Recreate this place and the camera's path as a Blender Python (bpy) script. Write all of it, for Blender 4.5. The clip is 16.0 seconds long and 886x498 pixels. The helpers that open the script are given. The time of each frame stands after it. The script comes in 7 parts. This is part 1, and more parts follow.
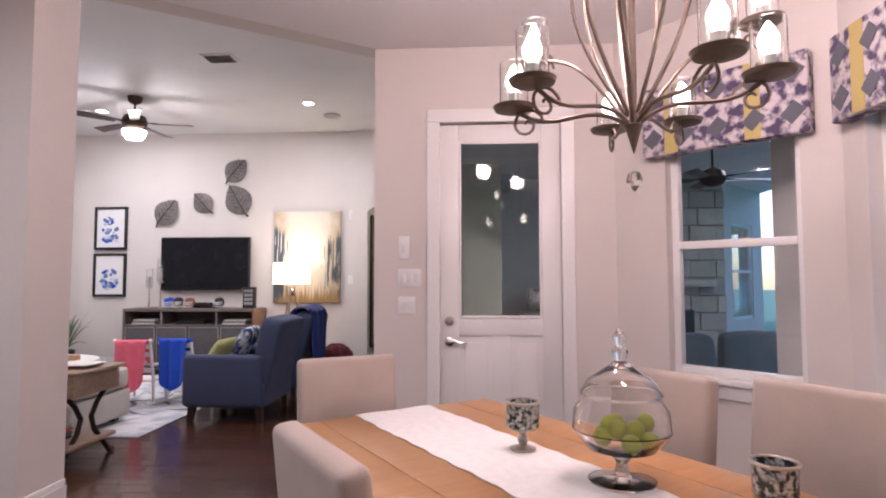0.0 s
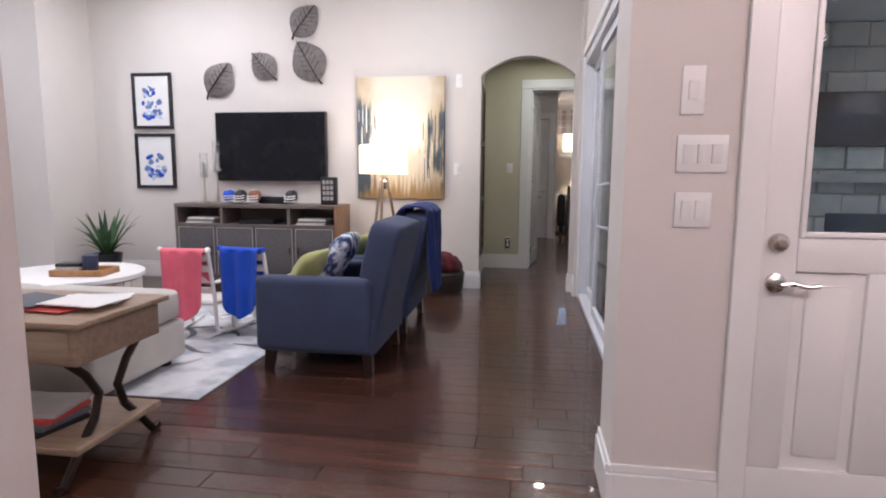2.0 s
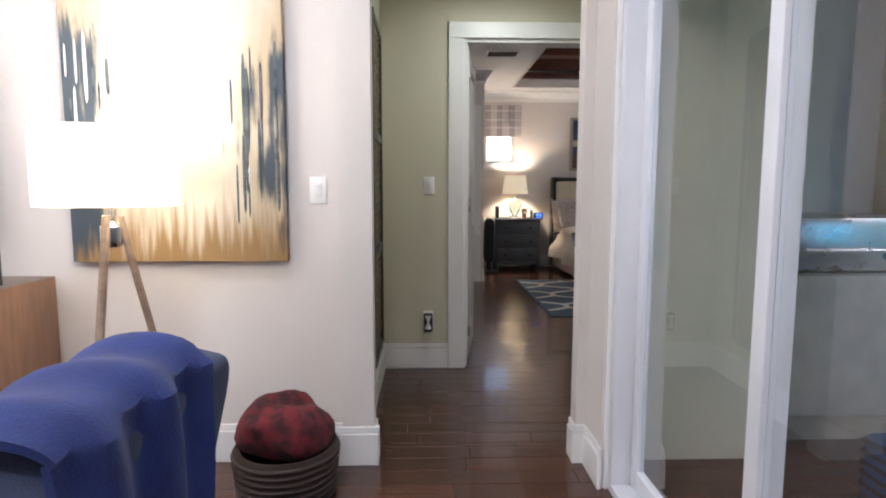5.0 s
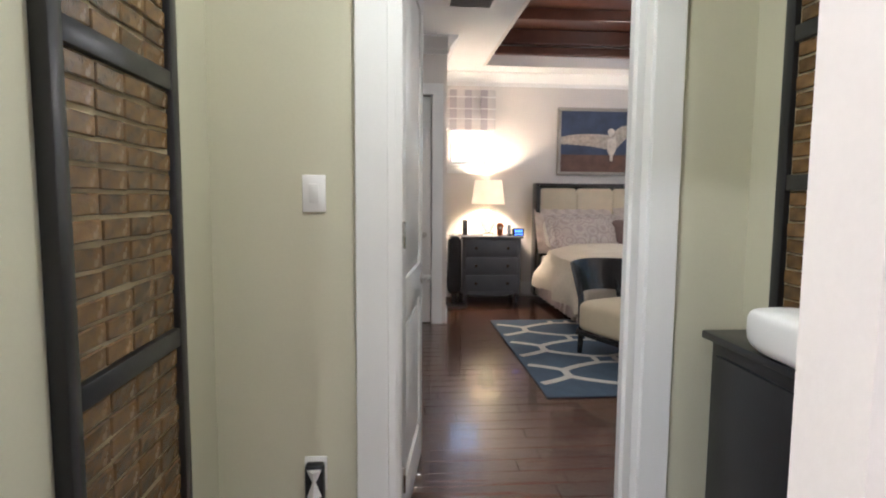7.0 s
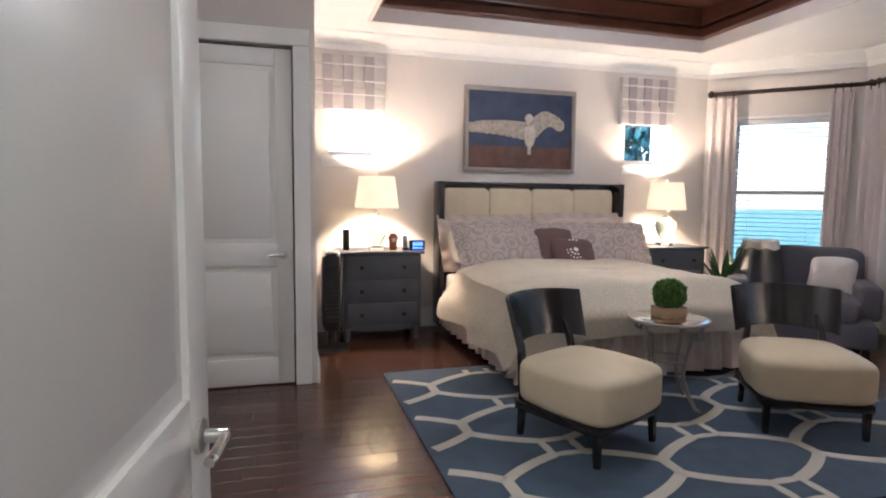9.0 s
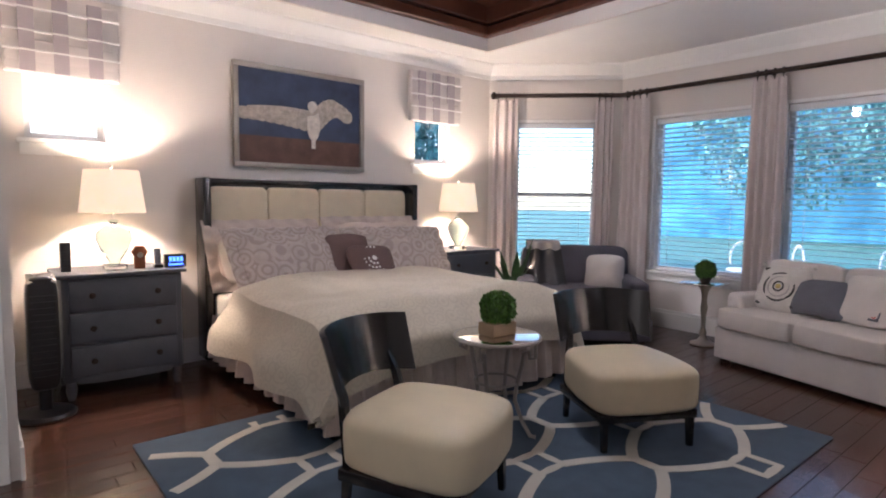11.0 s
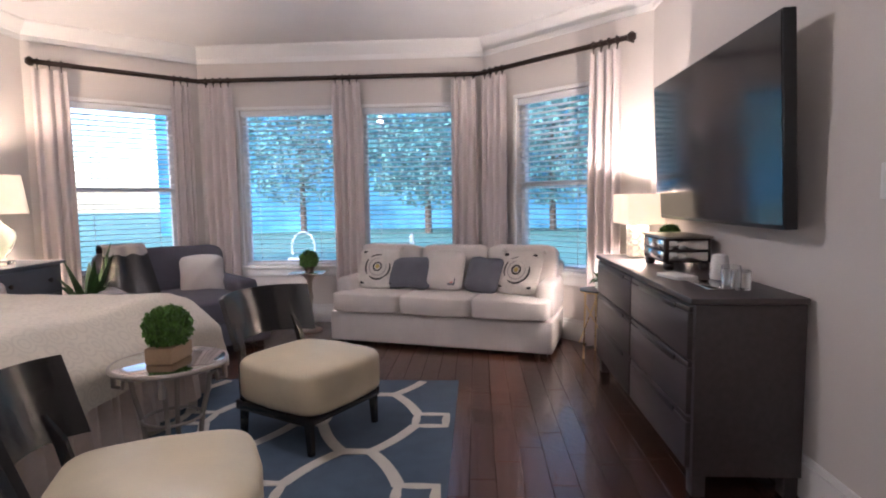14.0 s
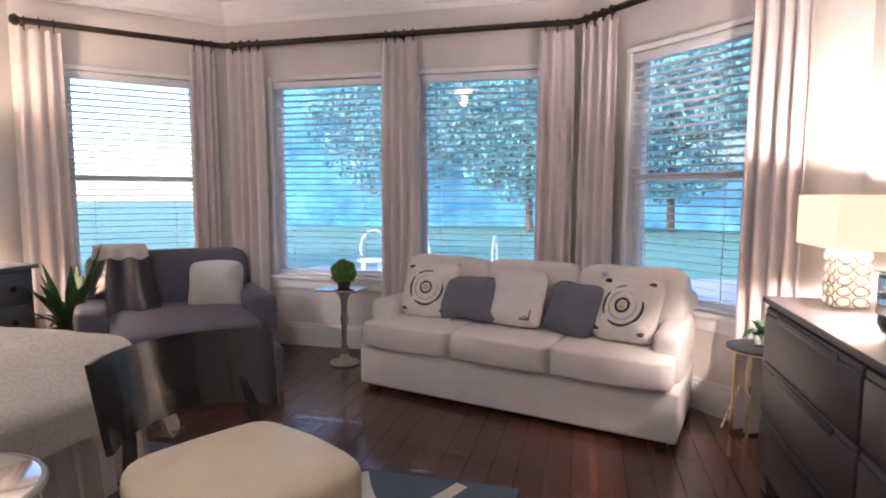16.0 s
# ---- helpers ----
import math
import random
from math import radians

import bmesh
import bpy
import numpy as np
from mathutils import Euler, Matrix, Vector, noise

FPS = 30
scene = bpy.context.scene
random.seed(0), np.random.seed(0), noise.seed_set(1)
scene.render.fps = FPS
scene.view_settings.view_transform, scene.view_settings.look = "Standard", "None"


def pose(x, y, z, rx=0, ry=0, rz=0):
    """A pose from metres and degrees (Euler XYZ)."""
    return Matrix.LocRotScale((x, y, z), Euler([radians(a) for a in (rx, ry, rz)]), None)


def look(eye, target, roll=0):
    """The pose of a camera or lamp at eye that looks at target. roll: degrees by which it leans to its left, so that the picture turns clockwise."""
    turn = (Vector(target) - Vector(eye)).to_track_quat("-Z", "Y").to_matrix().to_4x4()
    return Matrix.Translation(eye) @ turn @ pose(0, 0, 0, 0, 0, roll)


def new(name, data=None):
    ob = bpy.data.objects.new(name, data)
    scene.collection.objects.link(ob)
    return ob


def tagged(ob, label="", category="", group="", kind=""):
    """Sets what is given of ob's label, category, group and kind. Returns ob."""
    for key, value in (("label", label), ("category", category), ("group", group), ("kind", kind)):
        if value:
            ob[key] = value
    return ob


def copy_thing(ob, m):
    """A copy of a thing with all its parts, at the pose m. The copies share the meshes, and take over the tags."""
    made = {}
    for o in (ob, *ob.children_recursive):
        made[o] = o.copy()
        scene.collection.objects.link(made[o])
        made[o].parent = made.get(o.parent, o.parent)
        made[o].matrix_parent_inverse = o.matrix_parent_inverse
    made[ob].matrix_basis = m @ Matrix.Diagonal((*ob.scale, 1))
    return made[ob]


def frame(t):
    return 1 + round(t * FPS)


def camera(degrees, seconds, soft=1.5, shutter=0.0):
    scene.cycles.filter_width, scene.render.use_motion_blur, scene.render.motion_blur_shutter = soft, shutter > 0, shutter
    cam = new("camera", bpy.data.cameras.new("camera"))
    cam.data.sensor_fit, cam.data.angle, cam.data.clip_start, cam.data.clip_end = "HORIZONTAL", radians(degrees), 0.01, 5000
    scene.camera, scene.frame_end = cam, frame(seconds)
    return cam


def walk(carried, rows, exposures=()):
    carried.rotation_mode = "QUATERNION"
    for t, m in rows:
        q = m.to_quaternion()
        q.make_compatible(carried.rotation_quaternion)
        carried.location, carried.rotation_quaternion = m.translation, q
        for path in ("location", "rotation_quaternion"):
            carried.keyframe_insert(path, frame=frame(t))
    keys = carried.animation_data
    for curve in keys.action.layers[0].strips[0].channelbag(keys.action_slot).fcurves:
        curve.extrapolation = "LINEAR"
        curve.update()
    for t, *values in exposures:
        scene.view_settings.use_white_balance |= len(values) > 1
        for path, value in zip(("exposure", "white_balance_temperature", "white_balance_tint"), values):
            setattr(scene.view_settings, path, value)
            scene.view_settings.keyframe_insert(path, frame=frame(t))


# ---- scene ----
cam = camera(75.8, 16.0, soft=2.0)
PATH = [
    (0, (0.066, 1.137, 1.299), (-0.052, 3.13, 1.411), -0.1),
    (0.5, (-0.266, 1.49, 1.247), (-0.473, 3.478, 1.192), 0.3),
    (1, (-0.519, 1.971, 1.224), (-0.781, 3.944, 1.035), 0.4),
    (1.5, (-0.766, 2.495, 1.236), (-1.063, 4.458, 0.996), 0.3),
    (2, (-0.976, 3.018, 1.239), (-1.269, 4.98, 0.985), 0.4),
    (2.5, (-1.116, 3.589, 1.288), (-1.378, 5.555, 1.033), 0.3),
    (3, (-1.223, 4.173, 1.319), (-1.401, 6.148, 1.058), 0.5),
    (3.5, (-1.278, 4.796, 1.357), (-1.359, 6.778, 1.097), 0.6),
    (4, (-1.31, 5.42, 1.325), (-1.33, 7.405, 1.085), 0.2),
    (6.5, (-1.033, 8.257, 1.34), (-0.904, 10.244, 1.147), 0.6),
    (7, (-0.959, 8.782, 1.346), (-0.799, 10.767, 1.161), 0.4),
    (7.5, (-0.891, 9.275, 1.33), (-0.676, 11.256, 1.155), 0.2),
    (8, (-0.793, 9.77, 1.34), (-0.497, 11.74, 1.163), 0.1),
    (10.5, (-0.633, 11.271, 1.359), (0.457, 12.939, 1.191), 1.1),
    (11, (-0.585, 11.408, 1.358), (0.69, 12.94, 1.191), 0.7),
    (11.5, (-0.629, 11.584, 1.344), (0.806, 12.967, 1.182), 0.5),
    (12, (-0.707, 11.767, 1.324), (0.899, 12.948, 1.165), 0.3),
    (12.5, (-0.722, 11.865, 1.305), (1.011, 12.85, 1.15), 0.1),
    (13, (-0.758, 12.034, 1.341), (1.111, 12.726, 1.173), -0.2),
    (13.5, (-0.791, 12.183, 1.337), (1.162, 12.578, 1.164), -0.6),
    (14, (-0.768, 12.275, 1.317), (1.22, 12.397, 1.143), -0.8),
    (14.5, (-0.55, 12.311, 1.321), (1.44, 12.3, 1.126), -0.9),
    (15, (-0.123, 12.295, 1.342), (1.867, 12.271, 1.139), -0.6),
    (15.5, (0.338, 12.254, 1.342), (2.32, 12.43, 1.144), -0.3),
    (16, (0.784, 12.156, 1.33), (2.714, 12.642, 1.14), 0.2),
]
EXPO = [(0.0, 0.0, 5900, 20), (1.0, 0.05, 5800, 17), (2.5, 0.15, 5650, 13), (4.0, 0.2, 5600, 12), (7.0, 1.25, 5600, 10), (8.0, 1.4, 5600, 11), (10.5, 1.0, 5600, 18), (12.5, 1.18, 5600, 19), (16.0, 1.2, 5900, 23)]
SKY = 0.4
walk(cam, [(t, look(eye, target, roll)) for t, eye, target, roll in PATH], EXPO)

# ---- world, light ----
world = bpy.data.worlds.new("world")
scene.world = world
world.use_nodes = True
wn = world.node_tree.nodes
sky = wn.new("ShaderNodeTexSky")
sky.sky_type, sky.sun_disc = "NISHITA", False
sky.sun_elevation, sky.sun_rotation = radians(24), radians(315)
world.node_tree.links.new(sky.outputs[0], wn["Background"].inputs[0])
wn["Background"].inputs[1].default_value = SKY
sun = new("sun", bpy.data.lights.new("sun", "SUN"))
sun.data.energy, sun.data.angle, sun.data.color = 2.0, radians(12), (1, 0.93, 0.85)
sun.matrix_world = look((-15, 25, 12), (0, 10, 0))


def lamp(name, kind, loc, watts, colour, size=0.1, aim=None):
    ob = new(name, bpy.data.lights.new(name, kind))
    ob.data.energy, ob.data.color = watts, colour
    if kind == "AREA":
        ob.data.shape, ob.data.size = "DISK", size
    else:
        ob.data.shadow_soft_size = size
    ob.matrix_world = look(loc, aim) if aim else Matrix.Translation(loc)
    return ob


WARM, SOFTW, COOL = (1, 0.72, 0.45), (1, 0.94, 0.90), (0.95, 0.95, 1.0)

# ---- materials ----


def mat(name, colour, rough=0.6, metal=0.0, var=0.12, scale=6.0, bump=0.15, fine=120.0, stretch=(1, 1, 1), second=None, mix=0.5, emit=0.0, sheen=0.0, rand=0.0, coat=0.0):
    """Colour broken up at two scales, with fine relief; second: another colour that patches or grain bring in."""
    m = bpy.data.materials.new(name)
    m.use_nodes = True
    nt = m.node_tree
    n, l = nt.nodes, nt.links
    b = n["Principled BSDF"]
    tc = n.new("ShaderNodeTexCoord")
    mp = n.new("ShaderNodeMapping")
    mp.inputs["Scale"].default_value = stretch
    l.new(tc.outputs["Object"], mp.inputs[0])
    big, small = n.new("ShaderNodeTexNoise"), n.new("ShaderNodeTexNoise")
    big.inputs["Scale"].default_value, small.inputs["Scale"].default_value = scale, fine
    big.inputs["Detail"].default_value, small.inputs["Detail"].default_value = 4, 3
    l.new(mp.outputs[0], big.inputs[0]), l.new(mp.outputs[0], small.inputs[0])
    dark = [c * (1 - var) for c in colour[:3]]
    light = [min(1, c * (1 + var)) for c in colour[:3]]
    if second:
        light = second
    ramp = n.new("ShaderNodeValToRGB")
    ramp.color_ramp.elements[0].position, ramp.color_ramp.elements[1].position = 0.5 - 0.5 * mix, 0.5 + 0.5 * mix
    ramp.color_ramp.elements[0].color, ramp.color_ramp.elements[1].color = (*dark, 1), (*light, 1)
    l.new(big.outputs[0], ramp.inputs[0])
    mx = n.new("ShaderNodeMix")
    mx.data_type, mx.blend_type = "RGBA", "MULTIPLY"
    mx.inputs[0].default_value = 1.0
    r2 = n.new("ShaderNodeMapRange")
    r2.inputs[3].default_value, r2.inputs[4].default_value = 1 - var, 1 + var
    l.new(small.outputs[0], r2.inputs[0])
    l.new(ramp.outputs[0], mx.inputs[6]), l.new(r2.outputs[0], mx.inputs[7])
    out = mx.outputs[2]
    if rand:
        oi, geo = n.new("ShaderNodeObjectInfo"), n.new("ShaderNodeNewGeometry")
        add = n.new("ShaderNodeMath")
        add.operation = "ADD"
        l.new(oi.outputs["Random"], add.inputs[0]), l.new(geo.outputs["Random Per Island"], add.inputs[1])
        fr = n.new("ShaderNodeMath")
        fr.operation = "FRACT"
        l.new(add.outputs[0], fr.inputs[0])
        r3 = n.new("ShaderNodeMapRange")
        r3.inputs[3].default_value, r3.inputs[4].default_value = 1 - rand, 1 + rand
        l.new(fr.outputs[0], r3.inputs[0])
        m2 = n.new("ShaderNodeMix")
        m2.data_type, m2.blend_type = "RGBA", "MULTIPLY"
        m2.inputs[0].default_value = 1.0
        l.new(out, m2.inputs[6]), l.new(r3.outputs[0], m2.inputs[7])
        out = m2.outputs[2]
    l.new(out, b.inputs["Base Color"])
    rr = n.new("ShaderNodeMapRange")
    rr.inputs[3].default_value, rr.inputs[4].default_value = max(0.02, rough - 0.07), min(1, rough + 0.07)
    l.new(big.outputs[0], rr.inputs[0]), l.new(rr.outputs[0], b.inputs["Roughness"])
    b.inputs["Metallic"].default_value = metal
    b.inputs["Sheen Weight"].default_value = sheen
    b.inputs["Coat Weight"].default_value = coat
    if bump:
        bp = n.new("ShaderNodeBump")
        bp.inputs["Strength"].default_value, bp.inputs["Distance"].default_value = bump, 0.003
        l.new(small.outputs[0], bp.inputs["Height"]), l.new(bp.outputs[0], b.inputs["Normal"])
    if emit:
        b.inputs["Emission Color"].default_value = (*colour[:3], 1)
        b.inputs["Emission Strength"].default_value = emit
    return m


def glow(name, colour, strength):
    m = bpy.data.materials.new(name)
    m.use_nodes = True
    b = m.node_tree.nodes["Principled BSDF"]
    b.inputs["Base Color"].default_value = (*colour, 1)
    b.inputs["Emission Color"].default_value = (*colour, 1)
    b.inputs["Emission Strength"].default_value = strength
    return m


def glass(name, colour=(1, 1, 1), rough=0.0, thin=True):
    m = bpy.data.materials.new(name)
    m.use_nodes = True
    b = m.node_tree.nodes["Principled BSDF"]
    b.inputs["Base Color"].default_value = (*colour, 1)
    b.inputs["Transmission Weight"].default_value = 1
    b.inputs["Roughness"].default_value = rough
    b.inputs["IOR"].default_value = 1.45
    return m


def cloth_shade(name, colour, strength):
    """A lamp shade: cloth lit from inside."""
    m = mat(name, colour, 0.9, bump=0.1)
    b = m.node_tree.nodes["Principled BSDF"]
    b.inputs["Emission Color"].default_value = (1, 0.76, 0.45, 1)
    b.inputs["Emission Strength"].default_value = strength
    return m


M = {}
M["wall"] = mat("greige_wall_paint", (0.66, 0.615, 0.575), 0.7, var=0.03, scale=2, bump=0.12, fine=90)
M["green"] = mat("sage_wall_paint", (0.58, 0.555, 0.42), 0.7, var=0.03, scale=2, bump=0.12, fine=90)
M["white"] = mat("white_trim_paint", (0.80, 0.79, 0.77), 0.35, var=0.02, scale=3, bump=0.03)
M["ceil"] = mat("white_ceiling_paint", (0.78, 0.77, 0.76), 0.85, var=0.03, scale=2, bump=0.25, fine=70)
M["plank"] = mat("dark_walnut_plank", (0.062, 0.025, 0.015), 0.24, var=0.3, scale=2.2, bump=0.1, fine=60, stretch=(0.7, 7, 1), rand=0.35, coat=0.25)
M["subfloor"] = mat("dark_joint", (0.02, 0.01, 0.007), 0.8)
M["darkwood"] = mat("espresso_wood", (0.022, 0.012, 0.009), 0.3, var=0.3, scale=4, bump=0.05, stretch=(1, 8, 1))
M["traywood"] = mat("stained_tray_wood", (0.07, 0.024, 0.013), 0.35, var=0.3, scale=4, bump=0.05, stretch=(1, 8, 1))
M["oak"] = mat("honey_oak", (0.44, 0.23, 0.095), 0.4, var=0.15, scale=4, bump=0.06, stretch=(8, 1, 1), rand=0.12)
M["ashwood"] = mat("weathered_grey_oak", (0.30, 0.215, 0.15), 0.5, var=0.22, scale=4, bump=0.12, stretch=(1, 9, 9))
M["consolewood"] = mat("taupe_wood", (0.15, 0.12, 0.105), 0.5, var=0.2, scale=5, bump=0.1, stretch=(1, 9, 9))
M["brownwood"] = mat("brown_console_side", (0.22, 0.12, 0.07), 0.45, var=0.2, scale=5, bump=0.1, stretch=(9, 9, 1))
M["panelgrey"] = mat("grey_textured_panel", (0.085, 0.078, 0.08), 0.6, var=0.2, scale=40, fine=300, bump=0.3)
M["stitch"] = mat("pale_nailhead_trim", (0.42, 0.38, 0.34), 0.45, metal=0.3)
M["dresser"] = mat("charcoal_brown_dresser_wood", (0.05, 0.04, 0.041), 0.4, var=0.2, scale=4, bump=0.08, stretch=(1, 9, 9))
M["nightstand"] = mat("slate_grey_painted_wood", (0.07, 0.074, 0.085), 0.5, var=0.15, scale=6, bump=0.06)
M["black"] = mat("black_satin", (0.012, 0.012, 0.014), 0.35, var=0.2)
M["lacquer"] = mat("black_lacquered_wood", (0.010, 0.0085, 0.009), 0.22, var=0.3, stretch=(1, 1, 6), coat=0.3)
M["screen"] = mat("dark_screen", (0.012, 0.013, 0.016), 0.12, var=0.1, bump=0)
M["iron"] = mat("dark_iron", (0.045, 0.032, 0.026), 0.45, metal=0.8, bump=0.2)
M["nickel"] = mat("brushed_nickel", (0.62, 0.60, 0.57), 0.28, metal=1, var=0.06)
M["silver"] = mat("antique_silver", (0.55, 0.50, 0.43), 0.3, metal=1, var=0.15)
M["gold"] = mat("brushed_gold", (0.72, 0.58, 0.34), 0.28, metal=1, var=0.08)
M["chandelier"] = mat("champagne_bronze", (0.20, 0.155, 0.125), 0.4, metal=0.7, var=0.15)
M["alu"] = mat("white_coated_aluminium", (0.70, 0.71, 0.74), 0.4, var=0.03)
M["bluecloth"] = mat("slate_blue_upholstery", (0.040, 0.053, 0.105), 0.9, var=0.14, scale=8, bump=0.5, fine=350, sheen=0.05)
M["navy"] = mat("navy_fleece", (0.012, 0.025, 0.13), 0.95, var=0.25, scale=12, bump=0.6, fine=200, sheen=0.1)
M["greencloth"] = mat("olive_green_velvet", (0.36, 0.37, 0.14), 0.85, var=0.15, bump=0.3, fine=250, sheen=0.08)
M["tiedye"] = mat("blue_white_print_cotton", (0.018, 0.04, 0.14), 0.9, var=0.2, scale=11, second=(0.62, 0.66, 0.72), mix=0.12, bump=0.2)
M["pink"] = mat("pink_towel", (0.78, 0.15, 0.22), 0.95, var=0.1, bump=0.6, fine=260, sheen=0.08)
M["royal"] = mat("royal_blue_towel", (0.015, 0.075, 0.52), 0.95, var=0.15, bump=0.6, fine=260, sheen=0.08)
M["redplaid"] = mat("dark_red_plaid_fleece", (0.16, 0.012, 0.018), 0.95, var=0.3, scale=16, second=(0.03, 0.006, 0.008), mix=0.2, bump=0.5)
M["chairlinen"] = mat("beige_linen", (0.42, 0.35, 0.30), 0.9, var=0.07, scale=8, bump=0.4, fine=320, sheen=0.05)
M["runner"] = mat("white_lace_runner", (0.78, 0.75, 0.72), 0.9, var=0.06, scale=30, bump=0.7, fine=160)
M["greysofa"] = mat("pale_grey_upholstery", (0.50, 0.47, 0.43), 0.9, var=0.08, bump=0.4, fine=300)
M["sofa"] = mat("off_white_woven_upholstery", (0.62, 0.58, 0.55), 0.9, var=0.06, scale=7, bump=0.4, fine=320, sheen=0.05)
M["greycloth"] = mat("charcoal_grey_upholstery", (0.085, 0.083, 0.105), 0.92, var=0.12, scale=7, bump=0.4, fine=320, sheen=0.05)
M["greypillow"] = mat("slate_grey_cushion", (0.12, 0.125, 0.15), 0.92, var=0.12, bump=0.4, fine=300, sheen=0.05)
M["palepillow"] = mat("pale_grey_cushion", (0.40, 0.38, 0.37), 0.92, var=0.08, bump=0.4, fine=300, sheen=0.05)
M["cream"] = mat("cream_leather", (0.62, 0.53, 0.37), 0.42, var=0.05, scale=9, bump=0.2, fine=220)
M["duvet"] = mat("ivory_embroidered_duvet", (0.56, 0.50, 0.40), 0.75, var=0.05, scale=8, bump=0.3, fine=70, sheen=0.05)
M["satin"] = mat("champagne_satin", (0.50, 0.42, 0.37), 0.5, var=0.10, scale=9, bump=0.3, fine=40, sheen=0.08)
M["damask"] = mat("taupe_damask_cotton", (0.42, 0.36, 0.33), 0.85, var=0.05, scale=14, second=(0.50, 0.44, 0.40), mix=0.5, bump=0.2, fine=200)
M["sheet"] = mat("ivory_cotton", (0.66, 0.61, 0.54), 0.85, var=0.05, bump=0.2)
M["brownpillow"] = mat("mocha_cushion", (0.12, 0.075, 0.068), 0.85, var=0.12, bump=0.4, fine=260)
M["curtain"] = mat("pearl_satin_curtain", (0.62, 0.56, 0.54), 0.6, var=0.06, scale=9, bump=0.2, fine=180, stretch=(1, 1, 0.3), sheen=0.08)
M["blind"] = mat("white_slat", (0.74, 0.75, 0.77), 0.45, var=0.03)


def medallions(m, colour, scale, amount):
    """Weaves rings of another colour into a cloth, with a little relief."""
    nt = m.node_tree
    n, l = nt.nodes, nt.links
    b = n["Principled BSDF"]
    src = b.inputs["Base Color"].links[0].from_socket
    tc = n.new("ShaderNodeTexCoord")
    vo = n.new("ShaderNodeTexVoronoi")
    vo.inputs["Scale"].default_value = scale
    vo.inputs["Randomness"].default_value = 0.35
    l.new(tc.outputs["Object"], vo.inputs["Vector"])
    mu, si = n.new("ShaderNodeMath"), n.new("ShaderNodeMath")
    mu.operation, si.operation = "MULTIPLY", "SINE"
    mu.inputs[1].default_value = 26
    l.new(vo.outputs["Distance"], mu.inputs[0]), l.new(mu.outputs[0], si.inputs[0])
    mr = n.new("ShaderNodeMapRange")
    mr.inputs[1].default_value, mr.inputs[2].default_value, mr.inputs[4].default_value = 0.1, 0.6, amount
    l.new(si.outputs[0], mr.inputs[0])
    mx = n.new("ShaderNodeMix")
    mx.data_type = "RGBA"
    mx.inputs[7].default_value = (*colour, 1)
    l.new(mr.outputs[0], mx.inputs[0]), l.new(src, mx.inputs[6])
    l.new(mx.outputs[2], b.inputs["Base Color"])


medallions(M["damask"], (0.33, 0.275, 0.25), 6.5, 0.8)
medallions(M["duvet"], (0.47, 0.415, 0.33), 11, 0.55)
M["glass"] = glass("window_glass", (0.97, 0.99, 1.0))
M["clear"] = glass("clear_glass", (0.98, 0.99, 0.99))
M["aqua"] = glass("aqua_glass", (0.72, 0.90, 0.86), 0.03)
M["mirror"] = mat("antiqued_mirror", (0.75, 0.74, 0.72), 0.06, metal=1, var=0.08, bump=0)
M["shade"] = cloth_shade("lit_linen_shade", (0.85, 0.76, 0.60), 0.36)
M["shade2"] = cloth_shade("lit_white_drum_shade", (0.85, 0.76, 0.66), 0.42)
M["shade3"] = cloth_shade("lit_white_shade", (0.9, 0.86, 0.8), 2.2)
M["bulb"] = glow("lit_glass", (1, 0.86, 0.68), 14)
M["cold"] = glow("lit_downlight", (1, 0.95, 0.88), 18)
M["leafmetal"] = mat("brushed_grey_metal_leaf", (0.33, 0.30, 0.29), 0.5, metal=0.3, var=0.25, scale=20, bump=0.5, fine=80)
M["leaf"] = mat("green_leaf", (0.035, 0.085, 0.028), 0.45, var=0.35, scale=12, bump=0.1, rand=0.3)
M["moss"] = mat("bright_boxwood", (0.07, 0.16, 0.025), 0.7, var=0.35, scale=30, bump=0.3, rand=0.4)
# leaf green shifted to teal: cool outdoor haze is put into the colour
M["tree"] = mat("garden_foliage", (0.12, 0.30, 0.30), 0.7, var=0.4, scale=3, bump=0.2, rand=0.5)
M["bark"] = mat("bark", (0.12, 0.09, 0.07), 0.9, var=0.3, scale=12, bump=0.6, fine=40)
# lawn lightened and tinted teal for the same cool outdoor light
M["grass"] = mat("lawn", (0.10, 0.24, 0.20), 0.9, var=0.3, scale=4, bump=0.5, fine=60)
M["paving"] = mat("pale_concrete_paving", (0.34, 0.35, 0.36), 0.7, var=0.12, scale=3, bump=0.2, fine=60)
M["patiotile"] = mat("tan_patio_tile", (0.30, 0.25, 0.19), 0.45, var=0.15, scale=3, bump=0.1, rand=0.08)
M["stone"] = mat("limestone_block", (0.46, 0.42, 0.36), 0.85, var=0.15, scale=6, bump=0.6, fine=50, rand=0.2)
M["blueart"] = mat("blue_abstract_print", (0.02, 0.05, 0.22), 0.6, var=0.3, scale=6, second=(0.22, 0.34, 0.62), mix=0.5, bump=0)
M["washblue"] = mat("pale_blue_wash", (0.36, 0.46, 0.66), 0.6, var=0.15, scale=14, second=(0.62, 0.68, 0.78), mix=0.4, bump=0)
M["paper"] = mat("white_paper", (0.78, 0.77, 0.75), 0.8, var=0.02, bump=0)


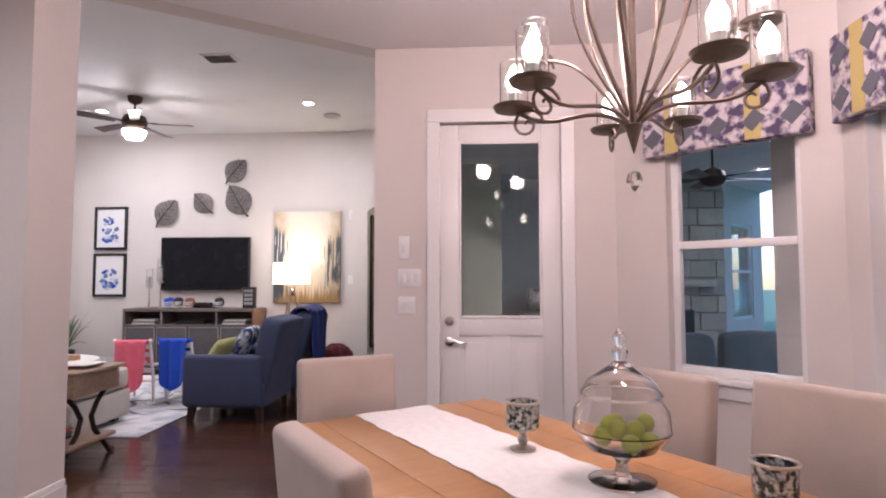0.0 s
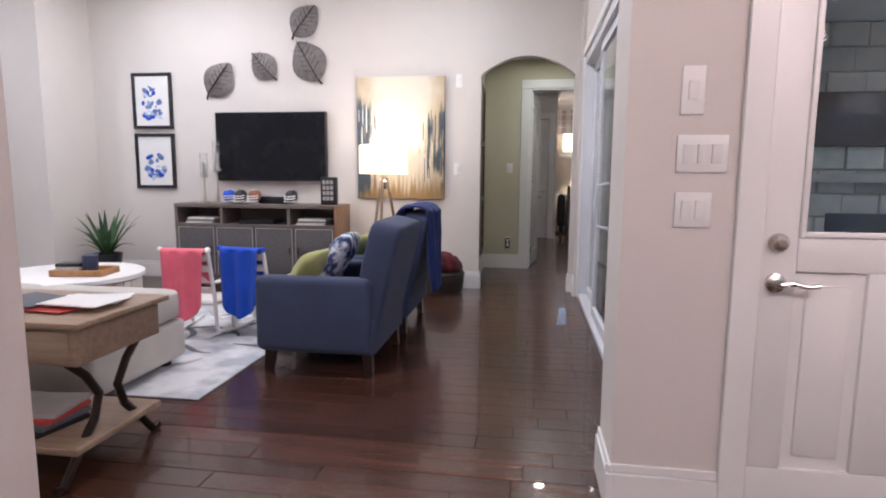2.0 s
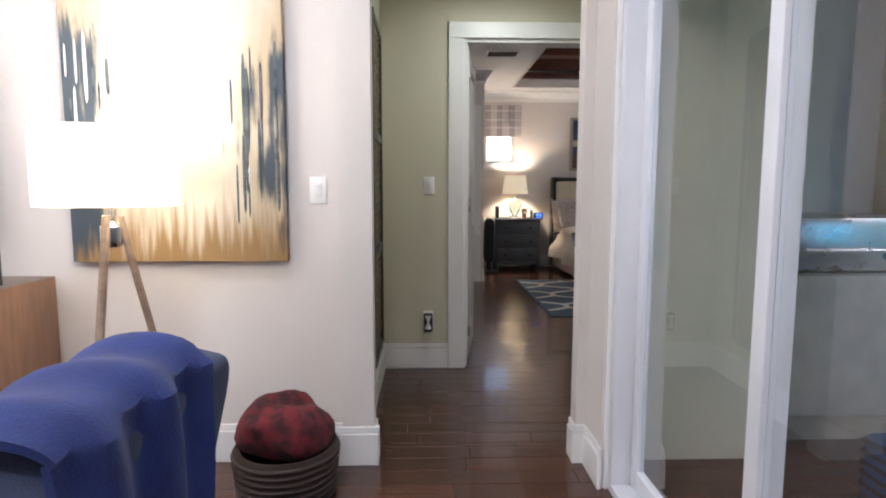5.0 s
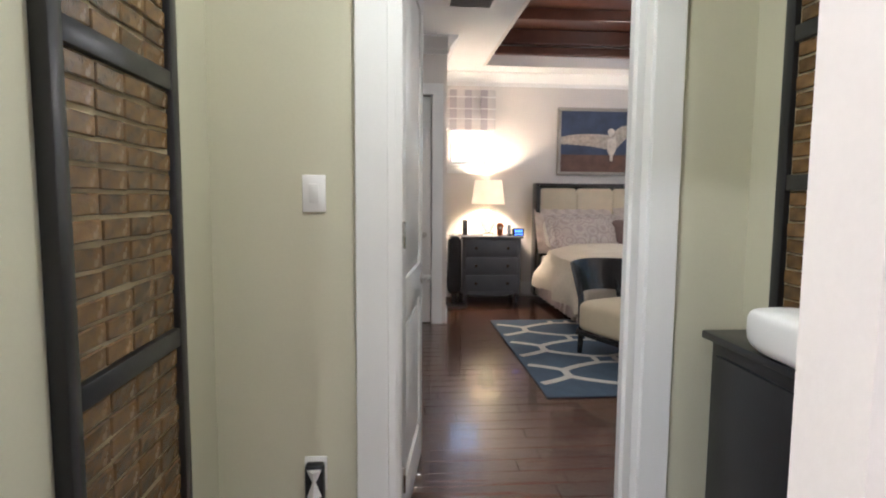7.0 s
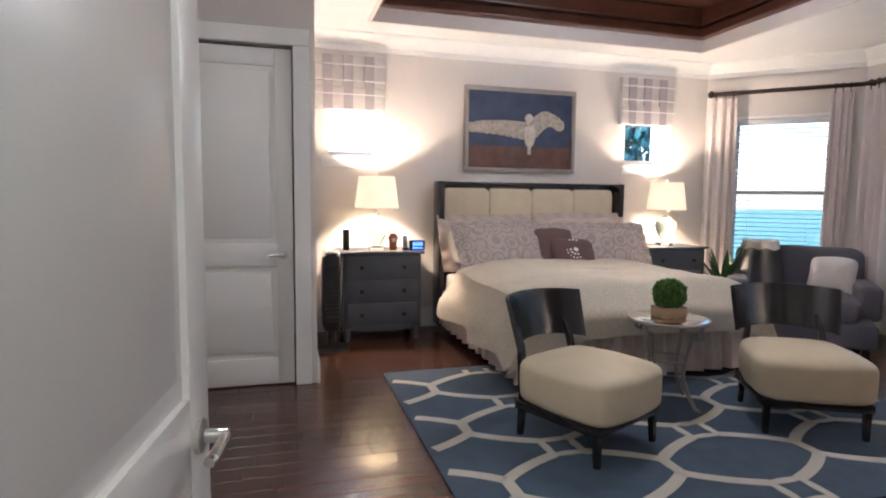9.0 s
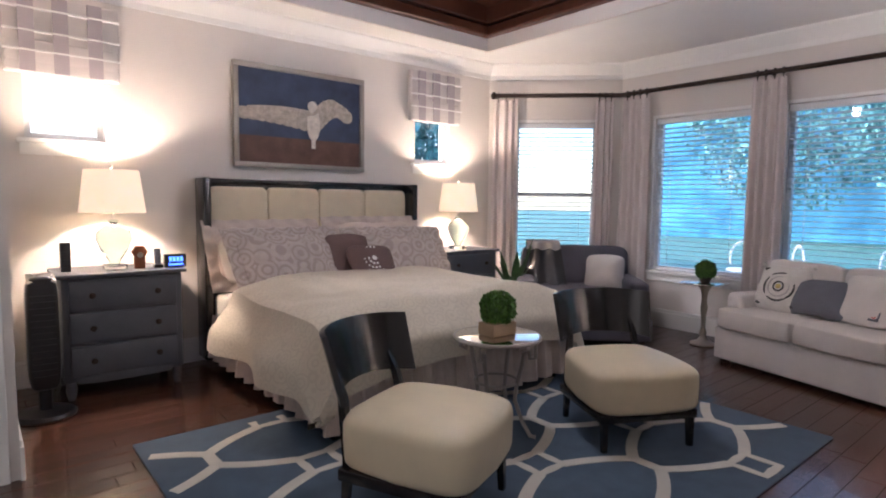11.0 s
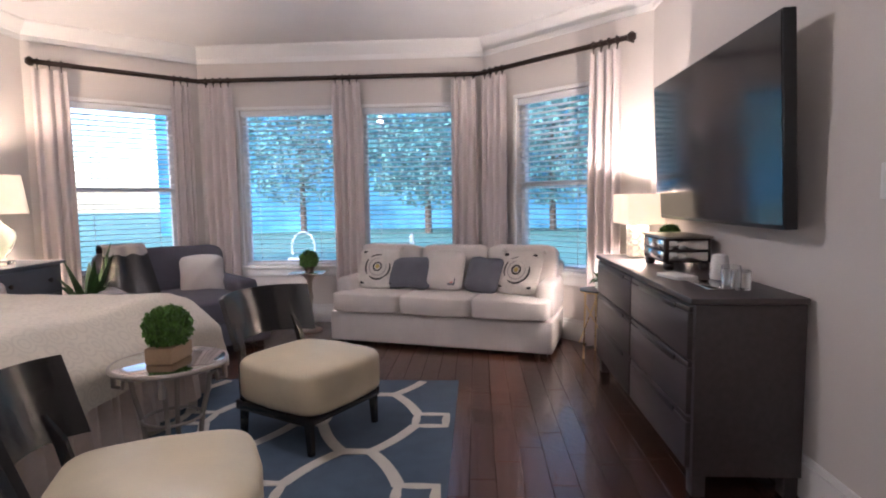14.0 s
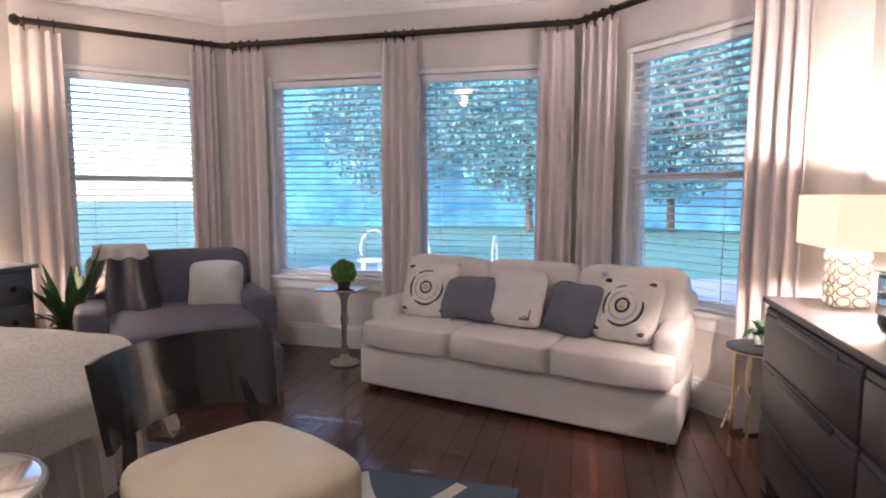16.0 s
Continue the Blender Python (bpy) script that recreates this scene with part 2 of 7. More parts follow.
def drip_canvas():
    """Cream paint that turns gold at the foot, with dark streaks running down both sides."""
    m = bpy.data.materials.new("gold_cream_abstract_canvas")
    m.use_nodes = True
    n, l = m.node_tree.nodes, m.node_tree.links
    b = n["Principled BSDF"]
    b.inputs["Roughness"].default_value = 0.6
    tc, sep = n.new("ShaderNodeTexCoord"), n.new("ShaderNodeSeparateXYZ")
    l.new(tc.outputs["Object"], sep.inputs[0])

    def calc(op, p, q=None):
        k = n.new("ShaderNodeMath")
        k.operation = op
        for i, v in enumerate((p, q)):
            if v is None:
                continue
            if isinstance(v, (int, float)):
                k.inputs[i].default_value = v
            else:
                l.new(v, k.inputs[i])
        return k.outputs[0]

    def streaks(sc, detail):
        mp, t = n.new("ShaderNodeMapping"), n.new("ShaderNodeTexNoise")
        mp.inputs["Scale"].default_value = sc
        t.inputs["Scale"].default_value, t.inputs["Detail"].default_value = 1.0, detail
        l.new(tc.outputs["Object"], mp.inputs[0]), l.new(mp.outputs[0], t.inputs[0])
        return t.outputs[0]

    def step(v, lo, hi):
        k = n.new("ShaderNodeMapRange")
        k.interpolation_type = "SMOOTHSTEP"
        k.inputs[1].default_value, k.inputs[2].default_value = lo, hi
        l.new(v, k.inputs[0])
        return k.outputs[0]

    def over(fac, p, q):
        k = n.new("ShaderNodeMix")
        k.data_type = "RGBA"
        l.new(fac, k.inputs[0])
        for i, v in ((6, p), (7, q)):
            if isinstance(v, tuple):
                k.inputs[i].default_value = (*v, 1)
            else:
                l.new(v, k.inputs[i])
        return k.outputs[2]

    x, z = sep.outputs[0], sep.outputs[2]
    fine, broad = streaks((26, 1, 2.2), 3), streaks((5, 1, 3), 4)
    side = calc("ADD", calc("ABSOLUTE", calc("ADD", x, -0.05)), calc("MULTIPLY", calc("ADD", broad, -0.5), 0.45))
    side = calc("ADD", side, calc("MULTIPLY", calc("ADD", fine, -0.5), 0.55))
    side = calc("SUBTRACT", side, calc("MULTIPLY", calc("POWER", calc("ABSOLUTE", calc("ADD", z, 0.12)), 2.0), 0.55))
    low = calc("ADD", calc("MULTIPLY", z, -1.0), calc("MULTIPLY", calc("ADD", fine, -0.5), 0.7))
    rim = calc("ADD", calc("ABSOLUTE", x), calc("MULTIPLY", calc("ADD", broad, -0.5), 0.5))
    col = over(step(rim, 0.2, 0.5), (0.74, 0.67, 0.54), (0.55, 0.43, 0.26))
    col = over(step(low, 0.36, 0.62), col, (0.38, 0.24, 0.10))
    col = over(step(side, 0.27, 0.42), col, (0.07, 0.09, 0.11))
    l.new(col, b.inputs["Base Color"])
    bp = n.new("ShaderNodeBump")
    bp.inputs["Strength"].default_value, bp.inputs["Distance"].default_value = 0.4, 0.003
    l.new(fine, bp.inputs["Height"]), l.new(bp.outputs[0], b.inputs["Normal"])
    return m


M["canvas"] = drip_canvas()
M["tealpaint"] = mat("dark_teal_paint_drip", (0.04, 0.06, 0.075), 0.6, var=0.4, scale=12, second=(0.16, 0.18, 0.18), mix=0.4, bump=0.5)
M["nightsky"] = mat("dusk_blue_painted_sky", (0.016, 0.026, 0.065), 0.6, var=0.3, scale=5, second=(0.05, 0.075, 0.15), mix=0.6, bump=0.2)
M["field"] = mat("rust_brown_painted_field", (0.10, 0.042, 0.028), 0.6, var=0.3, scale=8, bump=0.2, second=(0.15, 0.075, 0.05), mix=0.5)
M["feather"] = mat("pale_painted_feathers", (0.66, 0.60, 0.52), 0.7, var=0.2, scale=24, bump=0.4)
M["feather2"] = mat("shaded_painted_feathers", (0.46, 0.40, 0.33), 0.7, var=0.3, scale=24, bump=0.4)
M["greyframe"] = mat("pewter_frame", (0.30, 0.27, 0.24), 0.4, metal=0.5, var=0.15)
M["rug"] = mat("slate_blue_wool_rug", (0.06, 0.09, 0.13), 0.95, var=0.14, scale=9, bump=0.8, fine=220)
M["rugline"] = mat("cream_wool_pile", (0.52, 0.49, 0.43), 0.95, var=0.08, scale=9, bump=0.8, fine=220)
M["marblerug"] = mat("marbled_grey_rug", (0.44, 0.46, 0.50), 0.95, var=0.08, scale=3.5, second=(0.70, 0.70, 0.71), mix=0.2, bump=0.5, fine=200)
M["brick"] = mat("coppery_mosaic_tile", (0.075, 0.036, 0.013), 0.25, var=0.3, second=(0.19, 0.105, 0.035), scale=18, bump=0.5, rand=0.35)
M["grout"] = mat("pale_grout", (0.42, 0.34, 0.20), 0.8)
M["plaid"] = mat("pale_plaid_linen", (0.60, 0.56, 0.54), 0.85, var=0.05, bump=0.3, fine=200)
M["plaidband"] = mat("mauve_grey_band", (0.38, 0.34, 0.36), 0.85, var=0.05, bump=0.3, fine=200)
M["wicker"] = mat("dark_wicker", (0.04, 0.025, 0.02), 0.7, var=0.3, scale=60, bump=1)
M["ikat"] = mat("purple_ikat_cotton", (0.10, 0.075, 0.15), 0.85, var=0.15, scale=18, second=(0.60, 0.55, 0.56), mix=0.15, bump=0.2)
M["gilt"] = mat("mustard_cotton", (0.52, 0.42, 0.16), 0.85, var=0.08, bump=0.2)
M["pear"] = mat("green_fruit", (0.42, 0.48, 0.06), 0.4, var=0.15, scale=14, bump=0.1)
M["pebble"] = mat("dark_mosaic_glass", (0.05, 0.06, 0.05), 0.2, var=0.4, scale=60, second=(0.45, 0.46, 0.42), mix=0.15, bump=0.4)
M["terracotta"] = mat("tan_planter", (0.32, 0.21, 0.12), 0.7, var=0.15, bump=0.2)
M["copper"] = mat("copper_brown_wood", (0.25, 0.09, 0.04), 0.4, var=0.2)
M["clockface"] = glow("lit_blue_digits", (0.08, 0.2, 1.0), 2.5)
M["whitewash"] = mat("whitewashed_wood", (0.60, 0.55, 0.50), 0.7, var=0.12, scale=6, bump=0.2, stretch=(9, 9, 1))
M["patiogrey"] = mat("patio_cushion", (0.14, 0.16, 0.16), 0.9, var=0.1, bump=0.3)
M["red"] = mat("red_print", (0.5, 0.06, 0.05), 0.5, var=0.1)
M["patterned"] = mat("ivory_tufted_cotton", (0.62, 0.59, 0.55), 0.95, var=0.08, scale=20, bump=1, fine=120)

# backdrop woods: blue dusk light is put into colour and emission
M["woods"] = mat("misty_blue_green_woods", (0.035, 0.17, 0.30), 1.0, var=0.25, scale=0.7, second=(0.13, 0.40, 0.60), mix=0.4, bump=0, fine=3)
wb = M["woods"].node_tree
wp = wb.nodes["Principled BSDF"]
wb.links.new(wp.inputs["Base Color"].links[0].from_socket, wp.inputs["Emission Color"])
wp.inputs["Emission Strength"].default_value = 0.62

# ---- mesh helpers ----


def box(x0, x1, y0, y1, z0, z1, bev=0.0, bm=None, seg=2):
    one = bmesh.new()
    vs = [one.verts.new((x, y, z)) for x in (x0, x1) for y in (y0, y1) for z in (z0, z1)]
    for f in ((0, 1, 3, 2), (4, 6, 7, 5), (0, 4, 5, 1), (2, 3, 7, 6), (0, 2, 6, 4), (1, 5, 7, 3)):
        one.faces.new([vs[i] for i in f])
    bmesh.ops.recalc_face_normals(one, faces=one.faces)
    if bev:
        bmesh.ops.bevel(one, geom=one.edges[:], offset=bev, segments=seg, profile=0.5, affect="EDGES")
    return merge(bm, one)


def merge(bm, one):
    if bm is None:
        return one
    me = bpy.data.meshes.new("tmp")
    one.to_mesh(me)
    one.free()
    bm.from_mesh(me)
    bpy.data.meshes.remove(me)
    return bm


def lathe(profile, n=24, bm=None, at=(0, 0, 0)):
    """A turned shape from (radius, height) pairs."""
    one = bmesh.new()
    rings = []
    for r, z in profile:
        rings.append([one.verts.new((at[0] + r * math.cos(2 * math.pi * i / n), at[1] + r * math.sin(2 * math.pi * i / n), at[2] + z)) for i in range(n)])
    for a, b in zip(rings, rings[1:]):
        for i in range(n):
            one.faces.new((a[i], a[(i + 1) % n], b[(i + 1) % n], b[i]))
    one.faces.new(rings[0][::-1])
    one.faces.new(rings[-1])
    bmesh.ops.recalc_face_normals(one, faces=one.faces)
    return merge(bm, one)


def hoop(profile, n=24):
    """A turned ring, open above and below, from the closed outline of its section."""
    one = bmesh.new()
    rings = [[one.verts.new((q * math.cos(2 * math.pi * i / n), q * math.sin(2 * math.pi * i / n), z)) for i in range(n)] for q, z in profile]
    for a, b in zip(rings, rings[1:] + rings[:1]):
        for i in range(n):
            one.faces.new((a[i], a[(i + 1) % n], b[(i + 1) % n], b[i]))
    bmesh.ops.recalc_face_normals(one, faces=one.faces)
    return one


def tube(pts, r, n=8, bm=None):
    """A round bar along points; r: one radius or one for each point."""
    one = bmesh.new()
    rs = r if isinstance(r, (list, tuple)) else [r] * len(pts)
    pts = [Vector(p) for p in pts]
    rings = []
    side = None
    for i, p in enumerate(pts):
        d = (pts[min(i + 1, len(pts) - 1)] - pts[max(i - 1, 0)]).normalized()
        if side is None:
            side = d.orthogonal().normalized()
        side = (side - d * side.dot(d)).normalized()
        up = d.cross(side)
        rings.append([one.verts.new(p + (side * math.cos(2 * math.pi * k / n) + up * math.sin(2 * math.pi * k / n)) * rs[i]) for k in range(n)])
    for a, b in zip(rings, rings[1:]):
        for k in range(n):
            one.faces.new((a[k], a[(k + 1) % n], b[(k + 1) % n], b[k]))
    one.faces.new(rings[0][::-1])
    one.faces.new(rings[-1])
    bmesh.ops.recalc_face_normals(one, faces=one.faces)
    return merge(bm, one)


def cushion(w, d, h, e=0.35, n=20, seed=0, crease=0.01, centre=(0, 0, 0), bm=None, pinch=0.0):
    """A soft stuffed block, w by d by h, round its centre; e: how round; pinch draws the middles of the sides in, as on a cushion."""
    one = bmesh.new()
    bmesh.ops.create_uvsphere(one, u_segments=n * 2, v_segments=n, radius=1)
    for v in one.verts:
        x, y, z = v.co
        s = [math.copysign(abs(c) ** e, c) for c in (x, y, z)]
        k = max(abs(s[0]), abs(s[1]))
        if pinch:
            s[0] *= 1 - pinch * (1 - abs(s[1]) ** 2) * abs(s[0])
            s[1] *= 1 - pinch * (1 - abs(s[0]) ** 2) * abs(s[1])
            s[2] *= 1 - 0.75 * k ** 3
        p = Vector((s[0] * w / 2, s[1] * d / 2, s[2] * h / 2))
        p += Vector((1, 1, 1)) * crease * noise.noise(p * 7 + Vector((seed * 3.1, 0, 0)))
        v.co = p + Vector(centre)
    return merge(bm, one)


def sheet(f, nu, nv, thick=0.006):
    """A draped cloth: f(u, v) gives the place for u, v from 0 to 1; both sides and the hem are built."""
    one = bmesh.new()
    top = [[Vector(f(i / nu, j / nv)) for j in range(nv + 1)] for i in range(nu + 1)]
    nor = [[None] * (nv + 1) for _ in range(nu + 1)]
    for i in range(nu + 1):
        for j in range(nv + 1):
            a = top[min(i + 1, nu)][j] - top[max(i - 1, 0)][j]
            b = top[i][min(j + 1, nv)] - top[i][max(j - 1, 0)]
            c = a.cross(b)
            nor[i][j] = c.normalized() if c.length > 1e-9 else Vector((0, 0, 1))
    A = [[one.verts.new(top[i][j]) for j in range(nv + 1)] for i in range(nu + 1)]
    B = [[one.verts.new(top[i][j] - nor[i][j] * thick) for j in range(nv + 1)] for i in range(nu + 1)]
    for i in range(nu):
        for j in range(nv):
            one.faces.new((A[i][j], A[i + 1][j], A[i + 1][j + 1], A[i][j + 1]))
            one.faces.new((B[i][j], B[i][j + 1], B[i + 1][j + 1], B[i + 1][j]))
    for i in range(nu):
        one.faces.new((A[i][0], B[i][0], B[i + 1][0], A[i + 1][0]))
        one.faces.new((A[i][nv], A[i + 1][nv], B[i + 1][nv], B[i][nv]))
    for j in range(nv):
        one.faces.new((A[0][j], A[0][j + 1], B[0][j + 1], B[0][j]))
        one.faces.new((A[nu][j], B[nu][j], B[nu][j + 1], A[nu][j + 1]))
    bmesh.ops.recalc_face_normals(one, faces=one.faces)
    return one


def moved(bm, m):
    bmesh.ops.transform(bm, matrix=m, verts=bm.verts[:])
    return bm


def link(name, bm, material, smooth=True):
    me = bpy.data.meshes.new(name)
    bm.to_mesh(me)
    bm.free()
    if material:
        me.materials.append(material)
    if smooth:
        me.polygons.foreach_set("use_smooth", [True] * len(me.polygons))
        me.set_sharp_from_angle(angle=radians(38))
    return new(name, me)


def part(name, bm, material, parent, label="", smooth=True):
    ob = link(name, bm, material, smooth)
    ob.parent = parent
    if label:
        tagged(ob, label)
    return ob


def again(ob, m, parent=None):
    """Another piece on the same mesh."""
    o = new(ob.name.split(".")[0], ob.data)
    o.parent = parent or ob.parent
    o.matrix_basis = m
    return o


def thing(name, label, category, m, group=""):
    ob = new(name)
    ob.empty_display_size = 0.1
    ob.matrix_world = m
    return tagged(ob, label, category, group)


def solid(name, bm, material, label, category, m=None, group=""):
    ob = link(name, bm, material)
    if m is not None:
        ob.matrix_world = m
    return tagged(ob, label, category, group)


def fixed(name, bm, material, label, category, m=None):
    ob = link(name, bm, material, False)
    if m is not None:
        ob.matrix_world = m
    return tagged(ob, label, category, kind="structure")


def along(p, q):
    """The pose with its origin at p and x towards q, on the floor plan."""
    return pose(p[0], p[1], 0, 0, 0, math.degrees(math.atan2(q[1] - p[1], q[0] - p[0])))


def wall(name, p, q, thick, z0, z1, material, label, openings=()):
    """A wall whose face runs from p to q; its thickness lies to the left of that way. Openings: (from, to, bottom, top)."""
    ln = math.hypot(q[0] - p[0], q[1] - p[1])
    xs = sorted({0, ln, *[o[0] for o in openings], *[o[1] for o in openings]})
    bm = bmesh.new()
    for a, b in zip(xs, xs[1:]):
        zs = [z0]
        for o in sorted(openings, key=lambda o: o[2]):
            if o[0] <= a + 1e-6 and o[1] >= b - 1e-6:
                zs += [max(o[2], z0), min(o[3], z1)]
        zs.append(z1)
        for c, d in zip(zs[::2], zs[1::2]):
            if d - c > 1e-4:
                box(a, b, 0, thick, c, d, bm=bm)
    return fixed(name, bm, material, label, "wall", along(p, q))


def skirting(p, q, h=0.19, t=0.018, label="white painted baseboard along the wall"):
    """Lies to the right of the way from p to q, against a wall face there."""
    ln = math.hypot(q[0] - p[0], q[1] - p[1])
    bm = box(0, ln, -t, 0, 0, h - 0.035, 0.002)
    box(0, ln, -t * 0.6, 0, h - 0.033, h, 0.004, bm=bm)
    return fixed("baseboard", bm, M["white"], label, "baseboard", along(p, q))


def casing(p, q, s0, s1, z0, z1, w=0.10, t=0.025, name="trim", sill=False):
    """Painted trim round an opening of the wall from p to q, on the right of that way."""
    bm = box(s0 - w, s0, -t, 0, z0, z1, 0.004)
    box(s1, s1 + w, -t, 0, z0, z1, 0.004, bm=bm)
    box(s0 - w, s1 + w, -t - 0.003, 0, z1, z1 + w, 0.004, bm=bm)
    if sill:
        box(s0 - w, s1 + w, -t - 0.04, 0, z0 - 0.03, z0, 0.006, bm=bm)
        box(s0 - w + 0.02, s1 + w - 0.02, -t, 0, z0 - 0.11, z0 - 0.03, 0.004, bm=bm)
    return fixed(name, bm, M["white"], "white painted trim round the opening", "trim", along(p, q))

# ---- structure ----
LC, NC, BC, HC = 3.5, 2.95, 2.95, 2.75   # ceiling heights: living, nook, bedroom, hall
fixed("subfloor_1", box(-9, 5.6, -2, 16.6, -0.12, -0.012), M["subfloor"], "dark base under the floor boards", "floor")
gl = wall("wall_living_north", (-8.0, 9.30), (-1.66, 9.30), 0.15, 0, LC, M["wall"], "pale greige painted wall behind the television")

# arched opening between living room and hall
AX0, AX1, AY, AT = -1.507, -0.53, 9.25, 0.10
bm = bmesh.new()
SP, CR = 2.30, 2.50
N = 24
arch = [(AX0 + (AX1 - AX0) * i / N, SP + (CR - SP) * math.sin(math.pi * i / N) ** 0.8) for i in range(N + 1)]
for (xa, za), (xb, zb) in zip(arch, arch[1:]):
    for y in (0,):
        vs = [bm.verts.new(c) for c in ((xa, AY, za), (xb, AY, zb), (xb, AY, LC), (xa, AY, LC), (xa, AY + AT, za), (xb, AY + AT, zb), (xb, AY + AT, LC), (xa, AY + AT, LC))]
        for f in ((0, 1, 2, 3), (7, 6, 5, 4), (0, 4, 5, 1)):
            bm.faces.new([vs[i] for i in f])
box(-1.66, AX0, AY, AY + AT, 0, LC, bm=bm)
box(AX1, -0.40, AY, AY + AT, 0, LC, bm=bm)
fixed("wall_arch", bm, M["wall"], "pale wall with an arched opening into the hall", "wall")
skirting((-6.0, 9.30), (-1.66, 9.30))
skirting((-1.70, AY), (AX0 + 0.02, AY))
skirting((AX0, AY - 0.02), (AX0, AY + AT))
skirting((AX1 - 0.02, AY), (-0.42, AY))
skirting((AX1, AY + AT), (AX1, AY - 0.02))
# pier between the arch and the sliding door
fixed("wall_pier", box(-0.482, -0.30, 9.0, 9.246, 0, LC), M["wall"], "pale wall end beside the sliding door", "wall")
skirting((-0.482, 9.246), (-0.482, 8.985))

# sliding glass door wall
SX = -0.45
wall("wall_patio", (SX, 9.0), (SX, 5.22), 0.16, 0, LC, M["wall"], "pale wall round the sliding glass door", [(0.0, 3.60, 0, 2.42)])
sl = tagged(new("door_sliding"), "white aluminium sliding glass door to the patio", "sliding door", kind="structure")
sl.matrix_world = along((SX, 9.0), (SX, 5.40))
part("frame", box(0, 3.60, 0.0, 0.14, 2.34, 2.42, 0.005, bm=box(0, 3.60, 0.0, 0.14, 0.0, 0.04, 0.004, bm=box(0, 0.05, 0.0, 0.14, 0.04, 2.34, 0.004, bm=box(3.55, 3.60, 0, 0.14, 0.04, 2.34, 0.004)))), M["alu"], sl)
for k, (a, b, d) in enumerate(((0.05, 1.02, 0.085), (0.98, 1.92, 0.035), (1.86, 2.70, 0.085), (2.64, 3.55, 0.035))):
    f = box(a, a + 0.06, d, d + 0.04, 0.045, 2.335, 0.004)
    box(b - 0.06, b, d, d + 0.04, 0.045, 2.335, 0.004, bm=f)
    box(a + 0.06, b - 0.06, d, d + 0.04, 0.045, 0.13, 0.004, bm=f)
    box(a + 0.06, b - 0.06, d, d + 0.04, 2.26, 2.335, 0.004, bm=f)
    sash = part("sash", f, M["alu"], sl)
    pane = part("pane", box(a + 0.06, b - 0.06, d + 0.017, d + 0.023, 0.13, 2.26), M["glass"], sash, smooth=False)
    pane.visible_shadow = False
for d in (-0.005, 0.145):
    sg = -1 if d < 0.05 else 1
    part("handle", tube([(1.89, d + 0.03, 0.88), (1.89, d + sg * 0.05, 0.90), (1.89, d + sg * 0.06, 1.0), (1.89, d + sg * 0.06, 1.08), (1.89, d + sg * 0.05, 1.18), (1.89, d + 0.03, 1.20)], 0.012), M["alu"], sl, "white pull handle")
casing((SX, 9.0), (SX, 5.22), 0.012, 3.594, 0, 2.42, 0.07, 0.02)
# unseen walls, added so that no daylight leaks round the closet door
wall("wall_closet_west", (-1.75, 14.84), (-1.75, 16.33), 0.12, 0, 2.95, M["wall"], "unseen added closet wall that keeps outside light out")
wall("wall_closet_north", (-1.87, 16.33), (-0.45, 16.33), 0.15, 0, 2.95, M["wall"], "unseen added closet wall that keeps outside light out")

# breakfast nook walls
wall("wall_nook", (-0.65, 5.08), (1.02, 5.08), 0.14, 0, LC, M["wall"], "beige painted wall with the patio door", [(0.46, 1.30, 0, 2.41)])
fixed("wall_nook_end", box(-0.65, -0.45, 5.22, 5.40, 0, LC), M["wall"], "white painted wall end beside the sliding door", "wall")
skirting((-0.67, 5.08), (-0.28, 5.08))
skirting((-0.65, 5.40), (-0.65, 5.06))
skirting((0.76, 5.08), (1.02, 5.08))
KW = [(0.36, 1.12, 0.72, 2.32)]
wall("wall_nook_bay", (1.02, 5.08), (1.95, 4.15), 0.14, 0, NC, M["wall"], "beige painted bay wall with a window", KW)
wall("wall_nook_east", (1.95, 4.15), (1.95, -2.0), 0.14, 0, NC, M["wall"], "beige painted wall with windows", [(0.18, 1.0, 0.72, 2.32)])
skirting((1.02, 5.08), (1.95, 4.15))
wall("wall_south", (1.95, -2.0), (-9.0, -2.0), 0.14, 0, LC, M["wall"], "pale wall behind the dining nook")
wall("wall_west", (-9.0, -2.0), (-9.0, 9.4), 0.14, 0, LC, M["wall"], "pale wall closing the living room")
# wall end between kitchen and living room
fixed("wall_column", box(-3.6, -2.27, 3.95, 4.29, 0, LC), M["wall"], "pale wall end between kitchen and living room", "wall")
skirting((-3.6, 3.95), (-2.252, 3.95))
skirting((-2.27, 3.93), (-2.27, 4.29))
# left pier by the window wall of the living room
fixed("wall_pier_west", box(-6.9, -6.15, 8.55, 9.30, 0, LC), M["wall"], "pale wall pier beside the framed prints", "wall")
skirting((-6.9, 8.55), (-6.13, 8.55))
skirting((-6.15, 8.53), (-6.15, 9.30))
# diagonal header over the nook opening
wall("wall_header", (-2.27, 3.97), (-0.60, 5.10), 0.16, NC, LC, M["wall"], "white header over the nook opening")

# ceilings
fixed("ceiling_living", box(-9, -0.3, 3.0, 9.45, LC, LC + 0.1), M["ceil"], "white living room ceiling", "ceiling")
bm = bmesh.new()
for a, b, c, d in ((-2.4, -0.55, -2.0, 5.24), (1.35, 2.1, -2.0, 5.3), (-0.55, 1.35, -2.0, 1.6), (-0.55, 1.35, 4.0, 5.24)):
    box(a, b, c, d, NC, NC + 0.08, bm=bm)
ceil_nook = fixed("ceiling_nook", bm, M["ceil"], "white nook ceiling round a recess", "ceiling")
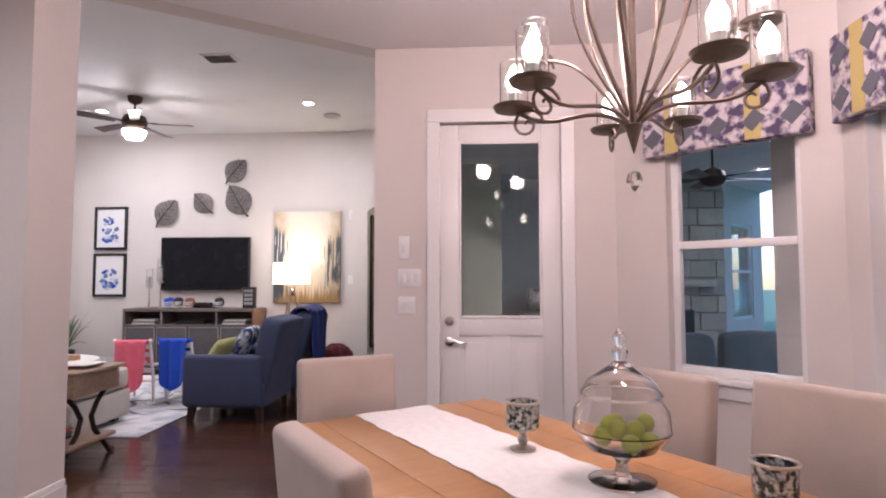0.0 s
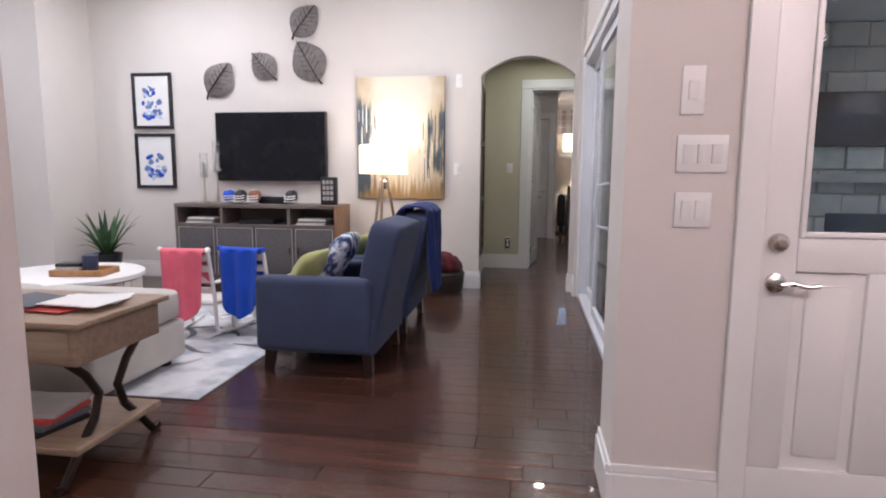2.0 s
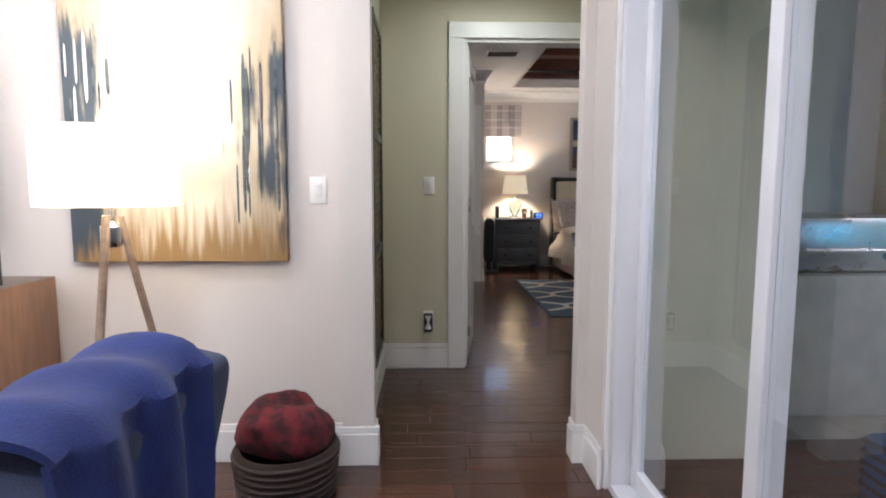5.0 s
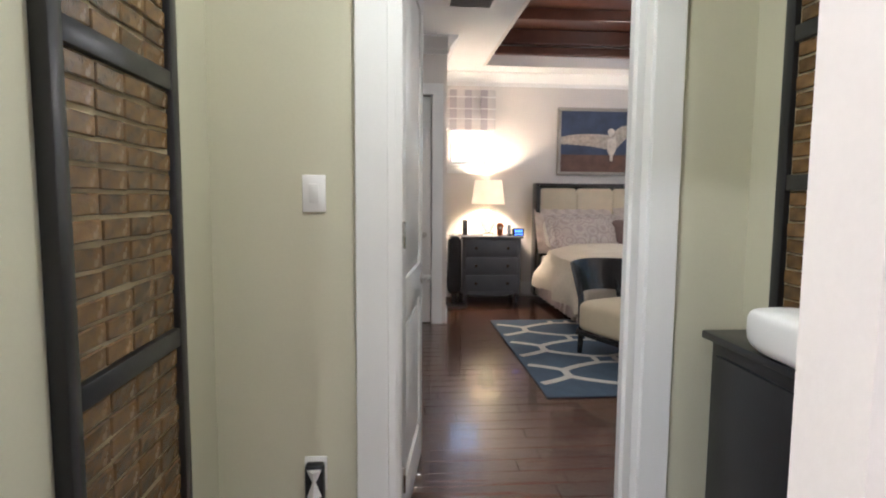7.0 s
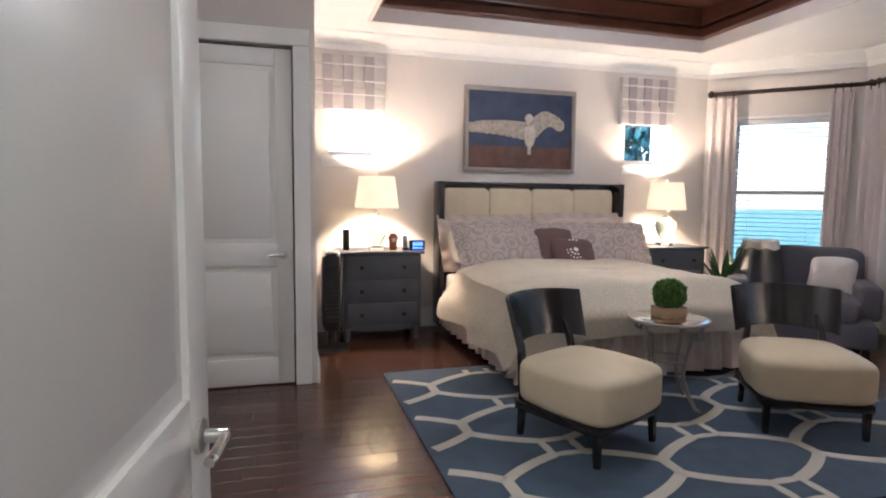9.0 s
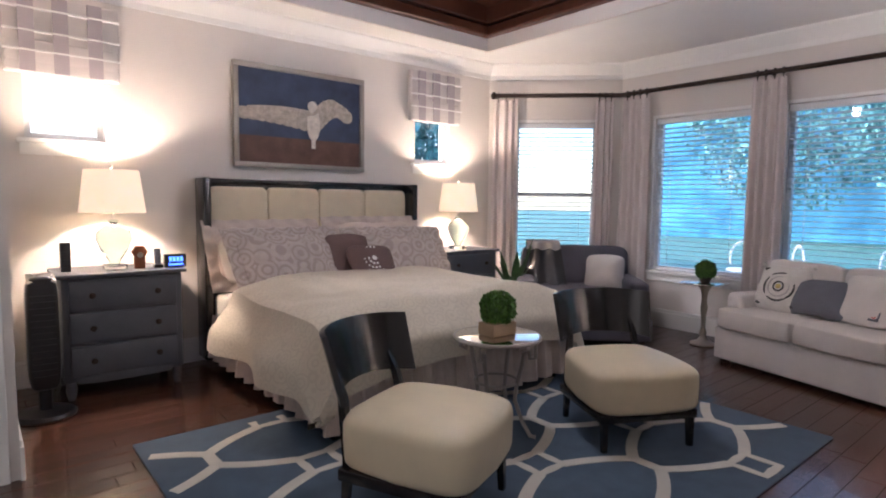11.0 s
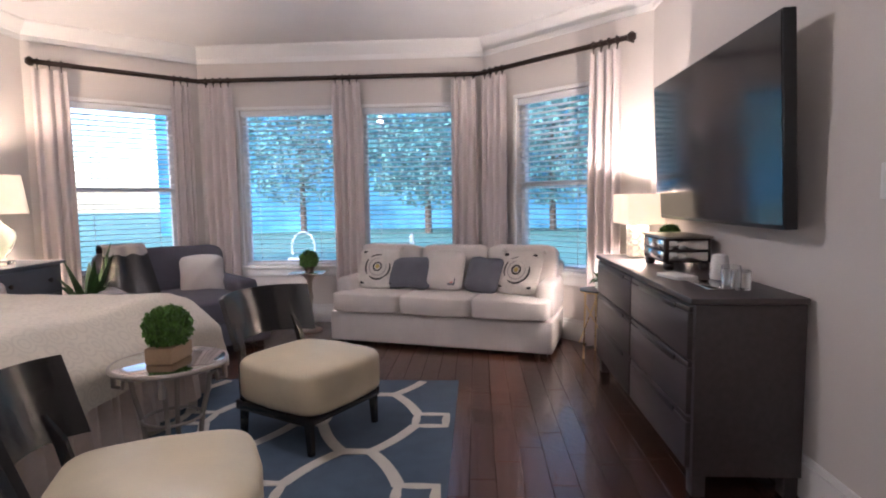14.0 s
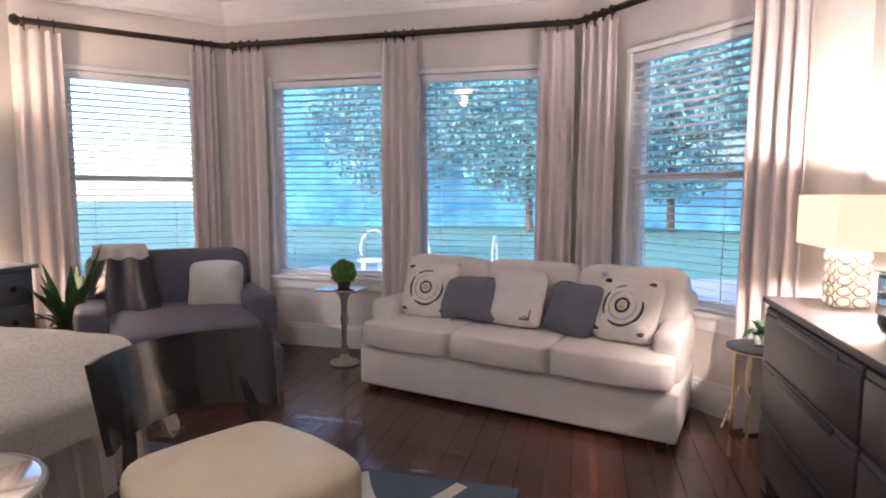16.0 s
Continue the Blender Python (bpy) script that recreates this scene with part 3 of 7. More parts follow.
# the part of the nook ceiling beyond the diagonal header is open to the living room, so it is cut back
bmn = bmesh.new()
bmn.from_mesh(ceil_nook.data)
for co, no in (((-2.27, 3.97, 0), (-0.56, 0.83, 0)),):
    r = bmesh.ops.bisect_plane(bmn, geom=bmn.verts[:] + bmn.edges[:] + bmn.faces[:], plane_co=co, plane_no=no, clear_outer=True)
    bmesh.ops.holes_fill(bmn, edges=bmn.edges[:])
bmn.to_mesh(ceil_nook.data)
bmn.free()
bm = box(-0.6, 1.4, 1.55, 4.05, NC + 0.30, NC + 0.36)
for a, b, c, d in ((-0.55, -0.47, 1.6, 4.0), (1.27, 1.35, 1.6, 4.0), (-0.47, 1.27, 1.6, 1.68), (-0.47, 1.27, 3.92, 4.0)):
    box(a, b, c, d, NC - 0.02, NC + 0.30, 0.01, bm=bm)
fixed("ceiling_nook_tray", bm, M["traywood"], "dark stained wooden ceiling recess over the table", "ceiling")
fixed("ceiling_kitchen", box(-9, -2.4, -2.0, 3.95, NC, NC + 0.08), M["ceil"], "white kitchen ceiling", "ceiling")
fixed("ceiling_hall", box(-1.9, 0.6, 9.352, 10.8, HC, HC + 0.1), M["ceil"], "white hall ceiling", "ceiling")

# patio door
pd = tagged(new("door_1"), "white panelled patio door with a large glass pane", "door", kind="structure")
pd.matrix_world = pose(-0.19, 5.08, 0)
f = box(0, 0.84, 0.03, 0.075, 0.01, 0.20, 0.003)
for a, b, c, d in ((0, 0.13, 0.2, 2.40), (0.71, 0.84, 0.2, 2.40), (0.13, 0.71, 2.28, 2.40), (0.13, 0.71, 0.92, 1.04), (0.36, 0.48, 0.2, 0.92)):
    box(a, b, 0.03, 0.075, c, d, 0.003, bm=f)
part("leaf", f, M["white"], pd)
for a, b in ((0.13, 0.36), (0.48, 0.71)):
    q = box(a, b, 0.045, 0.06, 0.2, 0.92)
    box(a + 0.04, b - 0.04, 0.034, 0.06, 0.25, 0.87, 0.008, bm=q)
    part("panel", q, M["white"], pd)
q = box(0.13, 0.15, 0.02, 0.035, 1.04, 2.28, 0.005)
for a, b, c, d in ((0.69, 0.71, 1.04, 2.28), (0.15, 0.69, 1.04, 1.06), (0.15, 0.69, 2.26, 2.28)):
    box(a, b, 0.02, 0.035, c, d, 0.005, bm=q)
part("bead", q, M["white"], pd)
p = part("pane", box(0.15, 0.69, 0.05, 0.056, 1.06, 2.26), M["glass"], pd, smooth=False)
p.visible_shadow = False
part("deadbolt", moved(lathe([(0.033, 0), (0.033, 0.012), (0.026, 0.022), (0.012, 0.024), (0.012, 0.035)]), pose(0.065, 0.03, 1.02, 90)), M["nickel"], pd, "nickel deadbolt")
h = moved(lathe([(0.033, 0), (0.033, 0.01), (0.014, 0.018), (0.014, 0.05)]), pose(0.065, 0.03, 0.88, 90))
tube([(0.065, -0.015, 0.88), (0.11, -0.018, 0.885), (0.15, -0.014, 0.875), (0.19, -0.016, 0.88)], 0.009, bm=h)
part("handle", h, M["nickel"], pd, "nickel lever handle")
casing((-0.65, 5.08), (1.02, 5.08), 0.46, 1.30, 0, 2.41, 0.09, 0.02)

# hall
wall("wall_hall_west", (-1.58, 9.35), (-1.58, 10.74), 0.12, 0, HC, M["green"], "sage green hall wall")
wall("wall_hall_east", (0.30, 10.74), (0.30, 9.45), 0.12, 0, HC, M["green"], "sage green hall wall")
fixed("wall_hall_return", box(-0.40, 0.42, 9.26, 9.45, 0, LC), M["green"], "sage green hall wall beside the arch", "wall")
DX0, DX1 = -0.99, -0.08
wall("wall_hall_north", (-1.70, 10.74), (0.42, 10.74), 0.065, 0, HC + 0.3, M["green"], "sage green hall wall with the bedroom doorway", [(DX0 + 1.70, DX1 + 1.70, 0, 2.38)])
skirting((-1.58, 9.35), (-1.58, 10.74))
skirting((-1.58, 10.74), (-1.10, 10.74))
skirting((0.04, 10.74), (0.30, 10.74))
skirting((0.30, 10.74), (0.30, 9.45))
casing((-1.70, 10.74), (0.42, 10.74), DX0 + 1.70, DX1 + 1.70, 0, 2.38, 0.11, 0.025)
jm = box(DX0 - 0.003, DX0 + 0.025, 10.735, 10.875, 0, 2.38)
box(DX1 - 0.025, DX1 + 0.003, 10.735, 10.875, 0, 2.38, bm=jm)
box(DX0 + 0.025, DX1 - 0.025, 10.735, 10.875, 2.355, 2.383, bm=jm)
box(DX0 + 0.025, DX0 + 0.04, 10.80, 10.83, 0, 2.355, bm=jm)
box(DX1 - 0.04, DX1 - 0.025, 10.80, 10.83, 0, 2.355, bm=jm)
fixed("trim", jm, M["white"], "white painted door jamb", "trim")

# bedroom walls
SW = (-0.27, 0.22, 1.76, 2.35)
SE = (3.10, 3.58, 1.76, 2.35)
wall("wall_bed_north", (-0.45, 16.33), (4.2, 16.33), 0.15, 0, BC, M["wall"], "cream painted wall behind the bed", [(SW[0] + 0.45, SW[1] + 0.45, SW[2], SW[3]), (SE[0] + 0.45, SE[1] + 0.45, SE[2], SE[3])])
B1, B2, B3, B4 = (4.2, 16.33), (5.28, 15.25), (5.28, 12.2), (3.95, 10.87)
WIN = {"window_1": (B1, B2, 0.32, 1.27), "window_2": (B2, B3, 0.44, 1.50), "window_3": (B2, B3, 1.76, 2.81), "window_4": (B3, B4, 0.45, 1.36)}
WZ0, WZ1 = 0.62, 2.29
wall("wall_bay_north", B1, B2, 0.15, 0, BC, M["wall"], "cream painted bay wall with a window", [(0.32, 1.27, WZ0, WZ1)])
wall("wall_bay_east", B2, B3, 0.15, 0, BC, M["wall"], "cream painted bay wall with two windows", [(0.44, 1.50, WZ0, WZ1), (1.76, 2.81, WZ0, WZ1)])
wall("wall_bay_south", B3, B4, 0.15, 0, BC, M["wall"], "cream painted bay wall with a window", [(0.45, 1.36, WZ0, WZ1)])
wall("wall_bed_south", B4, (-1.75, 10.87), 0.065, 0, BC, M["wall"], "cream painted wall behind the bedroom television", [(B4[0] - DX1, B4[0] - DX0, 0, 2.38)])
casing(B4, (-1.75, 10.87), B4[0] - DX1, B4[0] - DX0, 0, 2.38, 0.11, 0.025)
wall("wall_bed_west", (-1.75, 10.87), (-1.75, 14.72), 0.12, 0, BC, M["wall"], "cream painted bedroom wall")
CD = (-1.40, -0.60)
wall("wall_closet", (-1.75, 14.72), (-0.45, 14.72), 0.12, 0, BC, M["wall"], "cream painted wall with the closet door", [(CD[0] + 1.75, CD[1] + 1.75, 0, 2.38)])
wall("wall_closet_side", (-0.45, 14.84), (-0.45, 16.33), 0.12, 0, BC, M["wall"], "cream painted wall beside the closet")
casing((-1.75, 14.72), (-0.45, 14.72), CD[0] + 1.75, CD[1] + 1.75, 0, 2.38, 0.11, 0.025)
for a, b in (((-0.43, 16.33), (4.2, 16.33)), (B1, B2), (B2, B3), (B3, B4), (B4, (0.04, 10.87)), ((-1.75, 10.89), (-1.75, 14.72)), ((-0.45, 14.70), (-0.45, 16.33))):
    skirting(a, b, 0.2)


def crown(p, q, z=BC):
    """A stepped crown moulding on the right of the way from p to q."""
    ln = math.hypot(q[0] - p[0], q[1] - p[1])
    bm = box(0, ln, -0.015, 0, z - 0.17, z - 0.12, 0.003)
    prof = [(0, -0.12), (-0.02, -0.12), (-0.04, -0.09), (-0.08, -0.045), (-0.10, -0.02), (-0.10, 0), (0, 0)]
    r = [[bm.verts.new((x, y, z + h)) for y, h in prof] for x in (0, ln)]
    for i in range(len(prof)):
        j = (i + 1) % len(prof)
        bm.faces.new((r[0][i], r[0][j], r[1][j], r[1][i]))
    bm.faces.new(r[0])
    bm.faces.new(r[1][::-1])
    bmesh.ops.recalc_face_normals(bm, faces=bm.faces)
    fixed("trim", bm, M["white"], "white crown moulding under the ceiling", "crown moulding", along(p, q))


for a, b in (((-0.45, 16.33), (4.2, 16.33)), (B1, B2), (B2, B3), (B3, B4), (B4, (-1.75, 10.87)), ((-1.75, 14.72), (-0.45, 14.72)), ((-0.45, 14.60), (-0.45, 16.33)), ((-1.75, 10.87), (-1.75, 14.72))):
    crown(a, b)

# bedroom ceiling with its dark wooden recess
TX0, TX1, TY0, TY1 = 0.12, 3.72, 11.9, 15.88
bm = bmesh.new()
for a, b, c, d in ((-1.9, TX0, 10.8, 16.48), (TX1, 5.45, 10.8, 16.48), (TX0, TX1, 10.8, TY0), (TX0, TX1, TY1, 16.48)):
    box(a, b, c, d, BC, BC + 0.08, bm=bm)
fixed("ceiling_bedroom", bm, M["ceil"], "white bedroom ceiling round a deep recess", "ceiling")
bm = bmesh.new()
for a, b, c, d in ((TX0 - 0.03, TX0 + 0.006, TY0, TY1), (TX1 - 0.006, TX1 + 0.03, TY0, TY1), (TX0 - 0.03, TX1 + 0.03, TY0 - 0.03, TY0 + 0.006), (TX0 - 0.03, TX1 + 0.03, TY1 - 0.006, TY1 + 0.03)):
    box(a, b, c, d, BC - 0.005, BC + 0.55, bm=bm)
fixed("ceiling_recess_side", bm, M["wall"], "taupe painted side of the ceiling recess", "ceiling")
bm = box(TX0, TX1, TY0, TY1, BC + 0.42, BC + 0.5)
for k in range(1, 5):
    y = TY0 + (TY1 - TY0) * k / 5
    box(TX0, TX1, y - 0.07, y + 0.07, BC + 0.30, BC + 0.42, 0.01, bm=bm)
for a, b, c, d in ((TX0, TX0 + 0.1, TY0, TY1), (TX1 - 0.1, TX1, TY0, TY1), (TX0 + 0.1, TX1 - 0.1, TY0, TY0 + 0.1), (TX0 + 0.1, TX1 - 0.1, TY1 - 0.1, TY1)):
    box(a, b, c, d, BC + 0.12, BC + 0.22, 0.02, bm=bm)
    box(a, b, c, d, BC + 0.24, BC + 0.42, 0.02, bm=bm)
fixed("ceiling_recess", bm, M["traywood"], "dark stained beamed wooden ceiling recess", "ceiling")


# windows
def window(name, p, q, s0, s1, z0, z1, rail=True, label="white framed sash window"):
    """A framed window in an opening of the wall from p to q."""
    w = tagged(new(name), label, "window", kind="structure")
    w.matrix_world = along(p, q)
    f = box(s0, s0 + 0.045, 0.07, 0.13, z0, z1, 0.004)
    for a, b, c, d in ((s1 - 0.045, s1, z0, z1), (s0 + 0.045, s1 - 0.045, z0, z0 + 0.05), (s0 + 0.045, s1 - 0.045, z1 - 0.05, z1)):
        box(a, b, 0.07, 0.13, c, d, 0.004, bm=f)
    part("window_frame", f, M["white"], w)
    zm = (z0 + z1) / 2
    if rail:
        part("rail", box(s0 + 0.045, s1 - 0.045, 0.065, 0.125, zm - 0.025, zm + 0.025, 0.004), M["white"], w)
    for c, d in (((z0 + 0.05, zm - 0.025), (zm + 0.025, z1 - 0.05)) if rail else ((z0 + 0.05, z1 - 0.05),)):
        g = part("pane", box(s0 + 0.045, s1 - 0.045, 0.098, 0.103, c, d), M["glass"], w, smooth=False)
        g.visible_shadow = False
    part("window_sill", box(s0 - 0.05, s1 + 0.05, -0.045, 0.07, z0 - 0.03, z0 + 0.002, 0.006, bm=box(s0 - 0.03, s1 + 0.03, -0.02, 0, z0 - 0.11, z0 - 0.03, 0.004)), M["white"], w)
    return w


SLATS = 30
for name, (p, q, s0, s1) in WIN.items():
    window(name, p, q, s0, s1, WZ0, WZ1, rail=name in ("window_1", "window_4"))
    casing(p, q, s0, s1, WZ0, WZ1, 0.035, 0.012)
    bl = thing("window_blind", "open white horizontal slat blind in the window", "blind", along(p, q), "bedroom blinds")
    part("head_rail", box(s0 + 0.01, s1 - 0.01, 0.0, 0.055, WZ1 - 0.065, WZ1 - 0.005, 0.006), M["blind"], bl)
    ln = s1 - s0 - 0.03
    st = (WZ1 - 0.10 - WZ0 - 0.05) / SLATS
    base = None
    for k in range(SLATS):
        m = Matrix.Translation((s0 + 0.015, 0.03, WZ0 + 0.06 + st * (k + 0.5))) @ pose(0, 0, 0, -9)
        if base is None:
            base = part("slat", box(0, ln, -0.025, 0.025, -0.0014, 0.0014), M["blind"], bl, smooth=False)
            base.matrix_basis = m
        else:
            again(base, m)
    part("bottom_rail", box(s0 + 0.015, s1 - 0.015, 0.005, 0.055, WZ0 + 0.008, WZ0 + 0.03, 0.004), M["blind"], bl)
    for u in (0.18, 0.82):
        part("cord", box(s0 + ln * u, s0 + ln * u + 0.004, 0.002, 0.006, WZ0 + 0.02, WZ1 - 0.06), M["blind"], bl)

NP = ((-0.45, 16.33), (4.2, 16.33))
for name, o in (("window_5", SW), ("window_6", SE)):
    window(name, *NP, o[0] + 0.45, o[1] + 0.45, o[2], o[3], rail=False, label="small high window over the nightstand")
    vx0, vx1 = o[0] - 0.10, o[1] + 0.10
    v = thing("roman_shade", "raised pale plaid roman shade over a small window", "roman shade", pose((vx0 + vx1) / 2, 16.33, 0), "bedroom roman shades")
    hw = (vx1 - vx0) / 2
    part("cloth", box(-hw, hw, -0.07, -0.005, 2.20, 2.72, 0.012), M["plaid"], v)
    for i in range(3):
        part("fold", cushion(hw * 2 - 0.004, 0.03, 0.10, 0.4, 8, centre=(0, -0.075, 2.25 + i * 0.06)), M["plaid"], v)
    for x in (-hw * 0.62, -hw * 0.05, hw * 0.55):
        part("vertical_band", box(x - 0.045, x + 0.045, -0.0955, -0.07, 2.205, 2.715), M["plaidband"], v)
    for z in (2.34, 2.47, 2.62):
        part("cross_band", box(-hw, hw, -0.098, -0.07, z, z + 0.012), M["paper"], v)

window("window_7", (1.02, 5.08), (1.95, 4.15), *KW[0], label="white framed nook window to the patio")
window("window_8", (1.95, 4.15), (1.95, -2.0), 0.18, 1.0, 0.72, 2.32, label="white framed nook window to the patio")
for m in (along((1.02, 5.08), (1.95, 4.15)), along((1.95, 4.15), (1.95, -2.0))):
    a, b = (0.26, 1.20) if m.to_euler().z > -1 else (0.08, 1.1)
    v = thing("window_valance", "purple ikat valance with mustard stripes", "valance", m, "nook valances")
    part("cloth", box(a, b, -0.10, -0.004, 2.08, 2.52, 0.01), M["ikat"], v)
    for u in (0.16, 0.66):
        part("stripe", box(a + (b - a) * u, a + (b - a) * (u + 0.09), -0.103, -0.09, 2.085, 2.515), M["gilt"], v, "mustard stripe")
    for i in range(5):
        for j in range(2):
            x, z = a + (b - a) * (0.08 + 0.21 * i), 2.19 + 0.22 * j
            part("diamond", moved(box(-0.05, 0.05, -0.104, -0.095, -0.05, 0.05), pose(x, 0, z, 0, 45, 0) @ Matrix.Diagonal((0.8, 1, 1, 1))), M["greypillow"], v, "dark diamond")

# bedroom door leaf and closet door


def panel_door(name, label, m, w, h, handle_x):
    d = tagged(new(name), label, "door", kind="structure")
    d.matrix_world = m
    f = box(0, 0.11, -0.02, 0.02, 0.01, h, 0.003)
    for a, b, c, e in ((w - 0.11, w, 0.01, h), (0.11, w - 0.11, 0.01, 0.2), (0.11, w - 0.11, h - 0.12, h), (0.11, w - 0.11, 0.86, 1.02)):
        box(a, b, -0.02, 0.02, c, e, 0.003, bm=f)
    part("leaf", f, M["white"], d)
    for c, e in ((0.2, 0.86), (1.02, h - 0.12)):
        q = box(0.11, w - 0.11, -0.008, 0.008, c, e)
        box(0.15, w - 0.15, -0.016, 0.016, c + 0.04, e - 0.04, 0.008, bm=q)
        part("panel", q, M["white"], d)
    for s in (-1, 1):
        k = moved(lathe([(0.03, 0.0), (0.03, 0.008), (0.012, 0.012), (0.012, 0.05)]), pose(handle_x, 0.02 * s, 0.94, -90 * s))
        dx = -0.1 if handle_x > w / 2 else 0.1
        tube([(handle_x, 0.065 * s, 0.94), (handle_x + dx * 0.6, 0.068 * s, 0.943), (handle_x + dx, 0.063 * s, 0.937)], 0.009, bm=k)
        part("handle", k, M["nickel"], d, "nickel lever handle")
    for z in (0.25, 1.2, 2.1):
        part("hinge", tube([(0, -0.026, z - 0.05), (0, -0.026, z + 0.05)], 0.007), M["nickel"], d, "hinge")
    return d


panel_door("door_2", "white panelled bedroom door standing open", pose(DX0 + 0.03, 10.90, 0, 0, 0, 82), 0.78, 2.34, 0.71)
panel_door("door_3", "cream closed panelled closet door", pose(CD[0] + 0.01, 14.76, 0), 0.78, 2.36, 0.71)

# switches and outlets


def wall_plate(m, w, h, label, rockers):
    o = thing("switch_plate" if rockers else "wall_outlet", label, "light switch" if rockers else "outlet", m)
    part("plate", box(-w / 2, w / 2, -0.008, 0, -h / 2, h / 2, 0.003), M["white"], o)
    for i in range(rockers):
        x = (i - (rockers - 1) / 2) * 0.046
        part("rocker", moved(box(-0.016, 0.016, -0.006, 0.002, -0.032, 0.032, 0.002), pose(x, -0.009, 0, 5)), M["paper"], o)
    return o


for x, y, z, w, h, n, lab in ((-0.44, 5.08, 1.53, 0.075, 0.16, 1, "white fan control on the nook wall"), (-0.40, 5.08, 1.32, 0.165, 0.125, 3, "white triple light switch on the nook wall"), (-0.42, 5.08, 1.13, 0.12, 0.12, 2, "white double light switch on the nook wall"),
                              (-1.238, 10.74, 1.352, 0.078, 0.125, 1, "white light switch on the green wall"), (-1.76, 9.30, 1.32, 0.078, 0.125, 1, "white light switch beside the painting"), (-1.75, 9.30, 2.26, 0.07, 0.14, 1, "white control high beside the painting")):
    wall_plate(pose(x, y, z), w, h, lab, n)
wall_plate(pose(1.27, 10.87, 1.36, 0, 0, 180), 0.078, 0.125, "white light switch on the bedroom wall", 1)
o = wall_plate(pose(-1.245, 10.74, 0.37), 0.078, 0.125, "black and white night light in an outlet", 0)
part("night_light", box(-0.033, 0.033, -0.05, -0.008, -0.09, 0.05, 0.012), M["black"], o, "black night light")
part("night_light_lens", lathe([(0.026, -0.052), (0.006, 0.0), (0.026, 0.045)], 4, at=(0, -0.052, -0.01)), M["white"], o, "white lens")

# ---- outdoors: covered patio, garden ----
fixed("ground", box(-60, 90, -60, 90, -0.35, -0.15), M["grass"], "green lawn reaching to the trees", "ground")
fixed("patio_ceiling", box(-0.28, 5.4, 5.24, 10.7, 2.98, 3.08), M["ceil"], "pale patio ceiling", "ceiling")
fixed("patio_floor_base", box(-0.29, 5.6, 5.23, 10.74, -0.12, -0.02), M["subfloor"], "dark bed under the patio tiles", "floor")
fixed("wall_patio_north", box(0.43, 3.7, 10.56, 10.72, 0, 3.0), M["wall"], "pale outer wall of the patio", "wall")
fixed("wall_patio_south", box(2.12, 2.4, 4.2, 5.2, 0, 3.0), M["wall"], "pale outer wall of the patio", "wall")
for x, y in ((5.2, 5.6), (5.2, 8.4)):
    solid("patio_column", box(x - 0.12, x + 0.12, y - 0.12, y + 0.12, -0.02, 2.98, 0.01, bm=box(x - 0.17, x + 0.17, y - 0.17, y + 0.17, -0.02, 0.2, 0.01)), M["white"], "white square patio column", "column", group="patio columns")
# stone fireplace with a hood and a television
fp = thing("stone_fireplace", "pale stacked limestone patio fireplace wall", "fireplace", pose(2.9, 10.2, 0))
part("core", box(-1.0, 1.0, 0.0, 0.35, -0.02, 2.97), M["grout"], fp)
st0 = None
for r in range(11):
    x = -1.0 - 0.13 * (r % 2)
    while x < 0.99:
        w = 0.40
        a, b = max(x, -1.0), min(x + w - 0.012, 1.0)
        if b - a > 0.05:
            q = box(a, b, -0.035 - 0.012 * ((r * 7 + int(x * 10)) % 3), 0.0, 0.27 * r, 0.27 * r + 0.255, 0.008, seg=1)
            part("stone", q, M["stone"], fp, smooth=False)
        x += w
part("mantel", box(-0.8, 0.8, -0.22, -0.06, 1.2, 1.3, 0.01), M["stone"], fp)
part("firebox", box(-0.5, 0.5, -0.075, -0.05, 0.1, 0.85, 0.01), M["black"], fp, "black firebox")
ot = thing("outdoor_television", "black television on the stone fireplace wall", "television", pose(2.7, 10.12, 1.9))
part("body", box(-0.5, 0.5, -0.04, 0.03, -0.3, 0.3, 0.008), M["black"], ot)
gr = thing("barbecue_grill", "stainless grill on a stone base under the patio roof", "grill", pose(1.25, 10.1, -0.02))
part("base", box(-0.5, 0.5, -0.3, 0.35, 0, 0.85, 0.01), M["stone"], gr)
part("hood", box(-0.4, 0.4, -0.27, 0.3, 0.86, 1.2, 0.06), M["nickel"], gr, "steel hood")
part("handle", tube([(-0.33, -0.31, 1.0), (0.33, -0.31, 1.0)], 0.012), M["nickel"], gr)
for x, rot in ((1.7, 0), (3.0, 0)):
    so = thing("patio_sofa", "grey cushioned patio sofa facing the fireplace", "sofa", pose(x, 7.0 + 0.2 * (x > 2), -0.02), "patio sofas")
    part("base", box(-0.6, 0.6, -0.4, 0.4, 0.05, 0.28, 0.02), M["wicker"], so)
    part("seat", cushion(1.16, 0.76, 0.2, 0.3, 12, centre=(0, 0.02, 0.38)), M["patiogrey"], so)
    part("backrest", cushion(1.16, 0.2, 0.5, 0.3, 12, centre=(0, -0.33, 0.58)), M["patiogrey"], so)
bx = thing("wicker_basket", "dark blue wicker basket on the patio floor", "basket", pose(0.9, 8.7, -0.02))
part("body", box(-0.28, 0.28, -0.2, 0.2, 0, 0.32, 0.03), M["bluecloth"], bx)
for i in range(6):
    part("band", box(-0.286, 0.286, -0.206, 0.206, 0.03 + i * 0.048, 0.055 + i * 0.048, 0.008, seg=1), M["wicker"], bx)


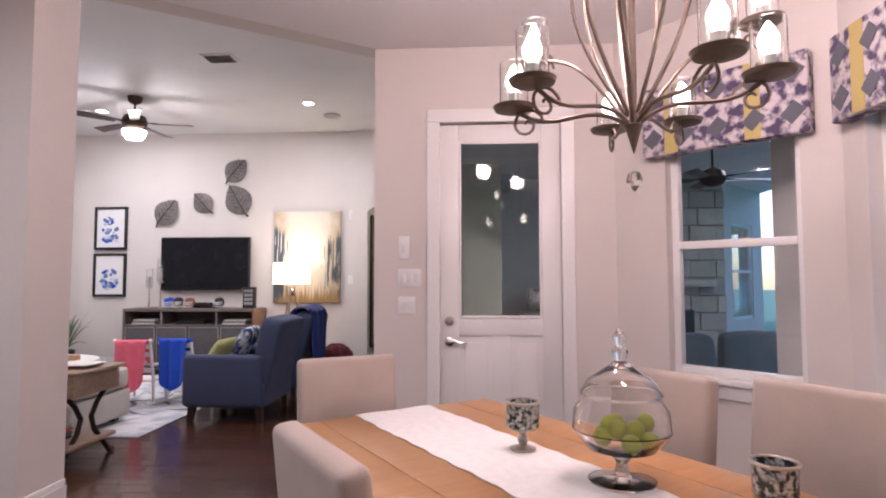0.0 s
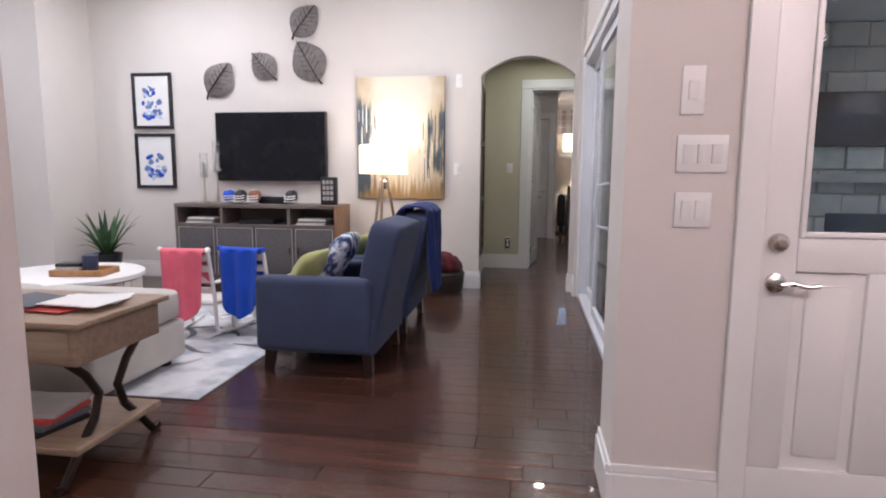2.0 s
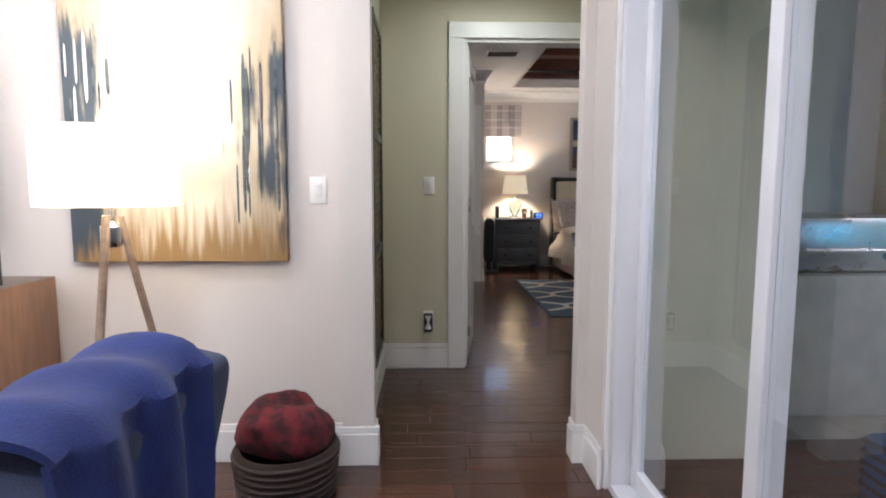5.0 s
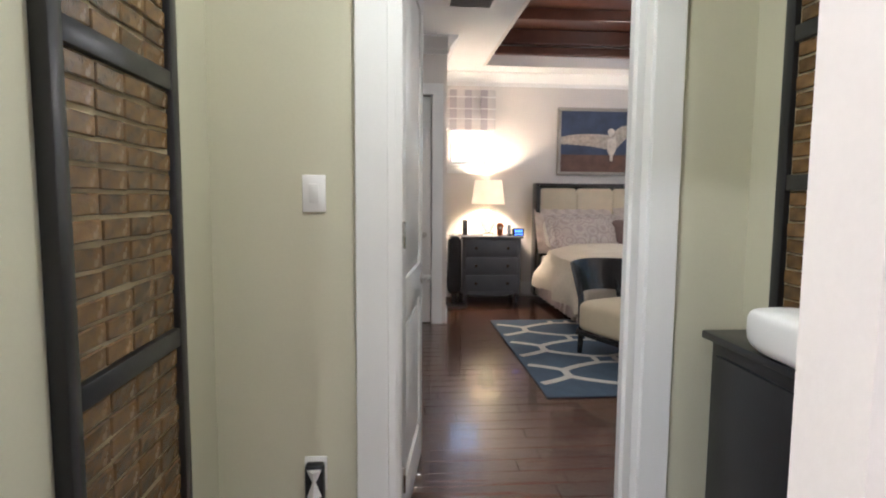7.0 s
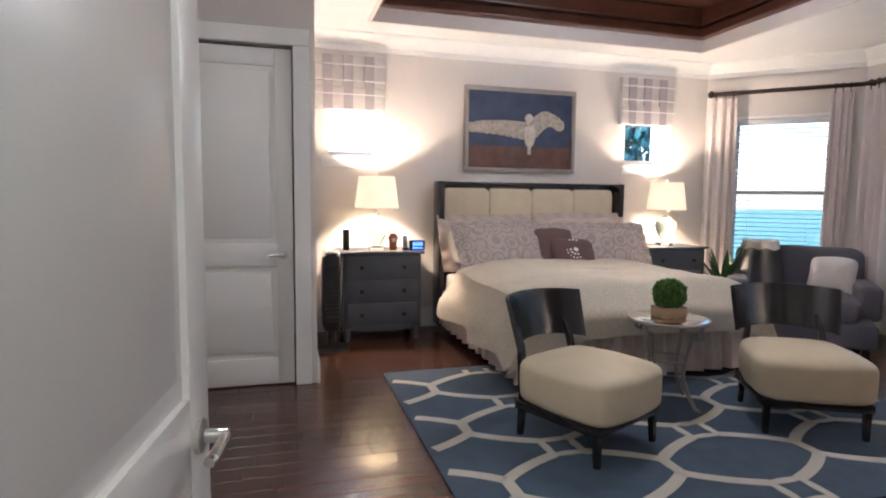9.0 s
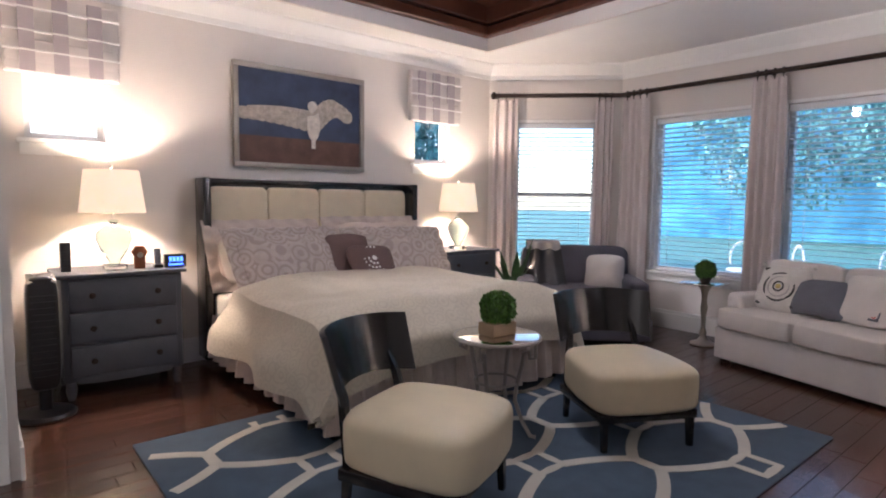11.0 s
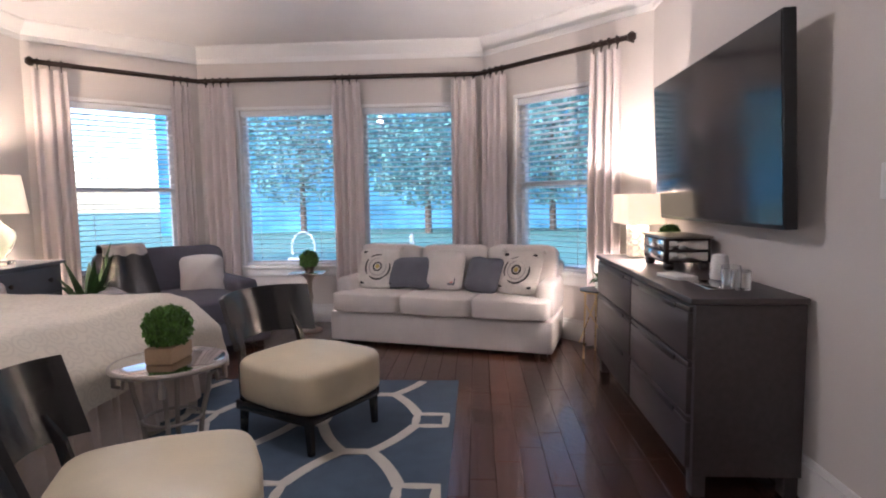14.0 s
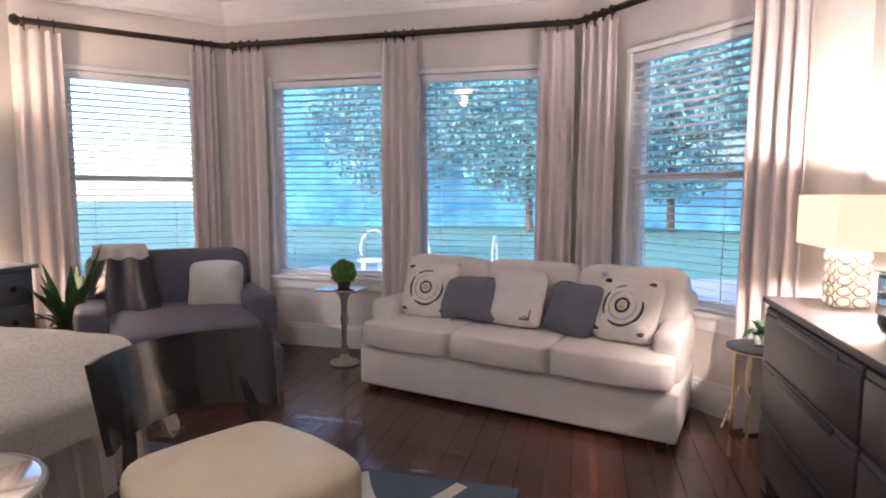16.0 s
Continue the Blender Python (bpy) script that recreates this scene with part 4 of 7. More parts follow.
def ceiling_fan(name, label, m, drop, blade, lit, r=0.66, wood="darkwood"):
    f = thing(name, label, "ceiling fan", m)
    part("canopy", lathe([(0.03, -0.09), (0.075, -0.06), (0.085, 0.0)]), M["iron"], f)
    part("rod", tube([(0, 0, -0.05), (0, 0, -drop)], 0.014), M["iron"], f)
    part("motor", lathe([(0.05, -drop - 0.19), (0.12, -drop - 0.15), (0.145, -drop - 0.09), (0.12, -drop - 0.02), (0.03, -drop + 0.03)]), M["iron"], f)
    for k in range(5):
        mm = pose(0, 0, -drop - 0.1, 0, 0, 72 * k + 14) @ pose(0, 0, 0, 11)
        b = box(0.2, r, -0.065, 0.065, -0.004, 0.004, 0.003, seg=1)
        for v in b.verts:
            v.co.y *= 0.75 + 0.35 * (v.co.x - 0.2) / (r - 0.2)
        part("blade", moved(b, mm), M[wood], f)
        part("blade_iron", moved(box(0.1, 0.26, -0.02, 0.02, 0.004, 0.014, 0.004), mm), M["iron"], f)
    if lit:
        part("light_bowl", lathe([(0.02, -drop - 0.30), (0.09, -drop - 0.285), (0.125, -drop - 0.24), (0.13, -drop - 0.19)]), M["bulb"], f, "lit frosted glass bowl")
    return f


ceiling_fan("ceiling_fan", "brown ceiling fan under the patio roof", pose(2.7, 7.6, 2.98), 0.45, 0.5, False)
ceiling_fan("ceiling_fan", "dark five-bladed ceiling fan with a lit glass bowl", pose(-4.0, 7.6, LC), 0.22, 0.6, True)
ceiling_fan("ceiling_fan", "dark ceiling fan with a lit glass bowl in the bedroom recess", pose(1.95, 13.89, BC + 0.42), 0.36, 0.6, True)

# trees beyond the windows
rng = random.Random(4)


def tree(x, y, h, r, seed):
    t = thing("garden_tree", "leafy garden tree with blue outdoor light in its leaf colour", "tree", pose(x, y, -0.16), "garden trees")
    g = random.Random(seed)
    tr = tube([(0, 0, 0), (0.1, 0.05, h * 0.3), (0.05, 0.1, h * 0.6), (0.1, 0, h * 0.9)], [0.16, 0.12, 0.08, 0.03])
    for k in range(7):
        a = g.random() * 6.28
        z = h * (0.25 + 0.09 * k)
        tube([(0.08, 0.05, z), (math.cos(a) * r * 0.4, math.sin(a) * r * 0.4, z + 0.4), (math.cos(a) * r * 0.85, math.sin(a) * r * 0.85, z + 0.7)], [0.06, 0.035, 0.012], 5, bm=tr)
    part("trunk", tr, M["bark"], t)
    vs, fs = [], []
    for k in range(12000):
        d = Vector((g.gauss(0, 1), g.gauss(0, 1), g.gauss(0, 1))).normalized()
        rad = g.random() ** 0.4
        c = Vector((d.x * r * rad, d.y * r * rad, h * 0.58 + d.z * h * 0.45 * rad))
        c *= 1 + 0.18 * noise.noise(c * 0.8 + Vector((seed, 0, 0)))
        s = 0.07 + 0.09 * g.random()
        e = Euler((g.random() * 6, g.random() * 6, g.random() * 6)).to_matrix()
        i = len(vs)
        vs += [tuple(c + e @ Vector(p) * s) for p in ((-1, 0, 0), (0, -0.5, 0.1), (1, 0, 0), (0, 0.5, 0.1))]
        fs.append((i, i + 1, i + 2, i + 3))
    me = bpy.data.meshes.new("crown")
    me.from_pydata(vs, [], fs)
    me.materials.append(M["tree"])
    c = new("crown", me)
    c.parent = t


for k in range(6):
    a = radians(-56 + 15 * k)
    d = 19.5 + 2.0 * (k % 2) + 1.5 * rng.random()
    tree(4 + d * math.cos(a), 13 + d * math.sin(a), 8.0 + 2.0 * rng.random(), 3.6 + rng.random(), k)
for k in range(2):
    tree(5.2 + 2.0 * k, 22.5 + rng.random() * 1.5, 6 + rng.random() * 2, 2.0, 40 + k)
# woods backdrop beyond the garden; it glows, with dusk light in its colour
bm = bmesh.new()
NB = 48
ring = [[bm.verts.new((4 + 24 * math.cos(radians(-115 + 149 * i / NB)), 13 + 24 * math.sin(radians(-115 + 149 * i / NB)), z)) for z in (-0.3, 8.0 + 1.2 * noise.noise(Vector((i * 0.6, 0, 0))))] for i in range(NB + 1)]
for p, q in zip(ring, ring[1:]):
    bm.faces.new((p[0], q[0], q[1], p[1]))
fixed("backdrop", bm, M["woods"], "glowing backdrop of blue dusk-lit woods beyond the garden", "backdrop")
# garden furniture seen through the blinds
for k, (x, y) in enumerate(((8.2, 13.1), (8.6, 14.2), (8.4, 12.0), (9.1, 15.4))):
    ch = thing("garden_chair", "white scrolled metal garden chair on the terrace", "chair", pose(x, y, -0.14, 0, 0, 40 * k), "garden chairs")
    part("seat", lathe([(0.2, 0.42), (0.23, 0.43), (0.23, 0.45), (0.2, 0.46)]), M["white"], ch)
    for a in (45, 135, 225, 315):
        part("leg", tube([(0.17 * math.cos(radians(a)), 0.17 * math.sin(radians(a)), 0.44), (0.22 * math.cos(radians(a)), 0.22 * math.sin(radians(a)), 0)], 0.014), M["white"], ch)
    part("backrest", tube([(0.2 * math.cos(u), 0.22, 0.65 + 0.28 * math.sin(u)) for u in [i * 0.3 - 0.4 for i in range(14)]], 0.014), M["white"], ch)
fixed("terrace", box(6.0, 11.5, 8.5, 17.5, -0.15, -0.13), M["paving"], "pale terrace paving", "pavement")

# ---- lamps of the place, and a few added unseen downlights ----


def can_light(x, y, z, watts, colour=SOFTW):
    c = thing("downlight", "lit recessed ceiling downlight with a white ring", "ceiling light", pose(x, y, z), "recessed downlights")
    part("ring", lathe([(0.085, 0.0), (0.085, -0.008), (0.07, -0.012), (0.065, -0.004), (0.065, 0.0)]), M["white"], c)
    part("lens", lathe([(0.064, -0.001), (0.064, -0.005), (0.03, -0.006)]), M["cold"], c)
    lamp("downlight_lamp", "AREA", (x, y, z - 0.03), watts, colour, 0.13, (x, y, 0))


for x, y in ((-2.0, 7.95), (-4.75, 8.1), (-2.2, 5.6), (-5.2, 5.4), (-6.8, 7.0)):
    can_light(x, y, LC, 30)
# unseen kitchen downlights, added to brighten the nook and the wall end
for x, y in ((-1.6, 2.2), (-1.6, 0.4), (-3.4, 2.0)):
    can_light(x, y, NC, 22)
can_light(-0.75, 10.05, HC, 7, (1, 0.96, 0.80))
# unseen bedroom downlight, added to brighten the closet door
can_light(-1.1, 12.6, BC, 6, (1, 0.92, 0.78))
can_light(3.6, 8.0, 2.98, 14)
lamp("bedroom_fan_lamp", "POINT", (1.95, 13.89, BC - 0.30), 26, (1, 0.94, 0.88), 0.06)
lamp("fan_lamp", "POINT", (-4.0, 7.6, LC - 0.65), 22, SOFTW, 0.1)
o = thing("ceiling_vent", "grey slotted ceiling vent", "vent", pose(-2.45, 6.5, LC))
part("frame", box(-0.16, 0.16, -0.11, 0.11, -0.012, 0, 0.003), M["white"], o)
for i in range(6):
    part("slat", moved(box(-0.13, 0.13, -0.012, 0.012, -0.001, 0.001), pose(0, -0.08 + 0.032 * i, -0.016, 30)), M["iron"], o)
o = thing("ceiling_vent", "white slotted ceiling vent in the bedroom", "vent", pose(-0.35, 13.6, BC))
part("frame", box(-0.2, 0.2, -0.13, 0.13, -0.012, 0, 0.003), M["white"], o)
for i in range(7):
    part("slat", moved(box(-0.17, 0.17, -0.012, 0.012, -0.001, 0.001), pose(0, -0.1 + 0.033 * i, -0.016, 30)), M["greyframe"], o)
solid("ceiling_speaker", lathe([(0.11, 0), (0.11, -0.01), (0.095, -0.014), (0.0001, -0.012)], at=(0, 0, 0)), M["palepillow"], "round grey ceiling speaker grille", "speaker", pose(-1.85, 8.5, LC))

# ---- bedroom things ----
for (px, py), shade in (((0.22, 16.03), 0), ((3.46, 16.03), 1)):
    ns = thing("nightstand", "slate grey three-drawer nightstand against the bed wall", "nightstand", pose(px, py, 0), "nightstands")
    part("body", box(-0.37, 0.37, -0.22, 0.24, 0.12, 0.82, 0.008), M["nightstand"], ns)
    part("top", box(-0.40, 0.40, -0.25, 0.25, 0.822, 0.85, 0.008), M["nightstand"], ns)
    for k in range(3):
        z = 0.16 + 0.222 * k
        d = part("drawer", box(-0.33, 0.33, -0.237, -0.21, z, z + 0.2, 0.006), M["nightstand"], ns)
        for x in (-0.2, 0.2):
            part("knob", moved(lathe([(0.008, 0), (0.008, 0.012), (0.02, 0.018), (0.02, 0.026), (0.008, 0.03)], 12), pose(x, -0.237, z + 0.1, 90)), M["iron"], d)
    for x in (-0.33, 0.33):
        for y in (-0.19, 0.2):
            part("leg", lathe([(0.02, 0), (0.035, 0.06), (0.028, 0.12)], 10, at=(x, y, 0)), M["nightstand"], ns)
    part("apron", moved(cushion(0.6, 0.02, 0.07, 0.6, 8, crease=0), pose(0, -0.22, 0.13)), M["nightstand"], ns)
    tl = thing("table_lamp", "lit table lamp with a cream shade and aqua glass base", "table lamp", pose(px - 0.02 + 0.02 * shade, 16.02, 0.85), "bedside lamps")
    part("foot", box(-0.07, 0.07, -0.07, 0.07, 0, 0.035, 0.006), M["clear"], tl)
    part("glass_base", lathe([(0.035, 0.037), (0.04, 0.06), (0.085, 0.13), (0.115, 0.21), (0.11, 0.26), (0.06, 0.31), (0.03, 0.33), (0.03, 0.35)], 32), M["aqua"], tl, "aqua glass urn")
    part("stem", tube([(0, 0, 0.36), (0, 0, 0.46)], 0.01), M["nickel"], tl)
    part("shade", hoop([(0.205, 0.40), (0.21, 0.405), (0.172, 0.70), (0.168, 0.698), (0.204, 0.402)], 40), M["shade"], tl, "lit cream fabric shade")
    part("finial", lathe([(0.004, 0.70), (0.012, 0.72), (0.004, 0.74)], 10), M["nickel"], tl)
    lamp("bedside_bulb", "POINT", (px - 0.02 + 0.02 * shade, 16.02, 1.43), 43, (1, 0.76, 0.52), 0.035)
o = thing("speaker_box", "tall slim black speaker on the nightstand", "speaker", pose(-0.10, 15.98, 0.85))
part("body", box(-0.03, 0.03, -0.03, 0.03, 0, 0.2, 0.008), M["black"], o)
o = thing("desk_clock", "small carved copper-brown wooden clock", "clock", pose(0.34, 15.92, 0.85))
part("case", box(-0.035, 0.035, -0.02, 0.02, 0, 0.09, 0.008, bm=moved(lathe([(0.05, -0.02), (0.05, 0.02)], 6), pose(0, 0, 0.12, 90))), M["copper"], o)
part("face", moved(lathe([(0.02, 0), (0.02, 0.004)], 16), pose(0, -0.022, 0.1, 90)), M["stitch"], o)
o = thing("cordless_phone", "dark cordless phone standing in its cradle", "phone", pose(0.46, 15.92, 0.85))
part("cradle", box(-0.03, 0.03, -0.03, 0.03, 0, 0.025, 0.006), M["black"], o)
part("handset", moved(box(-0.022, 0.022, -0.012, 0.012, 0.02, 0.14, 0.008), pose(0, 0, 0, -8)), M["greypillow"], o)
o = thing("alarm_clock", "black digital alarm clock with blue lit digits", "alarm clock", pose(0.57, 15.9, 0.85))
part("case", box(-0.075, 0.075, -0.03, 0.03, 0, 0.095, 0.008), M["black"], o)
for i in range(4):
    part("digit", box(-0.045 + i * 0.025, -0.028 + i * 0.025, -0.033, -0.029, 0.045, 0.078), M["clockface"], o, "blue lit digit")
part("display_line", box(-0.05, 0.05, -0.033, -0.029, 0.018, 0.028), M["clockface"], o)

o = thing("tower_fan", "black tower fan on a round base", "fan", pose(-0.27, 15.62, 0))
part("base", lathe([(0.16, 0), (0.165, 0.012), (0.15, 0.03), (0.05, 0.045)], 32), M["black"], o)
part("neck", tube([(0, 0, 0.03), (0, 0, 0.2)], 0.035, 14), M["black"], o)
part("body", cushion(0.17, 0.15, 0.70, 0.35, 14, crease=0, centre=(0, 0, 0.52)), M["black"], o)
for i in range(14):
    part("grille_bar", box(-0.06, 0.06, -0.079, -0.073, 0.26 + i * 0.038, 0.268 + i * 0.038), M["black"], o)
part("control_top", moved(box(-0.075, 0.075, -0.06, 0.06, 0, 0.02, 0.008), pose(0, 0, 0.85, 20)), M["nickel"], o, "silver control top")

# bed
bed = thing("bed", "wide bed with an upholstered headboard and rumpled ivory duvet", "bed", pose(1.90, 16.25, 0))
HB = 1.525
fr = box(-1.03, 1.03, -0.03, 0.05, HB - 0.05, HB, 0.008)
for s in (-1, 1):
    box(s * 1.03 - 0.03, s * 1.03 + 0.03, -0.17, 0.05, 0.05, HB, 0.01, bm=fr)
box(-1.0, 1.0, 0.0, 0.045, 0.1, HB - 0.05, bm=fr)
part("headboard_frame", fr, M["lacquer"], bed, "dark wood headboard frame with wings")
for k in range(4):
    x = -0.975 + 0.49 * k
    part("headboard_panel", cushion(0.485, 0.09, 0.86, 0.16, 14, crease=0.001, centre=(x + 0.243, -0.02, 1.03)), M["cream"], bed, "cream upholstered panel")
part("rail", box(-1.0, 1.0, -2.12, -0.05, 0.14, 0.32, 0.01), M["lacquer"], bed)
for s in (-0.93, 0.93):
    part("leg", box(s - 0.04, s + 0.04, -2.08, -2.0, 0, 0.14, 0.006), M["lacquer"], bed)
part("mattress", box(-0.97, 0.97, -2.1, -0.07, 0.325, 0.58, 0.05, seg=4), M["sheet"], bed)


def skirt(u, v):
    # round three sides, gathered
    per = 2.05 + 2.06 + 2.05
    s = u * per
    wv = 0.02 * math.sin(s * 38) * (0.3 + v) + 0.012 * math.sin(s * 71 + 2)
    z = 0.42 - 0.34 * v
    out = 0.03 * v + wv
    if s < 2.05:
        return (-1.0 - out, -0.12 - s, z)
    if s < 4.11:
        return (-1.0 + (s - 2.05) * 2.0 / 2.06, -2.15 - out, z)
    return (1.0 + out, -2.15 + (s - 4.11), z)


part("bed_skirt", sheet(skirt, 260, 8), M["satin"], bed, "gathered champagne satin bed skirt")


def duvet(u, v):
    # u across the bed, v from the pillows to the foot; hangs over the sides and the foot
    x = (u - 0.5) * 2.62
    y = -0.74 - v * 1.73
    edge = 1.03
    n1 = noise.noise(Vector((x * 1.7, y * 1.7, 2.0))) * 0.035 + noise.noise(Vector((x * 6, y * 6, 7.0))) * 0.012
    puff = 0.15 * (1 - min(1, abs(x) / 1.15) ** 4)
    z = 0.60 + puff + n1
    dx = abs(x) - edge
    if dx > 0:
        z = 0.60 + n1 - dx * 1.15 + 0.05 * math.sin(y * 9) * dx
        x = math.copysign(edge + 0.13 * min(1, dx * 6) + 0.05 * math.sin(y * 7 + 1) * min(1, dx * 4), x)
    dy = -2.02 - y
    if dy > 0:
        z -= dy * 0.75
        y = -2.02 - min(dy, 0.25) * 0.75
    z -= 0.05 * max(0, v - 0.6)
    return (x, y, max(z, 0.2))


part("duvet", sheet(duvet, 90, 64, 0.03), M["duvet"], bed, "ivory embroidered duvet")
part("folded_band", sheet(lambda u, v: ((u - 0.5) * 2.1, -0.76 - 0.10 * v, 0.75 + 0.012 * math.sin(u * 30) - 0.10 * abs(2 * u - 1) ** 4), 50, 6, 0.012), M["satin"], bed)
for name, x, y, z, w, h, d, tilt, turn, mt, lab in (
        ("pillow", -0.55, -0.22, 0.86, 0.95, 0.50, 0.2, 68, 4, "satin", "champagne satin sham with a ruffled edge"),
        ("pillow", 0.52, -0.22, 0.88, 0.95, 0.50, 0.2, 68, -4, "satin", "champagne satin sham with a ruffled edge"),
        ("pillow", -0.58, -0.36, 0.83, 0.9, 0.46, 0.2, 60, 2, "sheet", "ivory cotton pillow"),
        ("pillow", 0.58, -0.36, 0.83, 0.9, 0.46, 0.2, 60, -2, "sheet", "ivory cotton pillow"),
        ("pillow", -0.50, -0.56, 0.83, 0.95, 0.50, 0.19, 56, 8, "damask", "taupe damask sham"),
        ("pillow", 0.56, -0.54, 0.82, 0.95, 0.48, 0.19, 58, -6, "damask", "taupe damask sham"),
        ("pillow", 0.05, -0.52, 0.82, 0.46, 0.46, 0.16, 62, 0, "brownpillow", "mocha brown satin cushion"),
        ("pillow", 0.16, -0.70, 0.79, 0.46, 0.32, 0.15, 58, -5, "brownpillow", "mocha cushion with a white embroidered flower")):
    p = thing(name, lab + " propped on the bed", "pillow", pose(1.90 + x, 16.25 + y, z + 0.045, tilt, 0, turn), "bed pillows")
    part("cushion", cushion(w, h, d, 0.5, 16, seed=int(x * 50 + w * 9), crease=0.022, pinch=0.08), M[mt], p)
    if mt in ("satin", "damask"):
        part("flange", sheet(lambda u, v: ((u - 0.5) * (w + 0.1), (v - 0.5) * (h + 0.1), 0.014 * math.sin(u * 40) * math.sin(v * 30) + 0.004), 40, 24, 0.006), M[mt], p)
    if "flower" in lab:
        for r, nn, q in ((0.05, 10, 0.013), (0.085, 16, 0.012), (0.115, 20, 0.010)):
            bm = bmesh.new()
            for i in range(nn):
                a = 2 * math.pi * i / nn
                cushion(q * 2, q * 2, 0.008, 1, 5, crease=0, centre=(r * math.cos(a), r * math.sin(a), d / 2 - 0.002 - 1.6 * r * r), bm=bm)
            part("embroidery", bm, M["paper"], p, "white embroidered petals")
        part("embroidery", cushion(0.05, 0.05, 0.012, 1, 6, crease=0, centre=(0, 0, d / 2)), M["paper"], p)

# owl painting over the bed
pt = thing("framed_painting", "framed painting of a white owl spreading its wings at dusk", "painting", pose(1.80, 16.31, 2.08))
f = box(-0.64, 0.64, -0.04, 0.015, 0.40, 0.445, 0.008)
for a, b, c, d in ((-0.64, 0.64, -0.445, -0.40), (-0.64, -0.595, -0.40, 0.40), (0.595, 0.64, -0.40, 0.40)):
    box(a, b, -0.04, 0.015, c, d, 0.008, bm=f)
part("frame", f, M["greyframe"], pt, "pewter grey frame")
part("sky", box(-0.595, 0.595, -0.015, 0.0, -0.12, 0.40), M["nightsky"], pt, "dusky blue painted sky")
part("field", box(-0.595, 0.595, -0.0155, 0.0, -0.40, -0.12), M["field"], pt, "rust brown painted field")
tl_ = sheet(lambda u, v: (-0.594 + 1.188 * u, -0.0165, -0.17 + v * (0.13 + 0.10 * noise.noise(Vector((u * 7, 0, 3))) + 0.03 * noise.noise(Vector((u * 40, 0, 1))))), 80, 2, 0.001)
part("treeline", tl_, M["nightsky"], pt)


def wing(side):
    bm = bmesh.new()
    n = 9
    tip = -0.52 if side < 0 else 0.42
    for i in range(n):
        u = i / (n - 1)
        x = 0.10 + (tip - 0.10) * u
        top = 0.06 + (0.02 if side < 0 else 0.14) * math.sin(u * 2.6)
        ln = (0.17 - 0.06 * u) * (1.0 if side < 0 else 1.1)
        a = (0.15 + 0.7 * u) * side
        cushion(0.13, 0.008, ln, 0.8, 6, crease=0, centre=(x + math.sin(a) * ln * 0.3, -0.020, top - ln / 2), bm=bm)
    tube([(0.10 + (tip - 0.10) * u / 6, -0.02, 0.06 + (0.02 if side < 0 else 0.14) * math.sin(u / 6 * 2.6)) for u in range(7)], [0.03, 0.03, 0.028, 0.025, 0.02, 0.015, 0.008], 6, bm=bm)
    for v in bm.verts:
        v.co.y = -0.020 + (v.co.y + 0.020) * 0.3
    return bm


part("wing", wing(-1), M["feather2"], pt, "pale outspread wing")
part("wing", wing(1), M["feather2"], pt, "pale outspread wing")
part("bird_body", cushion(0.13, 0.012, 0.30, 0.9, 10, crease=0, centre=(0.10, -0.022, -0.03)), M["feather"], pt, "pale bird body")
part("bird_head", cushion(0.10, 0.012, 0.10, 1, 8, crease=0, centre=(0.09, -0.024, 0.13)), M["feather"], pt)
part("bird_legs", box(0.08, 0.12, -0.024, -0.016, -0.25, -0.17, 0.004), M["feather"], pt)

# curtain rod, rings and curtains


def inset(p, q, d, s):
    """A point s along the wall from p to q and d in front of it."""
    v = Vector((q[0] - p[0], q[1] - p[1])).normalized()
    return (p[0] + v.x * s + v.y * d, p[1] + v.y * s - v.x * d)


RZ = 2.585
rod = thing("curtain_rod", "dark bronze curtain rod round the bay", "curtain rod", pose(0, 0, 0))
r0, r1, r2, r3 = inset(B1, B2, 0.11, 0.05), inset(B2, B3, 0.11, 0.05), inset(B2, B3, 0.11, 3.0), inset(B3, B4, 0.11, 1.75)
for a, b in ((r0, r1), (r1, r2), (r2, r3)):
    part("pole", tube([(*a, RZ), (*b, RZ)], 0.023, 12), M["iron"], rod)
for e in (r0, r3):
    part("finial", lathe([(0.01, -0.04), (0.035, -0.02), (0.035, 0.02), (0.01, 0.04)], 14, at=(*e, RZ)), M["iron"], rod)
for p, q, s in ((B1, B2, 0.08), (B2, B3, 0.10), (B2, B3, 1.63), (B2, B3, 2.95), (B3, B4, 1.7)):
    a, b = inset(p, q, 0.0, s), inset(p, q, 0.11, s)
    part("bracket", tube([(*a, RZ - 0.01), (*b, RZ - 0.01)], 0.012), M["iron"], rod)


